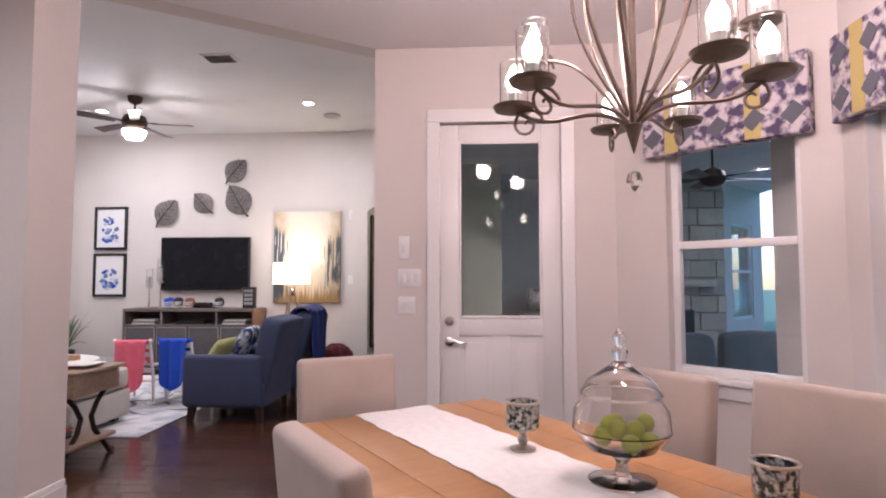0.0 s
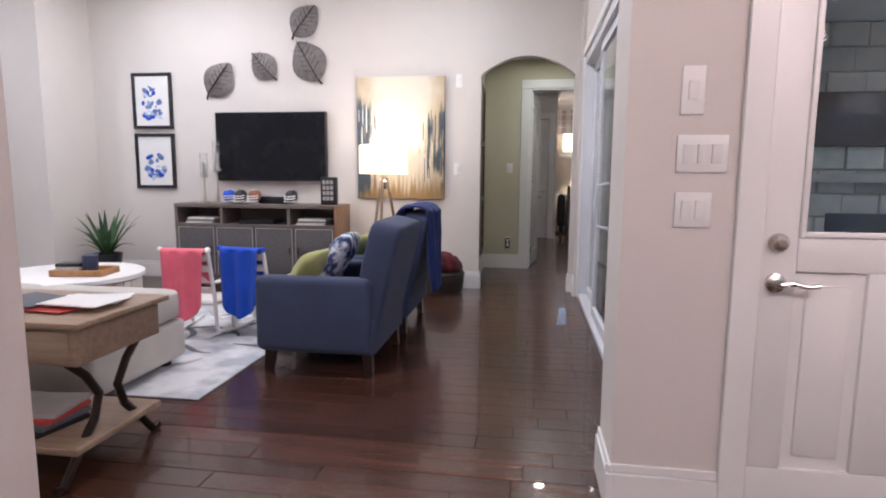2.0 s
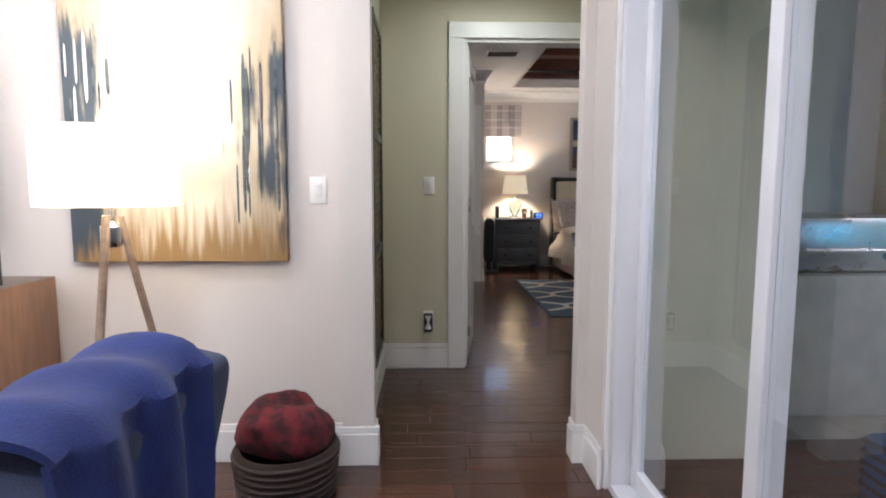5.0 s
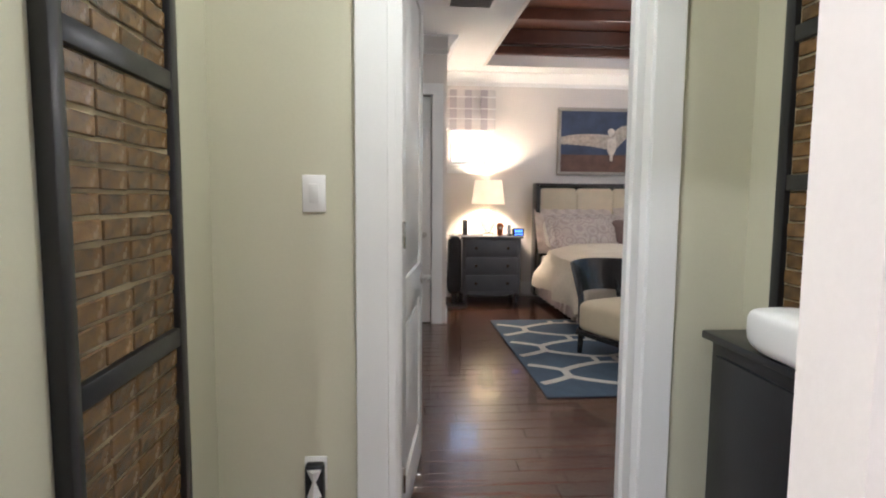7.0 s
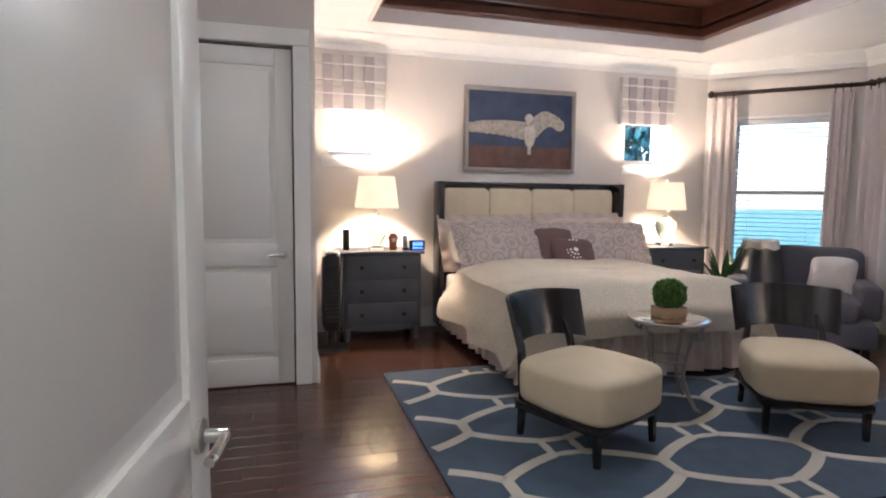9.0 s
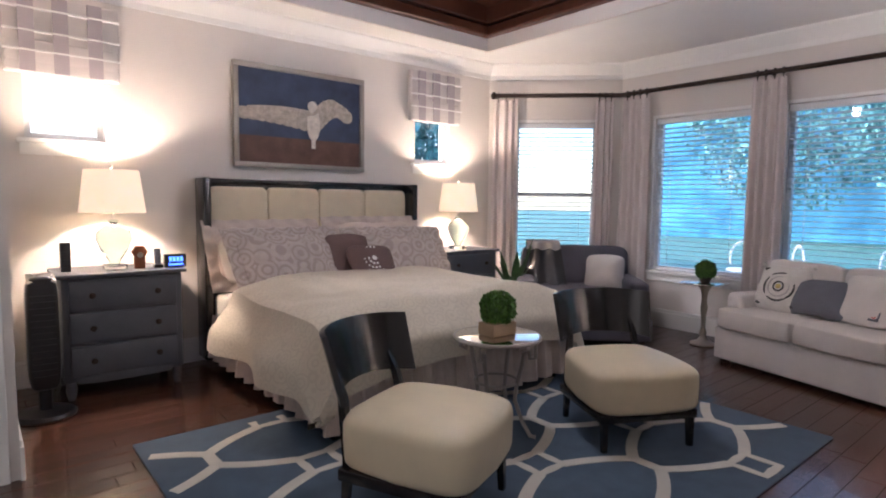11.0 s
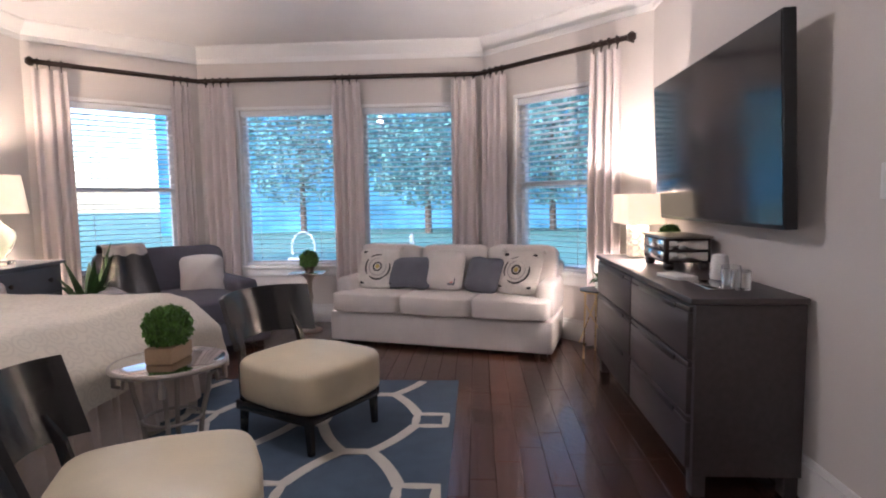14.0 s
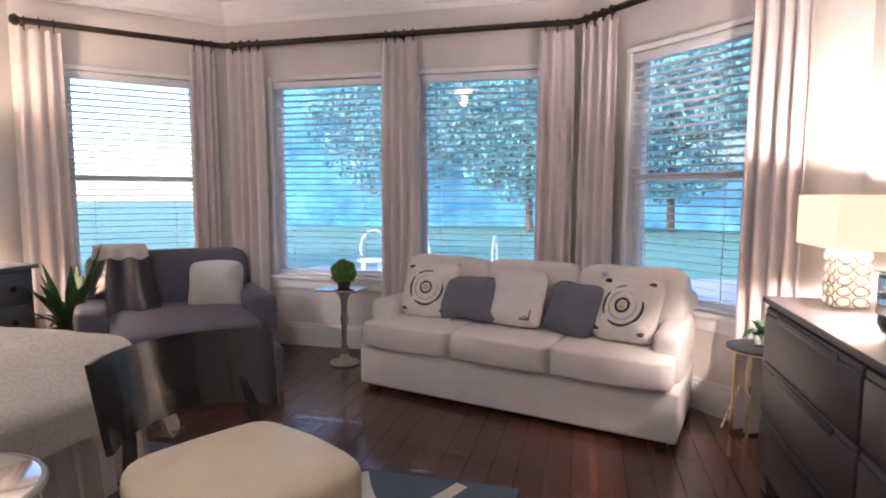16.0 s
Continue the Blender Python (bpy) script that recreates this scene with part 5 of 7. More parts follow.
def curtain(p, q, s0, s1, seed):
    c = thing("curtain", "pearl satin curtain gathered in deep folds", "curtain", along(p, q), "bedroom curtains")
    w = s1 - s0
    n = max(3, round(w / 0.085))

    def f(u, v):
        a = u * n * 2 * math.pi + 0.5 * math.sin(u * 9 + seed) + 0.25 * math.sin(v * 4 + seed)
        sp = 1 + 0.06 * math.sin(v * 3.0)
        return (s0 + w * 0.5 + (u - 0.5) * w * sp, -0.10 - 0.032 * math.sin(a) * (0.75 + 0.4 * v) + 0.006 * noise.noise(Vector((u * 8, v * 9, seed))), RZ - 0.055 - v * (RZ - 0.07))

    part("drape", sheet(f, n * 12, 18, 0.004), M["curtain"], c)
    for i in range(n):
        x = s0 + w * (i + 0.5) / n
        part("ring", tube([(x, -0.11 + 0.03 * math.cos(a), RZ + 0.03 * math.sin(a)) for a in [k * math.pi / 7 for k in range(15)]], 0.006, 5), M["iron"], c, "bronze ring")
        part("clip", box(x - 0.004, x + 0.004, -0.115, -0.105, RZ - 0.07, RZ - 0.03), M["iron"], c)


for k, (p, q, a, b) in enumerate(((B1, B2, 0.06, 0.33), (B1, B2, 1.22, 1.42), (B2, B3, 0.10, 0.42), (B2, B3, 1.48, 1.78), (B2, B3, 2.72, 2.98), (B3, B4, 0.08, 0.40), (B3, B4, 1.36, 1.66))):
    curtain(p, q, a, b, k)

# rug with its trellis
RX0, RX1, RY0, RY1 = 0.045, 3.25, 12.42, 14.80
rug = thing("area_rug", "slate blue rug with a cream trellis pattern under the chairs", "rug", pose(RX0, RY0, 0))
part("woven_base", box(0, RX1 - RX0, 0, RY1 - RY0, 0.001, 0.011, 0.003), M["rug"], rug)


def band(bm, pts, w, z=0.0115, t=0.0025, closed=False):
    """A flat raised band of pile along points."""
    pts = [Vector((*p, 0)) for p in pts]
    L, R = [], []
    for i, p in enumerate(pts):
        a, b = (pts[i - 1], pts[(i + 1) % len(pts)]) if closed else (pts[max(0, i - 1)], pts[min(len(pts) - 1, i + 1)])
        d = (b - a).normalized()
        nn = Vector((-d.y, d.x, 0)) * w / 2
        L.append(p + nn), R.append(p - nn)
    W, H = RX1 - RX0, RY1 - RY0
    k = len(pts)
    for i in range(k if closed else k - 1):
        j = (i + 1) % k
        c4 = [L[i], L[j], R[j], R[i]]
        if any(c.x < 0.01 or c.x > W - 0.01 or c.y < 0.01 or c.y > H - 0.01 for c in c4):
            continue
        vs = [bm.verts.new((c.x, c.y, z + t)) for c in c4] + [bm.verts.new((c.x, c.y, z - 0.001)) for c in c4]
        bm.faces.new(vs[:4][::-1])
        for m in range(4):
            o = (m + 1) % 4
            bm.faces.new((vs[m], vs[4 + m], vs[4 + o], vs[o]))


# small squares on a grid; from their corners curved bands run to short links in the middle of each cell
GX, GY, SQ, LK = 0.87, 0.715, 0.088, 0.075
lines = bmesh.new()
for i in range(-1, 4):
    for j in range(-1, 4):
        sx, sy = 0.715 + GX * i, 0.14 + GY * j
        band(lines, [(sx + SQ * p, sy + SQ * q) for p, q in ((1, 1), (0, 1), (-1, 1), (-1, 0), (-1, -1), (0, -1), (1, -1), (1, 0))], 0.05, z=0.0122, closed=True)
        cx, cy = sx + GX / 2, sy + GY / 2
        band(lines, [(cx, cy - LK + 2 * LK * k / 6) for k in range(7)], 0.062, z=0.0119)
        for p in (-1, 1):
            for q in (-1, 1):
                c = (sx + SQ * p, sy + SQ * q)
                e = (sx + GX / 2 * p, sy + (GY / 2 - LK) * q)
                m = (c[0] + 0.62 * (e[0] - c[0]), c[1] + 0.40 * (e[1] - c[1]))
                band(lines, [tuple((1 - u) ** 2 * c[d] + 2 * u * (1 - u) * m[d] + u * u * e[d] for d in (0, 1)) for u in [k / 12 for k in range(13)]], 0.062)
bmesh.ops.recalc_face_normals(lines, faces=lines.faces)
part("trellis", lines, M["rugline"], rug, "cream trellis bands")


# slipper chairs
def slipper_chair(m):
    c = thing("slipper_chair", "cream leather slipper chair with a curved black wooden back", "chair", m, "slipper chairs on the rug")
    st = cushion(0.64, 0.62, 0.25, 0.30, 22, crease=0.003, centre=(0, -0.03, 0.325))
    for v in st.verts:
        k = (1 - min(1, abs(v.co.x) / 0.31) ** 2) * (1 - min(1, abs(v.co.y + 0.03) / 0.30) ** 2)
        if v.co.z > 0.33:
            v.co.z += 0.035 * k
        v.co.x *= 1.0 - 0.14 * max(0, (v.co.y - 0.0) / 0.27)
        if v.co.y < -0.2:
            v.co.y -= 0.03 * (1 - min(1, abs(v.co.x) / 0.3) ** 2)
    part("seat", st, M["cream"], c, "cream leather seat")
    part("seat_frame", box(-0.29, 0.29, -0.31, 0.25, 0.16, 0.215, 0.008), M["lacquer"], c)
    for x in (-0.26, 0.26):
        part("front_leg", tube([(x, -0.28, 0.2), (x, -0.29, 0.0)], [0.028, 0.02], 4), M["lacquer"], c)
        part("back_leg", tube([(x * 0.95, 0.24, 0.0), (x * 0.95, 0.22, 0.25), (x * 0.85, 0.27, 0.50), (x * 0.82, 0.32, 0.60)], [0.02, 0.028, 0.024, 0.02], 4), M["lacquer"], c)

    def back(u, v):
        a = (u - 0.5) * 2.0
        r = 0.36
        z = 0.47 + 0.30 * v + (0.05 - 0.03 * v) * math.cos(a)
        w = 0.97 + 0.08 * v
        return (r * w * math.sin(a), 0.02 + 0.08 * v + r * math.cos(a) * 0.9, z)

    part("backrest", sheet(back, 28, 6, 0.024), M["lacquer"], c, "curved black lacquered backrest")
    return c


slipper_chair(pose(0.93, 13.36, 0.012, 0, 0, 24))
slipper_chair(pose(2.37, 13.27, 0.012, 0, 0, -28))


def ball_plant(m, r, label, pot):
    o = thing("topiary_ball", label, "plant", m)
    if pot == "box":
        part("planter", box(-0.095, 0.095, -0.065, 0.065, 0, 0.075, 0.008), M["terracotta"], o, "tan wooden planter")
        zb = 0.075
    else:
        part("planter", lathe([(r * 0.45, 0), (r * 0.62, 0.05), (r * 0.6, 0.055)], 20), M["iron"], o)
        zb = 0.05
    g = random.Random(int(r * 1000))
    vs, fs = [], []
    for k in range(2200):
        d = Vector((g.gauss(0, 1), g.gauss(0, 1), g.gauss(0, 1))).normalized()
        c = Vector((0, 0, zb + r * 0.72)) + d * r * (0.72 + 0.28 * g.random()) * (1 + 0.12 * noise.noise(d * 3))
        if c.z < zb:
            continue
        s = 0.012 + 0.008 * g.random()
        e = Euler((g.random() * 6, g.random() * 6, g.random() * 6)).to_matrix()
        i = len(vs)
        vs += [tuple(c + e @ Vector(q) * s) for q in ((-1, 0, 0), (0, -0.4, 0.1), (1, 0, 0), (0, 0.4, 0.1))]
        fs.append((i, i + 1, i + 2, i + 3))
    me = bpy.data.meshes.new("foliage")
    me.from_pydata(vs, [], fs)
    me.materials.append(M["moss"])
    q = new("foliage", me)
    q.parent = o
    part("core", cushion(r * 1.5, r * 1.5, r * 1.4, 1, 10, centre=(0, 0, zb + r * 0.68)), M["moss"], o)


# mirrored round accent table between the chairs
AT_ = (1.76, 13.72)
o = thing("accent_table", "round glass-topped table with scrolled dark metal legs", "side table", pose(*AT_, 0.012))
part("tabletop", lathe([(0.02, 0.555), (0.235, 0.555), (0.25, 0.56), (0.25, 0.57), (0.235, 0.575), (0.02, 0.575)], 40), M["mirror"], o, "mirrored glass top")
part("rim", tube([(0.248 * math.cos(a), 0.248 * math.sin(a), 0.562) for a in [k * math.pi / 20 for k in range(41)]], 0.012), M["greyframe"], o)
for k in range(4):
    a = radians(20 + 90 * k)
    pts = [(0.24, 0.55), (0.24, 0.47), (0.205, 0.46), (0.2, 0.50), (0.17, 0.49), (0.16, 0.42), (0.13, 0.3), (0.12, 0.2), (0.17, 0.08), (0.22, 0.01), (0.25, 0.01)]
    part("leg", tube([(r * math.cos(a), r * math.sin(a), z) for r, z in pts], 0.012, 8), M["greyframe"], o)
part("stretcher", tube([(0.13 * math.cos(a), 0.13 * math.sin(a), 0.3) for a in [k * math.pi / 8 for k in range(17)]], 0.007), M["greyframe"], o)
ball_plant(pose(AT_[0], AT_[1], 0.588), 0.105, "round clipped green topiary in a tan wooden planter", "box")

# sofa


def sofa(m, w=2.04):
    s = thing("sofa", "off-white three-seat sofa with loose cushions", "sofa", m)
    part("base", box(-w / 2, w / 2, -0.42, 0.44, 0.035, 0.31, 0.02, seg=3), M["sofa"], s)
    for x in (-w / 2 + 0.08, w / 2 - 0.08):
        for y in (-0.36, 0.38):
            part("foot", box(x - 0.03, x + 0.03, y - 0.03, y + 0.03, 0, 0.06, 0.004), M["darkwood"], s)
        part("arm", box(x - 0.08, x + 0.08, -0.30, 0.44, 0.31, 0.60, 0.05, seg=4), M["sofa"], s)
    part("back", box(-w / 2, w / 2, 0.28, 0.45, 0.31, 0.74, 0.05, seg=4), M["sofa"], s)
    cw = (w - 0.06) / 3
    for k in range(3):
        x = -w / 2 + 0.03 + cw * (k + 0.5)
        q = part("seat_cushion", cushion(cw - 0.006, 0.74, 0.17, 0.18, 16, seed=k, crease=0.008, centre=(x, -0.10, 0.395)), M["sofa"], s)
        part("piping", tube([(x + (cw / 2 - 0.012) * a, -0.445, 0.395 + 0.068 * b) for a, b in ((-1, 1), (1, 1), (1, -1), (-1, -1), (-1, 1))], 0.004, 6), M["sofa"], q)
        part("back_cushion", moved(cushion(cw - 0.01, 0.20, 0.44, 0.3, 16, seed=k + 5, crease=0.014), pose(x, 0.22, 0.66, -10)), M["sofa"], s)
    return s


# the sofa stands slightly askew before of the bay windows
SO = pose(4.50, 12.55, 0, 0, 0, -105)
sofa(SO)


def throw_pillow(m, w, h, mt, label, d=0.15, seed=0):
    p = thing("throw_pillow", label, "cushion", m, "sofa cushions")
    part("cushion", cushion(w, h, d, 0.5, 14, seed=seed, crease=0.015, pinch=0.10), M[mt], p)
    return p


for x, y, z, w, h, mt, lab, tilt, turn in (
        (-0.68, -0.05, 0.66, 0.44, 0.44, "patterned", "ivory tufted cushion with a dark ring medallion on the sofa", 66, 6),
        (-0.36, -0.05, 0.63, 0.54, 0.34, "greypillow", "slate grey lumbar cushion on the sofa", 62, 0),
        (-0.02, -0.04, 0.66, 0.42, 0.42, "sofa", "pale linen cushion with a small dark emblem on the sofa", 66, -4),
        (0.35, -0.05, 0.63, 0.38, 0.38, "greypillow", "slate grey square cushion on the sofa", 58, -14),
        (0.68, -0.06, 0.66, 0.44, 0.44, "patterned", "ivory tufted cushion with a dark ring medallion on the sofa", 62, -16)):
    p = throw_pillow(SO @ pose(x, y, z, tilt, 0, turn), w, h, mt, lab, seed=int(x * 10))
    if mt == "patterned":
        for r, tt, col in ((0.12, 0.016, "black"), (0.085, 0.01, "palepillow"), (0.04, 0.012, "black")):
            part("ring", tube([(r * math.cos(a), r * math.sin(a), 0.075 - 1.2 * r * r) for a in [k * math.pi / 12 for k in range(25)]], tt * 0.6, 6), M[col], p, "embroidered ring")
        part("centre", cushion(0.045, 0.045, 0.02, 1, 6, crease=0, centre=(0, 0, 0.075)), M["gilt"], p)
        for sx in (-1, 1):
            for sy in (-1, 1):
                part("tassel", lathe([(0.006, -0.03), (0.02, 0.0), (0.008, 0.03)], 8, at=(sx * w * 0.47, sy * h * 0.47, 0)), M["patterned"], p)
                part("corner_dot", cushion(0.05, 0.03, 0.012, 1, 6, crease=0, centre=(sx * 0.14, sy * 0.15, 0.045)), M["black"], p)
    if "emblem" in lab:
        part("emblem", box(0.06, 0.13, -0.15, -0.08, 0.04, 0.05, 0.003), M["greypillow"], p, "small dark emblem")
        part("emblem_mark", box(0.08, 0.11, -0.13, -0.10, 0.047, 0.054, 0.002), M["red"], p)

# chaise in the corner
CH = pose(4.46, 15.18, 0, 0, 0, -45)
o = thing("chaise_chair", "charcoal grey wide lounge chair with a low back", "armchair", CH)
part("base", box(-0.58, 0.58, -0.85, 0.42, 0.06, 0.28, 0.03, seg=3), M["greycloth"], o)
part("seat", cushion(0.92, 1.20, 0.20, 0.25, 16, crease=0.008, centre=(0, -0.26, 0.37)), M["greycloth"], o)
for s in (-1, 1):
    part("arm", box(s * 0.56 - 0.10, s * 0.56 + 0.10, -0.42, 0.42, 0.24, 0.57, 0.05, seg=4), M["greycloth"], o)
    for y in (-0.75, 0.36):
        part("foot", box(s * 0.5 - 0.03, s * 0.5 + 0.03, y - 0.03, y + 0.03, 0, 0.06), M["darkwood"], o)
part("backrest", moved(cushion(1.20, 0.24, 0.52, 0.3, 16, crease=0.01), pose(0, 0.36, 0.62, -8)), M["greycloth"], o)
throw_pillow(CH @ pose(0.30, 0.08, 0.60, 62, 0, -18), 0.46, 0.46, "palepillow", "pale grey square cushion on the lounge chair")
t = thing("throw_blanket", "dark and cream striped throw over the lounge chair", "throw", CH @ pose(-0.36, 0, 0))


def drape(u, v):
    s = v * 1.15
    if s < 0.35:
        return ((u - 0.5) * 0.36, 0.49, 0.55 + s)
    if s < 0.55:
        return ((u - 0.5) * 0.36, 0.49 - (s - 0.35) * 1.35, 0.905 + 0.02 * math.sin((s - 0.35) * 15))
    return ((u - 0.5) * (0.36 + 0.2 * (s - 0.55)), 0.20 - (s - 0.55) * 0.35 + 0.02 * math.sin(u * 14), 0.90 - (s - 0.55) * 0.72 + 0.012 * math.sin(u * 17 + v * 5))


part("cloth", sheet(drape, 24, 40, 0.012), M["black"], t)
part("stripe", sheet(lambda u, v: (lambda q: (q[0], q[1] - 0.012, q[2] + 0.008))(drape(u, 0.36 + v * 0.2)), 20, 12, 0.006), M["palepillow"], t, "cream stripe")


def leafy(m, n, ln, label, name, pot_r, pot_h, mt, seed, upright=0.5, width=0.05):
    """A potted plant of arching strap leaves."""
    o = thing(name, label, "plant", m)
    part("pot", lathe([(pot_r * 0.7, 0), (pot_r, pot_h), (pot_r * 0.9, pot_h), (pot_r * 0.85, pot_h - 0.03), (0.01, pot_h - 0.03)], 24), M[mt], o, "planter")
    g = random.Random(seed)
    for k in range(n):
        a = k * 2.4 + g.random()
        L = ln * (0.6 + 0.5 * g.random())
        up = upright + 0.5 * g.random()
        bm = bmesh.new()
        rows = []
        for i in range(8):
            u = i / 7
            r = L * (0.05 + 0.75 * u * (1.2 - up * 0.6))
            z = pot_h - 0.03 + L * (up * 1.3 * u - 0.75 * u * u * (1.3 - up))
            w = width * math.sin(math.pi * min(0.97, 0.12 + 0.88 * u)) * (0.8 + 0.4 * g.random() * 0.2)
            ca, sa = math.cos(a), math.sin(a)
            rows.append([bm.verts.new((r * ca - e * w * sa, r * sa + e * w * ca, max(0.02, z) - abs(e) * w * -0.35)) for e in (-1, 0, 1)])
        for p, q in zip(rows, rows[1:]):
            for e in (0, 1):
                bm.faces.new((p[e], p[e + 1], q[e + 1], q[e]))
        part("leaf", bm, M["leaf"], o)
    return o


leafy(pose(4.02, 15.72, 0), 34, 0.50, "bushy green leafy plant in a dark planter beside the nightstand", "potted_plant", 0.16, 0.36, "black", 3, 0.6, 0.045)

# slim silver table with a small topiary
o = thing("pedestal_table", "slim turned silver pedestal table with a square glass top", "side table", pose(4.86, 13.98, 0))
part("tabletop", box(-0.17, 0.17, -0.17, 0.17, 0.595, 0.607, 0.004), M["mirror"], o)
part("pedestal", lathe([(0.11, 0), (0.115, 0.015), (0.05, 0.04), (0.025, 0.08), (0.035, 0.12), (0.018, 0.16), (0.022, 0.3), (0.035, 0.36), (0.02, 0.42), (0.03, 0.52), (0.07, 0.58), (0.07, 0.594)], 24), M["silver"], o)
ball_plant(pose(4.86, 13.98, 0.607), 0.095, "small round green topiary in a dark pot", "pot")

# stool table with a trailing plant between sofa and dresser
o = thing("stool_table", "round gold wire side table with a dark top", "side table", pose(3.95, 11.27, 0))
part("tabletop", lathe([(0.16, 0.54), (0.165, 0.55), (0.165, 0.56), (0.14, 0.565)], 28), M["black"], o)
part("ring", tube([(0.16 * math.cos(a), 0.16 * math.sin(a), 0.545) for a in [k * math.pi / 14 for k in range(29)]], 0.007), M["gold"], o)
for k in range(3):
    a, b = radians(120 * k), radians(120 * k + 75)
    part("leg", tube([(0.155 * math.cos(a), 0.155 * math.sin(a), 0.54), (0.17 * math.cos(a), 0.17 * math.sin(a), 0)], 0.008), M["gold"], o)
    part("brace", tube([(0.155 * math.cos(a), 0.155 * math.sin(a), 0.45), (0.165 * math.cos(b), 0.165 * math.sin(b), 0.1)], 0.006), M["gold"], o)
leafy(pose(3.95, 11.27, 0.565), 18, 0.16, "small trailing green plant in a glass jar", "potted_plant", 0.05, 0.09, "aqua", 8, 0.3, 0.022)

# dresser
o = thing("dresser", "charcoal brown six-drawer dresser along the bedroom wall", "dresser", pose(2.62, 11.13, 0, 0, 0, 180))
DW = 1.90
part("body", box(-DW / 2, DW / 2, -0.225, 0.235, 0.10, 0.855, 0.004), M["dresser"], o)
part("top", box(-DW / 2 - 0.01, DW / 2 + 0.01, -0.25, 0.24, 0.857, 0.885, 0.006), M["dresser"], o)
for x in (-DW / 2 + 0.05, DW / 2 - 0.05):
    for y in (-0.19, 0.2):
        part("leg", box(x - 0.035, x + 0.035, y - 0.03, y + 0.03, 0, 0.10, 0.004), M["dresser"], o)
for i in range(3):
    for j in range(2):
        z = 0.125 + 0.243 * i
        x = -DW / 2 + 0.03 + j * (DW / 2 - 0.02)
        w = DW / 2 - 0.04
        d = part("drawer", box(x, x + w, -0.247, -0.2, z, z + 0.205, 0.005), M["dresser"], o)
        part("drawer_lip", box(x, x + w, -0.243, -0.2, z + 0.207, z + 0.232, 0.004), M["dresser"], d)
        part("handle_slot", box(x + 0.16, x + w - 0.16, -0.2485, -0.235, z + 0.19, z + 0.222, 0.004), M["black"], d, "dark cut-out pull")

o = thing("table_lamp", "lit table lamp with a white drum shade and pierced white base", "table lamp", pose(3.42, 11.12, 0.885))
part("base_core", box(-0.06, 0.06, -0.06, 0.06, 0, 0.22, 0.006), M["shade2"], o)
lat = bmesh.new()
for z in range(5):
    for s in range(2):
        for f in (-1, 1):
            for c in (-0.03, 0.03):
                zc = 0.022 + z * 0.044
                tube([(c + 0.028 * math.cos(a), f * 0.063, zc + 0.02 * math.sin(a)) for a in [k * math.pi / 4 for k in range(9)]], 0.005, 4, bm=lat)
                tube([(f * 0.063, c + 0.028 * math.cos(a), zc + 0.02 * math.sin(a)) for a in [k * math.pi / 4 for k in range(9)]], 0.005, 4, bm=lat)
part("lattice", lat, M["white"], o, "white pierced lattice")
sh = box(-0.21, 0.21, -0.125, -0.12, 0.24, 0.45, 0.001)
for a, b, c, d in ((-0.21, 0.21, 0.12, 0.125), (-0.21, -0.205, -0.12, 0.12), (0.205, 0.21, -0.12, 0.12)):
    box(a, b, c, d, 0.24, 0.45, 0.001, bm=sh)
part("shade", sh, M["shade2"], o, "white rectangular fabric shade")
part("stem", tube([(0, 0, 0.22), (0, 0, 0.33)], 0.008), M["nickel"], o)
lamp("dresser_bulb", "POINT", (3.42, 11.12, 1.25), 48, (1, 0.82, 0.64), 0.03)
o = thing("mirrored_box", "mirrored jewellery box with dark wooden feet on the dresser", "box", pose(2.80, 11.06, 0.885))
part("body", box(-0.21, 0.21, -0.13, 0.13, 0.045, 0.185, 0.006), M["darkwood"], o)
for z in (0.055, 0.122):
    part("mirror_panel", box(-0.19, 0.19, 0.131, 0.136, z, z + 0.052, 0.002), M["mirror"], o)
    part("mirror_panel", box(-0.216, -0.211, -0.11, 0.11, z, z + 0.052, 0.002), M["mirror"], o)
    part("mirror_panel", box(0.211, 0.216, -0.11, 0.11, z, z + 0.052, 0.002), M["mirror"], o)
part("lid", box(-0.22, 0.22, -0.14, 0.14, 0.187, 0.20, 0.005), M["silver"], o)
for x in (-0.18, 0.18):
    for y in (-0.1, 0.1):
        part("foot", cushion(0.08, 0.05, 0.05, 0.6, 8, crease=0, centre=(x, y, 0.024)), M["darkwood"], o)
ball_plant(pose(3.12, 10.99, 0.955), 0.07, "small green succulent ball in a white bowl", "pot")
solid("ceramic_bowl", lathe([(0.03, 0), (0.06, 0.02), (0.075, 0.06), (0.07, 0.07), (0.05, 0.065)], 24), M["white"], "white ceramic bowl on the dresser", "bowl", pose(3.12, 10.99, 0.885))
solid("ceramic_vase", lathe([(0.045, 0), (0.05, 0.02), (0.042, 0.10), (0.036, 0.125), (0.02, 0.13)], 24), M["white"], "small white ceramic vase on the dresser", "vase", pose(2.25, 11.02, 0.885))
solid("paper_pad", box(-0.1, 0.1, -0.06, 0.06, 0, 0.018, 0.003), M["paper"], "small white paper pad on the dresser", "paper pad", pose(2.3, 11.22, 0.885, 0, 0, 12))
for x in (2.12, 2.0, 1.9):
    solid("glass_jar", lathe([(0.04, 0), (0.045, 0.01), (0.045, 0.085), (0.04, 0.087), (0.04, 0.012), (0.001, 0.01)], 24), M["clear"], "clear glass jar on the dresser", "jar", pose(x, 11.02 + 0.05 * (x < 2.1), 0.885), "glass jars")
o = thing("glass_tray", "mirrored tray under the glass jars", "tray", pose(2.02, 11.16, 0.885))
part("plate", box(-0.14, 0.14, -0.06, 0.06, 0, 0.008, 0.003), M["mirror"], o)

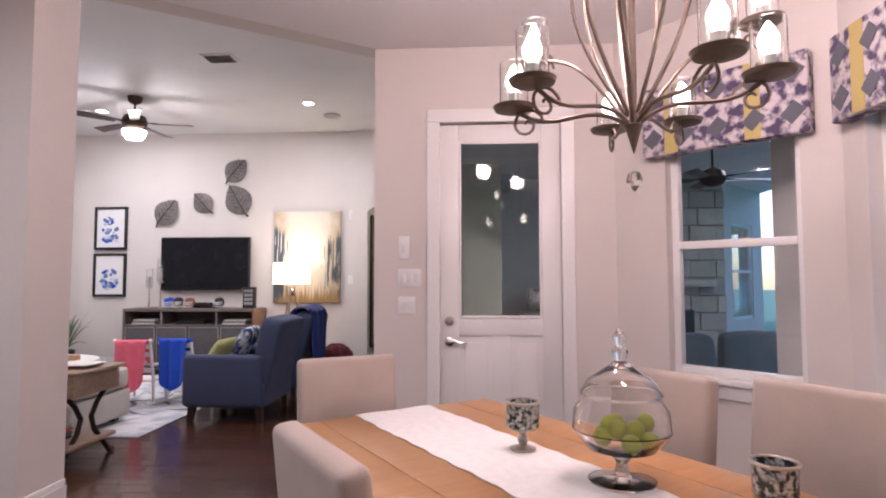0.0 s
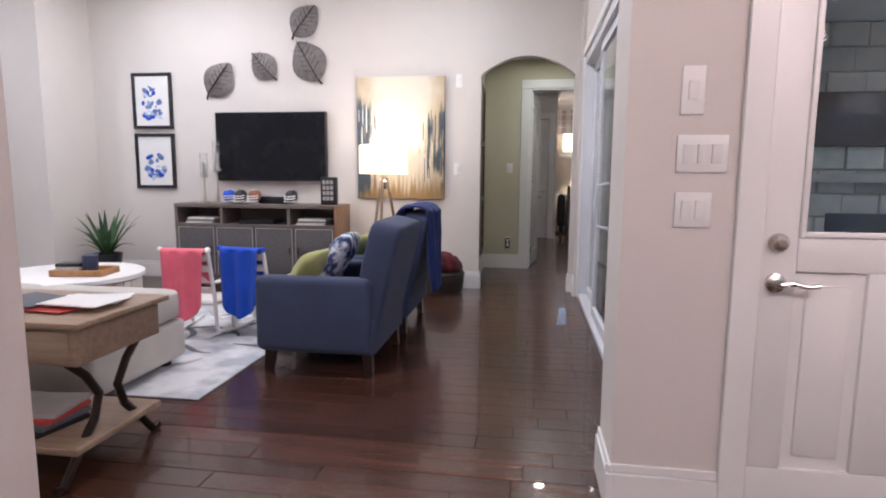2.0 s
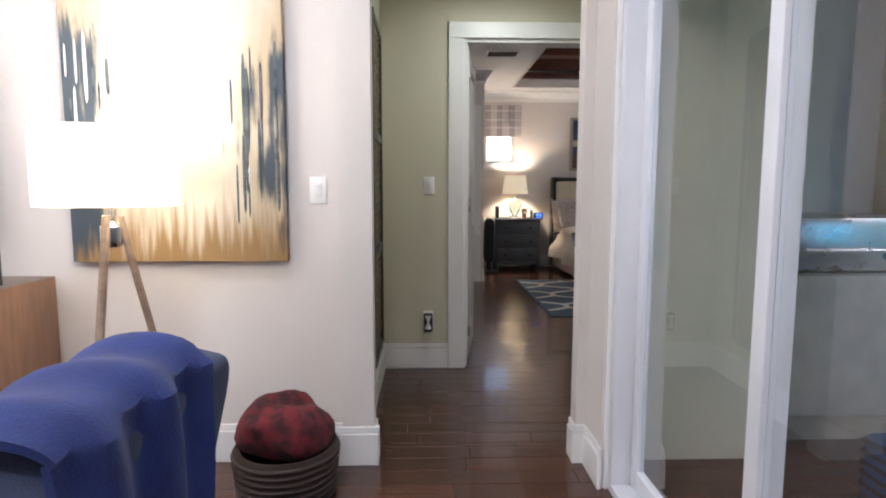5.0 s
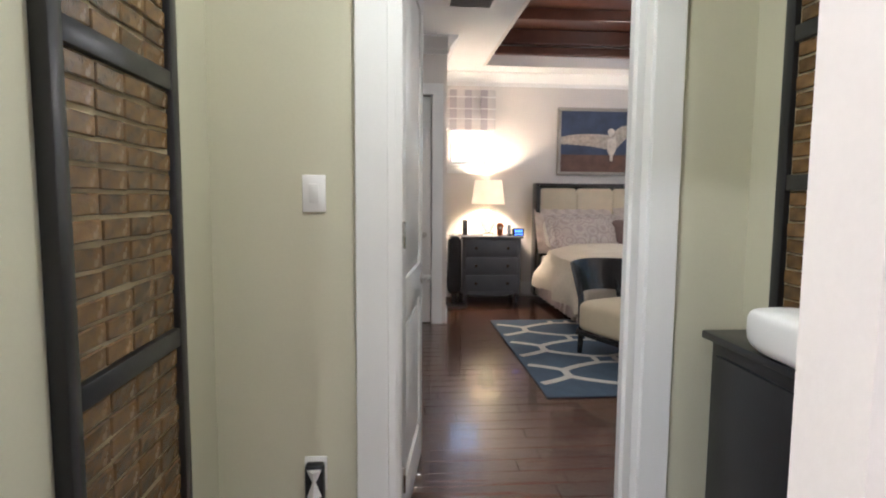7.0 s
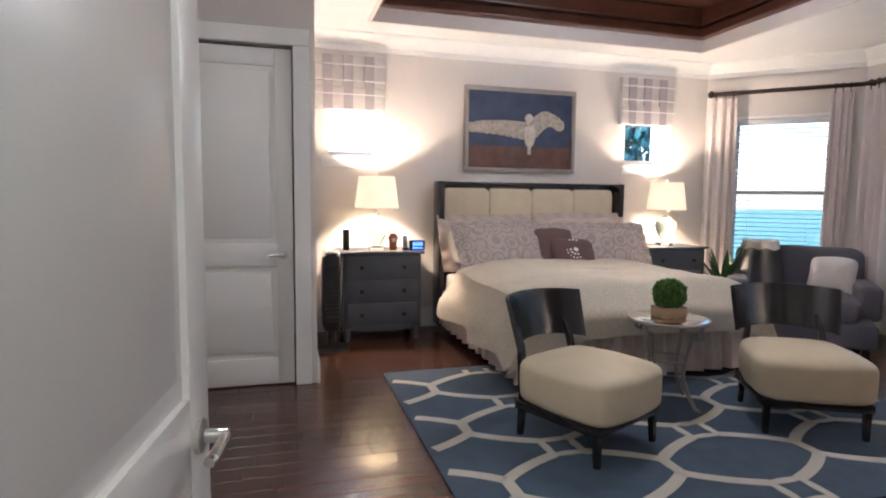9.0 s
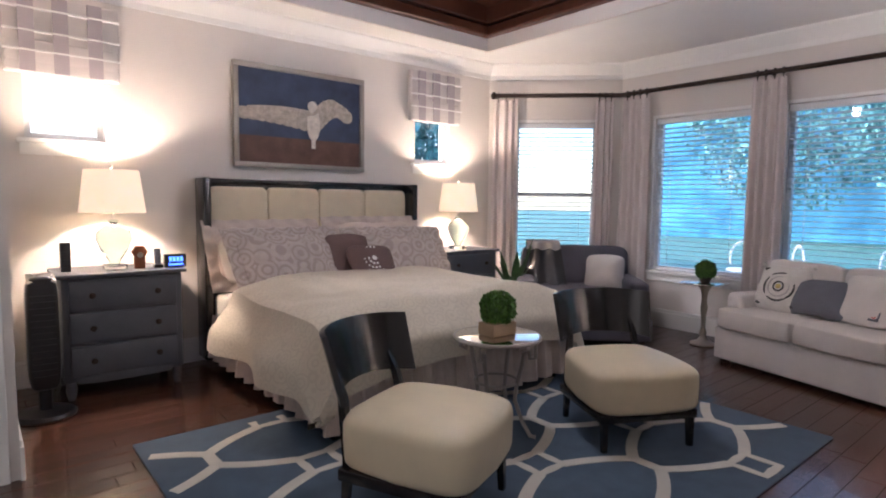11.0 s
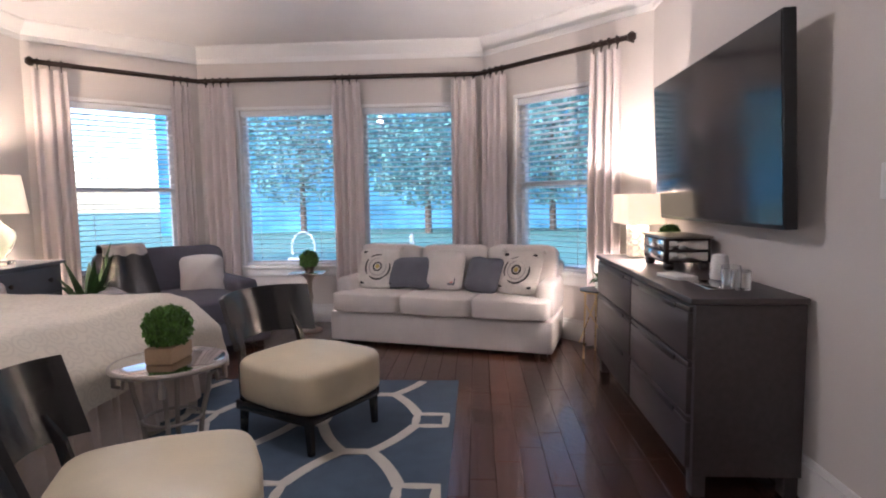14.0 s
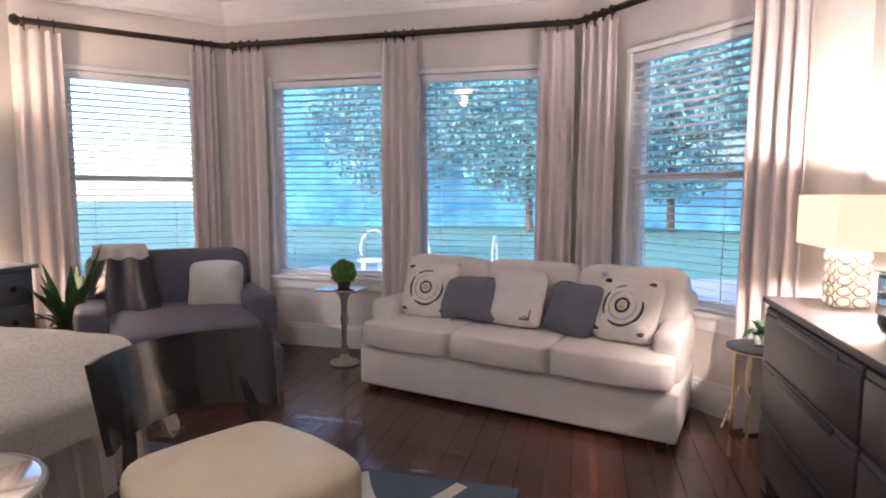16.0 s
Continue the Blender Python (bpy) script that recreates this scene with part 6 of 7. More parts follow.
# television, tilted out from the wall on its arm
o = thing("television", "large black flat television on a wall arm", "television", pose(2.47, 11.02, 1.62, 0, 0, 180) @ pose(0, 0, 0, 2.5))
part("body", box(-0.83, 0.83, -0.02, 0.035, -0.45, 0.44, 0.006), M["black"], o)
part("display", box(-0.82, 0.82, -0.0225, -0.019, -0.43, 0.43), M["screen"], o, "dark glossy display")
part("wall_mount", box(-0.2, 0.2, 0.036, 0.11, -0.15, 0.15, 0.01), M["black"], o)

# ---- living room things ----
tv = thing("television", "black flat television on the living room wall", "television", pose(-3.90, 9.27, 1.56))
part("body", box(-0.66, 0.66, -0.05, 0.028, -0.39, 0.385, 0.006), M["black"], tv)
part("display", box(-0.65, 0.65, -0.053, -0.048, -0.37, 0.375), M["screen"], tv, "dark glossy display")

co = thing("media_console", "taupe wooden media console with four grey panelled doors", "console", pose(-3.93, 9.06, 0))
CW = 0.94
b = box(-CW, CW, -0.23, 0.22, 0.88, 0.92, 0.004)
box(-CW, CW, -0.22, 0.22, 0.68, 0.70, 0.002, bm=b)
box(-CW, CW, -0.22, 0.22, 0.10, 0.13, 0.002, bm=b)
box(-CW, CW, 0.19, 0.215, 0.13, 0.88, bm=b)
for x in (-CW, -0.40, 0.38):
    box(x, x + 0.03, -0.22, 0.19, 0.70 if -0.9 < x else 0.10, 0.88, bm=b)
part("body", b, M["consolewood"], co)
part("side", box(CW - 0.03, CW + 0.003, -0.231, 0.222, 0.10, 0.918, 0.003), M["brownwood"], co, "brown wooden side")
for x in (-CW + 0.04, CW - 0.04):
    for y in (-0.19, 0.18):
        part("foot", box(x - 0.03, x + 0.03, y - 0.03, y + 0.03, 0, 0.10, 0.003), M["consolewood"], co)
dw = (2 * CW - 0.06) / 4
for k in range(4):
    x = -CW + 0.03 + dw * k
    d = part("door", box(x + 0.005, x + dw - 0.005, -0.232, -0.215, 0.14, 0.675, 0.003), M["panelgrey"], co, "grey textured door")
    t = box(x + 0.015, x + dw - 0.015, -0.236, -0.23, 0.15, 0.158)
    for a, c, e, g in ((x + 0.015, x + dw - 0.015, 0.657, 0.665), (x + 0.015, x + 0.023, 0.158, 0.657), (x + dw - 0.023, x + dw - 0.015, 0.158, 0.657)):
        box(a, c, -0.236, -0.23, e, g, bm=t)
    part("trim", t, M["stitch"], d)
    hx = x + (dw - 0.05 if k % 2 == 0 else 0.05)
    part("handle", box(hx - 0.006, hx + 0.006, -0.25, -0.236, 0.38, 0.46, 0.003), M["iron"], d)
for x, n in ((-0.68, 3), (0.62, 3)):
    for i in range(n):
        solid("book", box(-0.16, 0.16, -0.11, 0.11, 0, 0.022, 0.003), M["paper" if i != 1 else "greyframe"], "pale book lying in the console shelf", "book", pose(-3.93 + x + 0.01 * i, 9.0, 0.70 + 0.0225 * i), "console books")
o = thing("media_player", "black media player in the console shelf", "electronics", pose(-3.93, 9.0, 0.70))
part("case", box(-0.2, 0.2, -0.12, 0.12, 0, 0.05, 0.005), M["black"], o)
o = thing("soundbar", "short black soundbar on the console", "speaker", pose(-3.80, 9.08, 0.92))
part("case", box(-0.17, 0.17, -0.05, 0.05, 0, 0.08, 0.015), M["black"], o)
for x, mt, m2 in ((-4.28, "royal", "paper"), (-4.14, "black", "nickel"), (-3.98, "copper", "paper"), (-3.55, "black", "nickel")):
    o = thing("mini_helmet", "small glossy collectible sports helmet on the console", "helmet", pose(x, 8.96, 0.92), "mini helmets")
    part("shell", cushion(0.13, 0.16, 0.14, 0.9, 14, crease=0, centre=(0, 0.01, 0.085)), M[mt], o)
    part("stripe", box(-0.012, 0.012, -0.05, 0.06, 0.145, 0.158, 0.004), M[m2], o)
    for z in (0.03, 0.06, 0.085):
        part("face_bar", tube([(-0.06, -0.03, z + 0.01), (-0.045, -0.085, z), (0.045, -0.085, z), (0.06, -0.03, z + 0.01)], 0.006, 6), M["paper"], o)
o = thing("photo_block", "tall dark block with rows of small pale pictures", "ornament", pose(-3.12, 8.98, 0.92))
part("block", box(-0.085, 0.085, -0.04, 0.04, 0, 0.30, 0.004), M["black"], o)
for i in range(4):
    for j in range(3):
        part("picture", box(-0.06 + 0.042 * j, -0.028 + 0.042 * j, -0.043, -0.039, 0.05 + 0.058 * i, 0.09 + 0.058 * i), M["palepillow"], o)
for x, h in ((-4.62, 0.56), (-4.46, 0.70)):
    o = thing("candle_holder", "tall silver candle holder with a glass cylinder", "candle holder", pose(x, 9.05, 0.92), "candle holders on the console")
    part("base", box(-0.07, 0.07, -0.06, 0.06, 0, 0.02, 0.004), M["silver"], o)
    part("stem", lathe([(0.012, 0.02), (0.018, 0.06), (0.009, 0.1), (0.009, h * 0.5), (0.045, h * 0.52), (0.045, h * 0.54)], 16), M["silver"], o)
    part("candle", lathe([(0.022, h * 0.54), (0.022, h * 0.8), (0.003, h * 0.81)], 16), M["paper"], o)
    part("glass", lathe([(0.042, h * 0.545), (0.042, h), (0.039, h), (0.039, h * 0.55)], 24), M["clear"], o)

# framed prints
for z in (2.09, 1.395):
    o = thing("framed_print", "black framed blue abstract print with a white mat", "picture", pose(-5.37, 9.29, z), "blue framed prints")
    f = box(-0.25, 0.25, -0.03, 0.008, 0.285, 0.32, 0.004)
    for a, c, e, g in ((-0.25, 0.25, -0.32, -0.285), (-0.25, -0.215, -0.285, 0.285), (0.215, 0.25, -0.285, 0.285)):
        box(a, c, -0.03, 0.008, e, g, 0.004, bm=f)
    part("frame", f, M["black"], o)
    part("mat", box(-0.215, 0.215, -0.012, 0.0, -0.285, 0.285), M["paper"], o)
    part("print", box(-0.155, 0.155, -0.0135, -0.01, -0.215, 0.225), M["paper"], o)
    g = random.Random(int(z * 10))
    for k in range(34):
        x, h = g.uniform(-0.135, 0.135), -0.19 + 0.34 * g.random() ** 1.7
        q = moved(cushion(0.03 + 0.07 * g.random(), 0.004, 0.02 + 0.05 * g.random(), 0.9, 6, seed=k, crease=0.012), pose(x * 0.85, -0.0145, h, 0, g.uniform(-50, 50), 0))
        part("brush_mark", q, M[("blueart", "royal", "blueart", "washblue")[k % 4]], o, "blue watercolour mark")

# metal leaves on the wall


def wall_leaf(x, z, ln, turn):
    o = thing("wall_leaf", "grey textured metal leaf hung on the wall", "wall decor", pose(x, 9.285, z, 0, turn, 0), "metal wall leaves")
    bm = bmesh.new()
    rows = []
    for i in range(15):
        u = i / 14
        w = ln * 0.44 * math.sin(math.pi * (u * 0.96 + 0.02)) ** 0.75 * (1.15 - 0.4 * u)
        rows.append([bm.verts.new((e * w, -0.03 - 0.02 * math.sin(math.pi * u) + 0.025 * abs(e) + 0.003 * math.sin(u * 40 + 4 * abs(e)), ln * (u - 0.5))) for e in (-1, -0.66, -0.33, 0, 0.33, 0.66, 1)])
    for a, c in zip(rows, rows[1:]):
        for k in range(6):
            bm.faces.new((a[k], a[k + 1], c[k + 1], c[k]))
    r = bmesh.ops.solidify(bm, geom=bm.faces[:], thickness=0.004)
    part("blade", bm, M["leafmetal"], o)
    part("midrib", tube([(0, -0.052, ln * (i / 8 - 0.5)) for i in range(9)], 0.005), M["iron"], o)
    for s in (-1, 1):
        for k in range(5):
            u = 0.22 + 0.13 * k
            part("vein", tube([(0, -0.05, ln * (u - 0.5)), (s * ln * 0.22, -0.04, ln * (u - 0.36))], 0.0025, 4), M["iron"], o)
    part("stem", tube([(0, -0.03, -ln * 0.5), (0.01, -0.02, -ln * 0.62)], 0.011), M["iron"], o)


for x, z, ln, tn in ((-4.51, 2.32, 0.44, 38), (-3.97, 2.46, 0.36, -42), (-3.44, 2.50, 0.48, -30), (-3.47, 2.93, 0.40, 40)):
    wall_leaf(x, z, ln, tn)

# large canvas
cv = thing("canvas_painting", "large gold and cream abstract canvas with dark teal drips", "painting", pose(-2.39, 9.29, 1.65))
part("canvas", box(-0.49, 0.49, -0.04, 0.005, -0.66, 0.66, 0.004), M["canvas"], cv)
g = random.Random(5)
for k in range(30):
    side = -1 if k % 3 == 0 else 1
    x = side * g.uniform(0.24, 0.47)
    ln = 0.10 + 0.30 * g.random()
    part("drip", cushion(0.008 + 0.010 * g.random(), 0.005, ln, 0.7, 5, crease=0.001, centre=(x, -0.041, g.uniform(-0.35, 0.25))), M[g.choice(("tealpaint", "tealpaint", "paper"))], cv)

# tripod floor lamp
fl = thing("floor_lamp", "lit floor lamp with a white drum shade on a wooden tripod", "floor lamp", pose(-2.48, 8.85, 0))
part("shade", lathe([(0.245, 1.26), (0.25, 1.262), (0.25, 1.548), (0.245, 1.55), (0.242, 1.545), (0.242, 1.265)], 48), M["shade3"], fl, "lit white drum shade")
part("hub", lathe([(0.03, 1.10), (0.04, 1.12), (0.04, 1.18), (0.012, 1.2), (0.012, 1.3)], 16), M["nickel"], fl)
for a in (30, 150, 270):
    part("leg", tube([(0.03 * math.cos(radians(a)), 0.03 * math.sin(radians(a)), 1.22), (0.27 * math.cos(radians(a)), 0.27 * math.sin(radians(a)), 0)], [0.016, 0.013], 8), M["ashwood"], fl)
lamp("floor_lamp_up", "POINT", (-2.48, 8.85, 1.60), 10, (1, 0.85, 0.66), 0.1)
lamp("floor_lamp_down", "POINT", (-2.48, 8.85, 1.20), 7, (1, 0.85, 0.66), 0.08)

# two blue chairs side by side as one loveseat row


def club_chair(m):
    c = thing("club_chair", "slate blue upholstered club chair with tapered dark legs", "armchair", m, "blue club chairs")
    part("base", box(-0.40, 0.40, -0.40, 0.34, 0.14, 0.36, 0.025, seg=3), M["bluecloth"], c)
    part("seat", cushion(0.60, 0.64, 0.18, 0.22, 16, crease=0.006, centre=(0, -0.08, 0.42)), M["bluecloth"], c)
    for s in (-1, 1):
        part("arm", box(s * 0.36 - 0.075, s * 0.36 + 0.075, -0.42, 0.32, 0.15, 0.62, 0.045, seg=4), M["bluecloth"], c)
    part("backrest", moved(cushion(0.74, 0.20, 0.72, 0.22, 18, crease=0.004), pose(0, 0.32, 0.60, -13)), M["bluecloth"], c)
    part("piping", tube([(0.30 * math.cos(a) if False else 0.36 * q, 0.295 + 0.10 * w, 0.50 + 0.42 * w) for q, w in ((-1, 0), (-1, 0.5), (-0.95, 1.0), (0, 1.04), (0.95, 1.0), (1, 0.5), (1, 0))], 0.006), M["bluecloth"], c)
    for x in (-0.34, 0.34):
        for y in (-0.35, 0.28):
            part("leg", tube([(x, y, 0.15), (x * 1.03, y * 1.05, 0.0)], [0.045, 0.032], 4), M["darkwood"], c)
    return c


C1 = pose(-2.22, 6.68, 0, 0, 0, -90)
C2 = pose(-2.22, 7.66, 0, 0, 0, -90)
club_chair(C1)
club_chair(C2)
for m, s in ((C1, 0), (C2, 1)):
    p = thing("throw_pillow", "blue and white printed square cushion on the club chair", "cushion", m @ pose(-0.04, -0.06, 0.65, 56, 0, 8), "club chair cushions")
    part("cushion", cushion(0.52, 0.52, 0.17, 0.5, 14, seed=s, crease=0.015, pinch=0.1), M["tiedye"], p)
    p = thing("throw_pillow", "olive green square cushion on the club chair", "cushion", m @ pose(0.17, -0.16, 0.62, 52, 0, -6), "club chair cushions")
    part("cushion", cushion(0.38, 0.38, 0.15, 0.5, 14, seed=s + 4, crease=0.012, pinch=0.1), M["greencloth"], p)
nb = thing("throw_blanket", "navy blue fleece throw hung over the chair back", "throw", C2 @ pose(0.12, 0, 0))


def fleece(u, v):
    s = v * 1.25
    x = (u - 0.5) * (0.52 - 0.10 * v) + 0.02 * math.sin(v * 9)
    w = 0.018 * math.sin(u * 16 + v * 3) + 0.01 * noise.noise(Vector((u * 6, v * 6, 1)))
    if s < 0.4:
        return (x, 0.18 + 0.20 * s + w, 0.62 + 0.85 * s)
    if s < 0.62:
        a = (s - 0.4) / 0.22 * math.pi
        return (x, 0.37 - 0.12 * math.cos(a), 0.965 + 0.055 * math.sin(a) + w * 0.4)
    return (x * (1 - 0.15 * (s - 0.62)), 0.495 + 0.05 * (s - 0.62) + w, 0.965 - (s - 0.62) * 1.0)


part("cloth", sheet(fleece, 40, 60, 0.014), M["navy"], nb)

# basket with a red plaid blanket
o = thing("wicker_basket", "dark wicker basket beside the arch", "basket", pose(-1.86, 8.98, 0))
part("body", lathe([(0.17, 0), (0.20, 0.04), (0.22, 0.22), (0.215, 0.24), (0.19, 0.23), (0.18, 0.05)], 28), M["wicker"], o)
for i in range(7):
    part("weave", tube([((0.203 + 0.003 * i) * math.cos(a), (0.203 + 0.003 * i) * math.sin(a), 0.03 + 0.03 * i) for a in [k * math.pi / 14 for k in range(29)]], 0.009, 6), M["wicker"], o)
o = thing("folded_blanket", "dark red plaid blanket heaped in the basket", "blanket", pose(-1.86, 8.98, 0.20))
part("cloth", cushion(0.38, 0.36, 0.24, 0.6, 18, seed=2, crease=0.05, centre=(0, 0, 0.10)), M["redplaid"], o)

# child rocking chairs with towels


def rocker(m, towel, label, knob):
    c = thing("rocking_chair", "small white wooden child rocking chair", "rocking chair", m, "child rocking chairs")
    for s in (-1, 1):
        part("rocker", tube([(s * 0.17, -0.30 + 0.6 * i / 10, 0.02 + 0.10 * (i / 10 - 0.5) ** 2) for i in range(11)], 0.014), M["white"], c)
        part("back_post", tube([(s * 0.17, 0.14, 0.04), (s * 0.175, 0.17, 0.30), (s * 0.18, 0.26, 0.66)], 0.016), M["white"], c)
        part("finial", lathe([(0.012, 0), (0.024, 0.018), (0.02, 0.036), (0.006, 0.045)], 12, at=(s * 0.18, 0.262, 0.655)), M[knob], c)
        part("front_leg", tube([(s * 0.18, -0.15, 0.04), (s * 0.18, -0.15, 0.42)], 0.015), M["white"], c)
        part("arm", box(s * 0.19 - 0.028, s * 0.19 + 0.028, -0.2, 0.2, 0.415, 0.435, 0.008), M["white"], c)
    part("seat", box(-0.18, 0.18, -0.17, 0.16, 0.24, 0.262, 0.008), M["white"], c)
    for i in range(4):
        part("slat", box(-0.165, 0.165, 0.17 + 0.025 * i, 0.185 + 0.025 * i, 0.34 + 0.085 * i, 0.39 + 0.085 * i, 0.005), M["white"], c)
    t = thing("hand_towel", label, "towel", m @ pose(0, 0, 0))

    def f(u, v):
        s = v * 0.95
        x = (u - 0.5) * (0.34 - 0.05 * v)
        w = 0.012 * math.sin(u * 15 + 1) * (0.4 + v)
        if s < 0.25:
            return (x, 0.19 + 0.14 * s + w, 0.42 + s)
        if s < 0.38:
            a = (s - 0.25) / 0.13 * math.pi
            return (x, 0.262 - 0.04 * math.cos(a), 0.672 + 0.02 * math.sin(a))
        return (x, 0.305 + 0.02 * (s - 0.38) + w, 0.67 - (s - 0.38) * (0.70 + 0.2 * math.sin(u * 3)))

    part("cloth", sheet(f, 26, 36, 0.012), M[towel], t)


rocker(pose(-3.48, 7.08, 0.012, 0, 0, 184), "pink", "bright pink towel hung over the rocking chair", "white")
rocker(pose(-3.06, 7.22, 0.012, 0, 0, 174), "royal", "royal blue towel hung over the rocking chair", "royal")

o = thing("area_rug", "pale grey marbled rug under the living room seating", "rug", pose(-4.6, 7.15, 0))
part("woven_base", box(-1.85, 1.85, -1.36, 1.36, 0.001, 0.011, 0.003), M["marblerug"], o)
g = random.Random(9)
for k in range(70):
    x, y, a = g.uniform(-1.6, 1.6), g.uniform(-1.15, 1.15), g.uniform(0, 6.28)
    pts = []
    for i in range(9):
        a += g.uniform(-0.25, 0.45)
        x, y = min(1.8, max(-1.8, x + 0.07 * math.cos(a))), min(1.3, max(-1.3, y + 0.05 * math.sin(a)))
        pts.append((x, y, 0.0105))
    part("vein", tube(pts, [0.004 + 0.024 * math.sin(math.pi * i / 8) for i in range(9)], 6), M["greypillow" if k % 3 else "palepillow"], o, "blue-grey vein")
for ob in [q for q in o.children if q.name.startswith("vein")]:
    ob.scale = (1, 1, 0.16)
    ob.location.z = 0.0095

# sofa table with crossed iron legs
tb = thing("sofa_table", "weathered oak sofa table with curved iron legs and a shelf", "console table", pose(-3.35, 5.14, 0))
part("tabletop", box(-0.72, 0.72, -0.28, 0.28, 0.655, 0.68, 0.006), M["ashwood"], tb)
part("apron", box(-0.68, 0.68, -0.25, 0.25, 0.50, 0.653, 0.006), M["ashwood"], tb)
for x0 in (-0.68, 0.0):
    part("drawer", box(x0 + 0.02, x0 + 0.66, -0.262, -0.24, 0.52, 0.64, 0.004), M["ashwood"], tb)
part("shelf", box(-0.66, 0.66, -0.26, 0.26, 0.14, 0.17, 0.005), M["ashwood"], tb)
for x in (-0.6, 0.6):
    for s in (-1, 1):
        part("curved_leg", tube([(x, s * 0.22, 0.51), (x, s * 0.12, 0.42), (x, s * 0.055, 0.32), (x, s * 0.09, 0.22), (x, s * 0.2, 0.10), (x, s * 0.27, 0.015), (x, s * 0.31, 0.02)], 0.018, 8), M["iron"], tb)
for k, (x, y, mt, r) in enumerate(((0.35, 0.02, "paper", 8), (0.42, -0.05, "red", -6), (0.5, 0.06, "paper", 18), (0.28, -0.02, "greypillow", -14), (0.54, -0.02, "paper", -3))):
    solid("magazine", box(-0.14, 0.14, -0.105, 0.105, 0, 0.006, 0.001), M[mt], "glossy magazine fanned out on the sofa table", "magazine", pose(-3.35 + x, 5.14 + y, 0.68 + 0.0065 * k, 0, 0, r), "magazines on the sofa table")
for k in range(4):
    solid("book", box(-0.16, 0.16, -0.12, 0.12, 0, 0.022, 0.003), M[("black", "greypillow", "red", "palepillow")[k]], "large picture book lying on the table shelf", "book", pose(-3.05, 5.08, 0.17 + 0.0225 * k, 0, 0, 7 * k - 12), "books on the table shelf")
o = thing("picture_frame", "black standing picture frame seen from behind", "picture frame", pose(-3.50, 5.02, 0.68, -14, 0, 160))
part("back", box(-0.10, 0.10, -0.008, 0.008, 0, 0.25, 0.003), M["black"], o)
part("easel", moved(box(-0.03, 0.03, -0.004, 0.004, 0, 0.2, 0.002), pose(0, -0.07, 0.015, -22)), M["black"], o)
o = thing("table_lamp", "lit white drum table lamp on the sofa table", "table lamp", pose(-3.98, 5.25, 0.68))
part("base", lathe([(0.08, 0), (0.08, 0.015), (0.02, 0.03), (0.05, 0.12), (0.015, 0.24), (0.012, 0.36)], 20), M["silver"], o)
part("shade", lathe([(0.17, 0.30), (0.172, 0.302), (0.155, 0.56), (0.15, 0.56), (0.166, 0.304)], 36), M["shade2"], o)

# pale sofa in front of that table, round coffee table, plant
so = thing("sofa", "pale grey upholstered sofa with its back to the table", "sofa", pose(-4.18, 5.95, 0.012, 0, 0, 180))
part("base", box(-1.0, 0.95, -0.42, 0.40, 0.05, 0.30, 0.03, seg=3), M["greysofa"], so)
for x in (-0.52, 0.46):
    part("seat_cushion", cushion(0.98, 0.80, 0.19, 0.2, 14, crease=0.008, centre=(x - 0.0, -0.02, 0.40)), M["greysofa"], so)
for x in (-0.9, 0.85):
    part("foot", box(x - 0.03, x + 0.03, -0.35, -0.29, 0, 0.05), M["darkwood"], so)
    part("foot", box(x - 0.03, x + 0.03, 0.28, 0.34, 0, 0.05), M["darkwood"], so)
ct = thing("coffee_table", "round whitewashed wooden drum coffee table", "coffee table", pose(-4.62, 7.02, 0.012))
part("drum", lathe([(0.50, 0), (0.52, 0.02), (0.52, 0.39), (0.50, 0.40)], 48), M["whitewash"], ct)
for k in range(40):
    a = 2 * math.pi * k / 40
    part("stave", box(-0.038, 0.038, -0.006, 0.006, 0.03, 0.385, 0.003, seg=1), M["whitewash"], ct, smooth=False).matrix_basis = pose(0.525 * math.cos(a), 0.525 * math.sin(a), 0, 0, 0, math.degrees(a) + 90)
part("tabletop", lathe([(0.55, 0.40), (0.56, 0.405), (0.56, 0.435), (0.55, 0.44)], 56), M["white"], ct)
o = thing("serving_tray", "honey wooden tray on the coffee table", "tray", pose(-4.42, 6.98, 0.452, 0, 0, 10))
part("tray", box(-0.2, 0.2, -0.13, 0.13, 0, 0.015, 0.003, bm=box(-0.2, -0.185, -0.13, 0.13, 0.015, 0.05, 0.003, bm=box(0.185, 0.2, -0.13, 0.13, 0.015, 0.05, 0.003, bm=box(-0.185, 0.185, -0.13, -0.115, 0.015, 0.05, 0.003, bm=box(-0.185, 0.185, 0.115, 0.13, 0.015, 0.05, 0.003))))), M["oak"], o)
solid("blue_candle", lathe([(0.05, 0), (0.055, 0.01), (0.055, 0.14), (0.04, 0.145)], 24), M["bluecloth"], "slate blue jar candle with a black lid", "candle", pose(-4.36, 6.97, 0.467))
for k in range(3):
    solid("book", box(-0.09, 0.09, -0.07, 0.07, 0, 0.025, 0.003), M[("black", "paper", "black")[k]], "small book stacked on the tray", "book", pose(-4.52, 6.97, 0.467 + 0.0255 * k, 0, 0, 5 * k), "books on the tray")
leafy(pose(-5.72, 8.82, 0), 30, 0.60, "arching dark green plant in a black pot", "potted_plant", 0.16, 0.34, "black", 5, 0.55, 0.028)

# hall: copper mosaic screens, cabinet


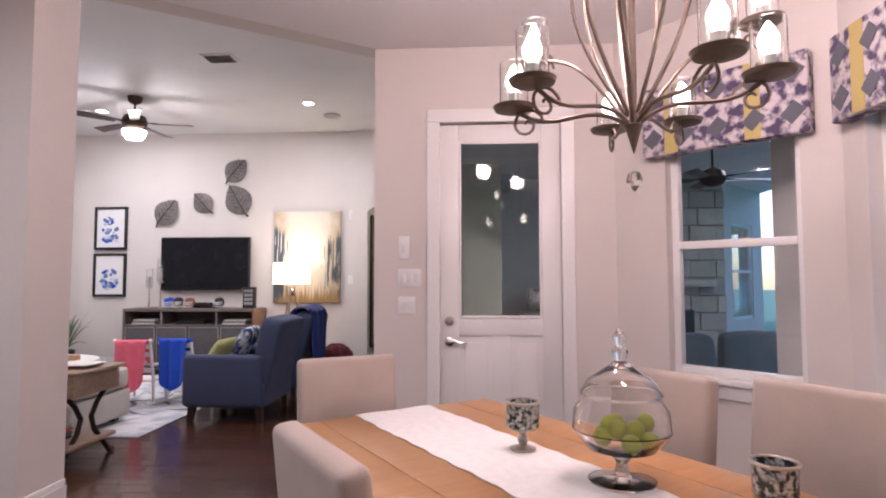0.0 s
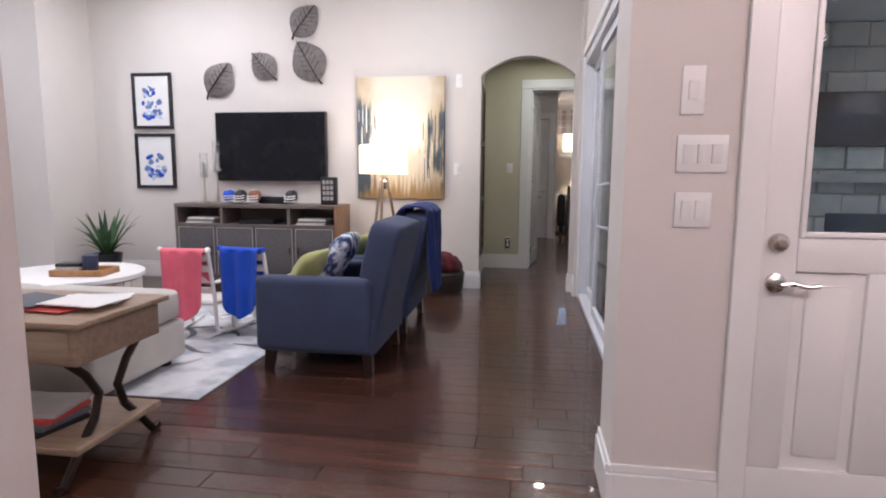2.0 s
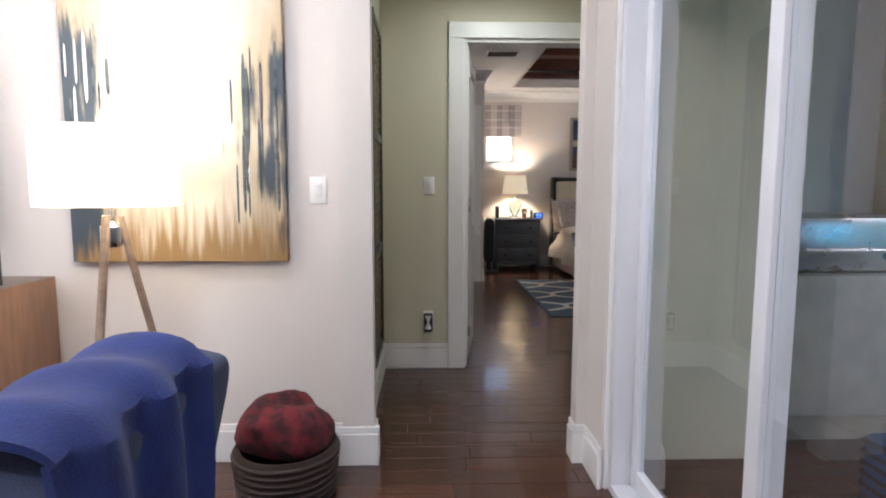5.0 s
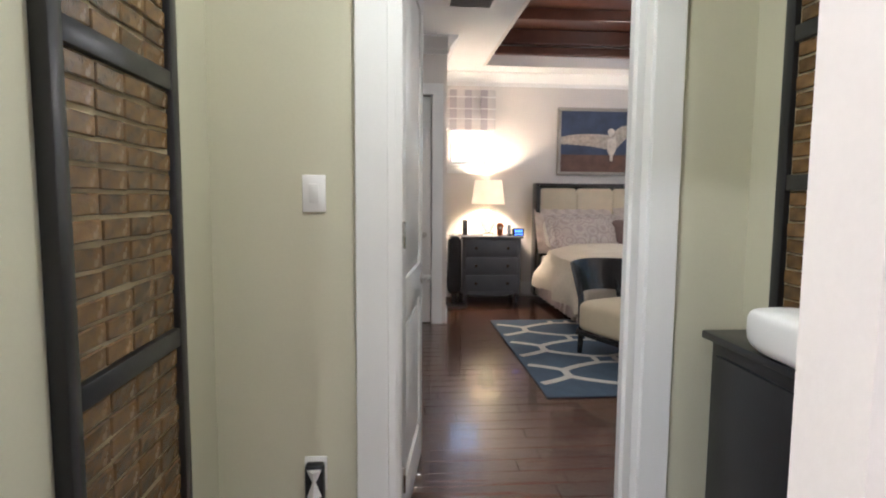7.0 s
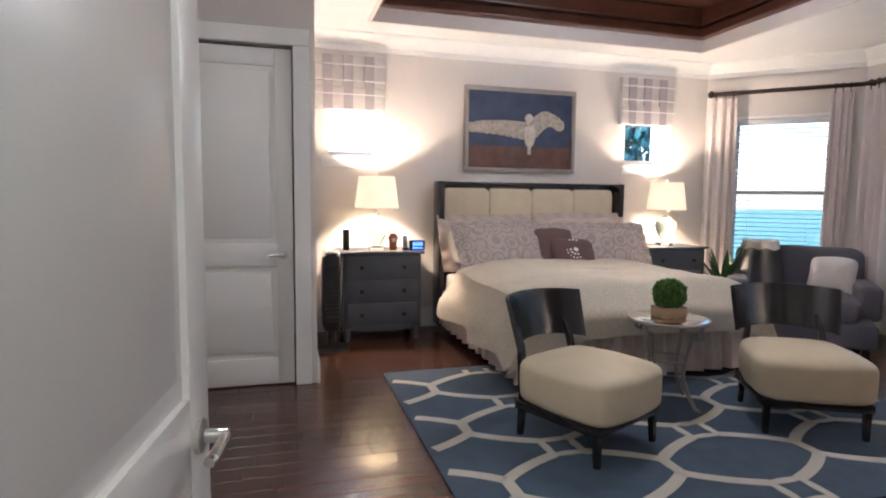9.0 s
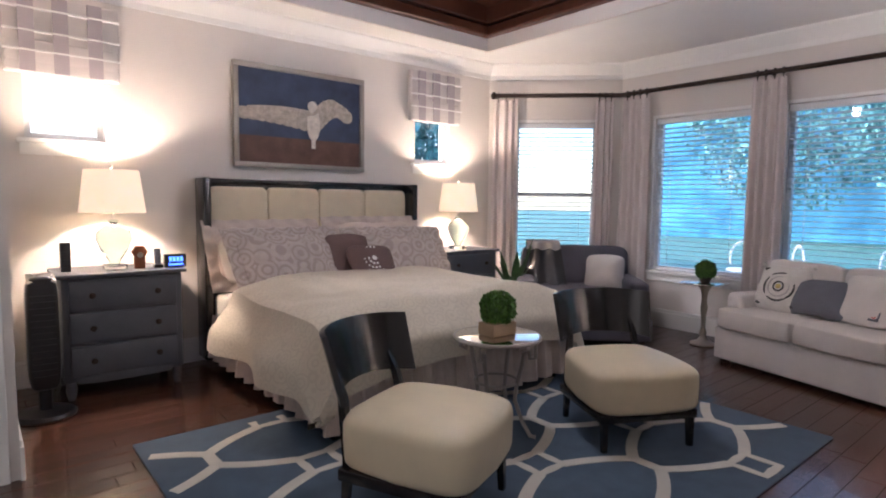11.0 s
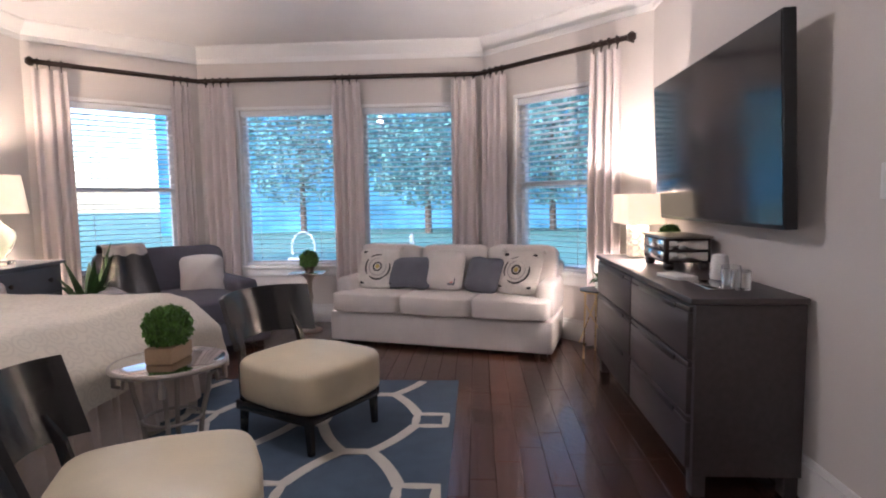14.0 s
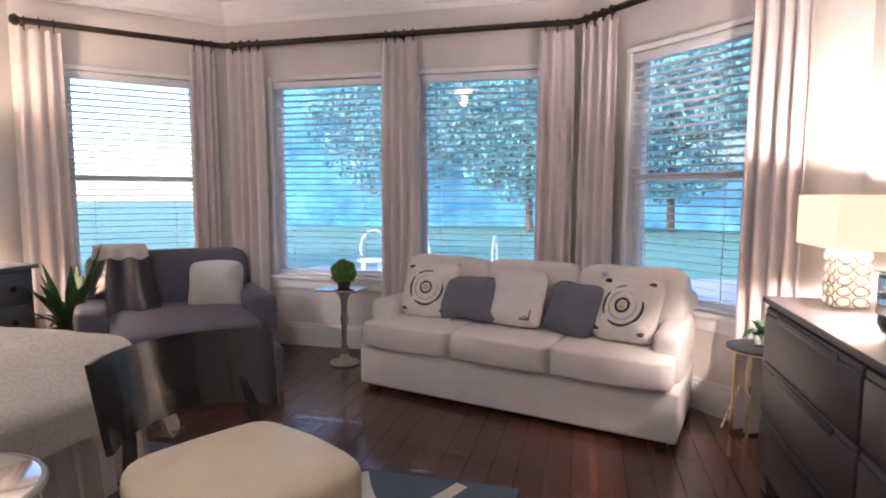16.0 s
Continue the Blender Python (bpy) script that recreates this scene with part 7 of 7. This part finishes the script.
def mosaic_screen(m, w, z0, z1, label):
    o = thing("mosaic_screen", label, "wall screen", m, "mosaic screens")
    part("backing", box(0.03, w - 0.03, 0.0, 0.012, z0, z1), M["grout"], o)
    part("stile", box(0, 0.045, -0.02, 0.014, z0, z1, 0.004), M["black"], o)
    part("stile", box(w - 0.045, w, -0.02, 0.014, z0, z1, 0.004), M["black"], o)
    zs = [z0, z0 + (z1 - z0) * 0.33, z0 + (z1 - z0) * 0.67, z1]
    for z in zs:
        part("cross_rail", box(0.045, w - 0.045, -0.018, 0.014, z - 0.025, z + 0.025, 0.004), M["black"], o)
    tw = (w - 0.10) / 4
    base = None
    for za, zb in zip(zs, zs[1:]):
        n = round((zb - za - 0.05) / 0.052)
        for k in range(n):
            z = za + 0.025 + (zb - za - 0.05) * k / n
            for i in range(4):
                mm = Matrix.Translation((0.05 + tw * i, -0.006 - 0.002 * ((k * 7 + i * 3) % 3), z)) @ pose(0, 0, 0, 0, ((k + i * 2) % 5 - 2) * 0.7, 0)
                if base is None:
                    base = part("tile", box(0.003, tw - 0.003, 0, 0.008, 0.003, 0.046, 0.003, seg=1), M["brick"], o, smooth=False)
                    base.matrix_basis = mm
                else:
                    again(base, mm)


mosaic_screen(pose(-1.565, 9.82, 0, 0, 0, 90), 0.58, 0.30, 2.3, "copper mosaic tile screen in a dark wood frame")
mosaic_screen(pose(0.285, 10.55, 0, 0, 0, -90), 0.58, 0.95, 2.3, "copper mosaic tile screen in a dark frame over the cabinet")
o = thing("hall_cabinet", "slim black cabinet against the green hall wall", "cabinet", pose(0.18, 10.18, 0))
part("body", box(-0.06, 0.10, -0.42, 0.44, 0, 0.86, 0.006), M["black"], o)
part("top", box(-0.085, 0.105, -0.45, 0.47, 0.862, 0.89, 0.008), M["black"], o)
part("door", box(-0.075, -0.055, -0.38, 0.40, 0.08, 0.82, 0.006), M["black"], o)
o = thing("ceramic_dish", "long white ceramic dish on the black cabinet", "dish", pose(0.17, 10.15, 0.89))
part("dish", moved(cushion(0.18, 0.56, 0.14, 0.45, 16, crease=0.003), pose(0, 0, 0.068)), M["white"], o)

# ---- breakfast nook ----
TA = pose(-0.285, 3.53, 0, 0, 0, math.degrees(math.atan2(-0.817, 0.576)))
dt = thing("dining_table", "honey oak dining table with planked top", "dining table", TA)
for k in range(6):
    w = 0.955 / 6
    part("board", box(0.0, 1.85, -0.4775 + w * k + 0.001, -0.4775 + w * (k + 1) - 0.001, 0.715, 0.757 + 0.0006 * (k % 2), 0.003), M["oak"], dt)
part("apron", box(0.12, 1.73, -0.38, 0.38, 0.62, 0.713, 0.005), M["oak"], dt)
for x in (0.17, 1.68):
    for y in (-0.34, 0.34):
        part("leg", box(x - 0.045, x + 0.045, y - 0.045, y + 0.045, 0, 0.62, 0.008), M["darkwood"], dt)
tr = thing("table_runner", "white lace runner along the dining table", "table runner", TA)
part("cloth", sheet(lambda u, v: (0.0 + u * 1.85, (v - 0.5) * 0.34 + 0.004 * math.sin(u * 90), 0.7625 + 0.0015 * math.sin(u * 31 + v * 9)), 90, 10, 0.003), M["runner"], tr)


def parsons_chair(m):
    c = thing("dining_chair", "beige linen upholstered dining chair with a high back", "chair", m, "dining chairs")
    part("seat", cushion(0.43, 0.46, 0.13, 0.2, 14, crease=0.003, centre=(0, -0.02, 0.43)), M["chairlinen"], c)
    part("backrest", moved(box(-0.21, 0.21, -0.035, 0.035, 0, 0.56, 0.022, seg=3), pose(0, 0.21, 0.42, -6)), M["chairlinen"], c)
    part("seat_frame", box(-0.20, 0.20, -0.23, 0.2, 0.33, 0.38, 0.006), M["chairlinen"], c)
    for x in (-0.19, 0.19):
        part("front_leg", tube([(x, -0.2, 0.35), (x, -0.2, 0)], [0.024, 0.016], 4), M["darkwood"], c)
        part("back_leg", tube([(x, 0.19, 0.35), (x, 0.23, 0)], [0.024, 0.016], 4), M["darkwood"], c)
    return c


AX = math.degrees(math.atan2(-0.817, 0.576))
# along each side of the table and one at its end
first = parsons_chair(TA @ pose(1.03, -0.43, 0, 0, 0, 180))
copy_thing(first, TA @ pose(1.58, -0.43, 0, 0, 0, 180))
copy_thing(first, TA @ pose(0.81, 0.40, 0, 0, 0, 0))
copy_thing(first, TA @ pose(1.28, 0.55, 0, 0, 0, 0))
copy_thing(first, pose(-0.36, 3.33, 0, 0, 0, 29))

o = thing("apothecary_jar", "footed clear glass jar with a lid holding green fruit", "jar", pose(0.45, 2.71, 0.764))
part("foot", lathe([(0.085, 0), (0.088, 0.006), (0.02, 0.02), (0.014, 0.05), (0.03, 0.07)], 32), M["clear"], o)
part("bowl", lathe([(0.03, 0.071), (0.09, 0.09), (0.13, 0.14), (0.125, 0.19), (0.10, 0.225), (0.096, 0.225), (0.12, 0.188), (0.125, 0.142), (0.087, 0.096), (0.01, 0.078)], 40), M["clear"], o)
part("lid", hoop([(0.105, 0.227), (0.11, 0.235), (0.085, 0.27), (0.04, 0.30), (0.015, 0.32), (0.022, 0.345), (0.012, 0.36), (0.018, 0.385), (0.003, 0.41), (0.001, 0.41), (0.001, 0.305), (0.038, 0.296), (0.081, 0.267), (0.104, 0.236)], 36), M["clear"], o)
g = random.Random(2)
for k in range(11):
    a = k * 2.4
    r = 0.03 + 0.045 * (k % 3) / 2
    solid("green_pear", cushion(0.050, 0.046, 0.048, 0.95, 9, seed=k, crease=0.003), M["pear"], "small green fruit in the glass jar", "fruit", pose(0.45 + r * math.cos(a), 2.71 + r * math.sin(a), 0.764 + 0.118 + 0.03 * (k // 6)), "fruit in the jar")
for x, y, h in ((0.21, 2.99, 0.065), (0.80, 2.62, 0.0)):
    o = thing("mosaic_candle_cup", "dark mosaic glass candle cup with a silver rim", "candle holder", pose(x, y, 0.764), "mosaic candle cups")
    if h:
        part("stem", lathe([(0.04, 0), (0.042, 0.006), (0.012, 0.016), (0.018, 0.035), (0.01, 0.05), (0.03, 0.065)], 24), M["silver"], o)
    part("cup", lathe([(0.04, h), (0.052, h + 0.01), (0.052, h + 0.085), (0.048, h + 0.085), (0.044, h + 0.02), (0.001, h + 0.018)], 28), M["pebble"], o)
    part("rim", tube([(0.053 * math.cos(a), 0.053 * math.sin(a), h + 0.085) for a in [k * math.pi / 14 for k in range(29)]], 0.005), M["silver"], o)

# chandelier
ch = thing("chandelier", "scrolled wrought-iron chandelier with lit glass cylinders", "chandelier", pose(0.54, 2.86, 1.68))
part("stem", lathe([(0.002, 0.0), (0.022, 0.07), (0.03, 0.085), (0.012, 0.10), (0.012, 0.75), (0.03, 0.78), (0.012, 0.82), (0.012, 1.27)], 16), M["chandelier"], ch)
part("canopy", lathe([(0.02, 1.52), (0.07, 1.55), (0.075, 1.57)], 20), M["chandelier"], ch)
part("chain", tube([(0, 0, 1.25), (0, 0, 1.54)], 0.008), M["chandelier"], ch)
part("crystal_drop", lathe([(0.002, -0.115), (0.026, -0.085), (0.018, -0.06), (0.002, -0.05)], 8), M["clear"], ch, "faceted crystal drop")
for k in range(9):
    a = radians(40 * k + 8)
    low = k % 3 != 0
    R, z0 = (0.34, 0.15) if low else (0.40, 0.34)
    ca, sa = math.cos(a), math.sin(a)
    pts = []
    for i in range(15):
        u = i / 14
        r = 0.02 + R * u
        z = 0.09 + 0.10 * math.sin(u * 2.6) * (1 if low else 2.2) - (0.14 if low else 0.05) * math.sin(u * math.pi) * u + (z0 - 0.13) * u * u
        pts.append((r * ca, r * sa, z))
    zc = pts[-1][2]
    part("arm", tube(pts, 0.0065, 6), M["chandelier"], ch)
    part("scroll", tube([((R - 0.02 - 0.055 * (1 - t / 20) * math.cos(t * 0.5)) * ca, (R - 0.02 - 0.055 * (1 - t / 20) * math.cos(t * 0.5)) * sa, zc - 0.05 + 0.055 * (1 - t / 20) * math.sin(t * 0.5)) for t in range(19)], 0.005, 5), M["chandelier"], ch)
    part("drip_pan", lathe([(0.012, -0.012), (0.062, 0.0), (0.068, 0.012), (0.055, 0.014)], 20, at=(R * ca + 0.02 * ca, R * sa + 0.02 * sa, zc)), M["chandelier"], ch)
    at = Matrix.Translation((R * ca + 0.02 * ca, R * sa + 0.02 * sa, zc))
    part("glass_cylinder", moved(hoop([(0.046, 0.015), (0.046, 0.150), (0.043, 0.150), (0.043, 0.015)], 24), at), M["clear"], ch, "clear glass cylinder")
    part("candle_sleeve", moved(lathe([(0.018, 0.014), (0.018, 0.055), (0.012, 0.057)], 14), at), M["paper"], ch)
    part("candle_bulb", moved(lathe([(0.010, 0.058), (0.027, 0.085), (0.026, 0.105), (0.012, 0.135), (0.003, 0.148)], 16), at), M["bulb"], ch, "lit candle bulb")
    part("upper_scroll", tube([((0.02 + 0.16 * math.sin(t * 0.16)) * ca, (0.02 + 0.16 * math.sin(t * 0.16)) * sa, 0.12 + 0.042 * t) for t in range(16)], 0.006, 5), M["chandelier"], ch)
for k in range(3):
    a = radians(120 * k + 30)
    lamp("chandelier_lamp", "POINT", (0.54 + 0.46 * math.cos(a), 2.86 + 0.46 * math.sin(a), 2.46), 41, (1, 0.76, 0.68), 0.08)

# ---- floor boards and patio tiles, last ----


def boards():
    rng = random.Random(11)
    W = 0.127
    zones = ((-9.0, 1.95, -2.0, 9.47), (-1.7, 0.42, 9.47, 10.80), (-1.75, 5.28, 10.80, 16.33))
    vs, fs = [], []
    floor = tagged(new("floor"), "dark walnut plank floor with a satin sheen", "floor", kind="structure")
    shared = {}
    singles = 0
    for x0, x1, y0, y1 in zones:
        y = y0
        while y < y1 - 0.01:
            yb = min(y + W, y1)
            x = x0 - rng.random() * 0.8
            while x < x1:
                ln = rng.choice((0.6, 0.8, 1.0, 1.2))
                a, b = max(x, x0), min(x + ln, x1)
                x += ln
                if b - a < 0.03:
                    continue
                z = -rng.random() * 0.0012
                g = 0.0012
                whole = abs(b - a - ln) < 1e-6 and abs(yb - y - W) < 1e-6
                near = (-2.2 < a < 0.2 and 4.6 < y < 9.3 and b < SX - 0.02) or (-1.6 < a and b < 3.8 and 10.9 < y < 13.0)
                if whole and near and singles < 300:
                    if ln not in shared:
                        me = bpy.data.meshes.new("plank")
                        me.from_pydata(*plank(0, ln - 2 * g, 0, W - 2 * g, 0))
                        me.materials.append(M["plank"])
                        shared[ln] = me
                    o = new("plank", shared[ln])
                    o.parent = floor
                    o.location = (a + g, y + g, z)
                    singles += 1
                else:
                    v, _, f = plank(a + g, b - g, y + g, yb - g, z)
                    i = len(vs)
                    vs += v
                    fs += [tuple(i + k for k in q) for q in f]
            y = yb
    me = bpy.data.meshes.new("planks")
    me.from_pydata(vs, [], fs)
    me.materials.append(M["plank"])
    o = new("planks", me)
    o.parent = floor
    tagged(o, "dark walnut floor planks", kind="stuff")


def plank(x0, x1, y0, y1, z):
    """A board with eased edges."""
    e = 0.0015
    v = [(x0, y0, z - 0.011), (x1, y0, z - 0.011), (x1, y1, z - 0.011), (x0, y1, z - 0.011),
         (x0, y0, z - e), (x1, y0, z - e), (x1, y1, z - e), (x0, y1, z - e),
         (x0 + e, y0 + e, z), (x1 - e, y0 + e, z), (x1 - e, y1 - e, z), (x0 + e, y1 - e, z)]
    f = [(8, 9, 10, 11)]
    for k in range(4):
        j = (k + 1) % 4
        f += [(k, j, 4 + j, 4 + k), (4 + k, 4 + j, 8 + j, 8 + k)]
    return v, [], f


boards()
pf = tagged(new("floor_patio"), "tan square patio tiles", "floor", kind="structure")
tile = None
for i in range(12):
    for j in range(12):
        m = Matrix.Translation((-0.28 + 0.46 * i, 5.24 + 0.457 * j, -0.02 + 0.0008 * ((i * 5 + j * 3) % 3)))
        if tile is None:
            me = bpy.data.meshes.new("tile")
            me.from_pydata(*plank(0, 0.452, 0, 0.449, 0.011))
            me.materials.append(M["patiotile"])
            tile = new("tile", me)
            tile.parent = pf
            tile.matrix_basis = m
        else:
            again(tile, m, pf)
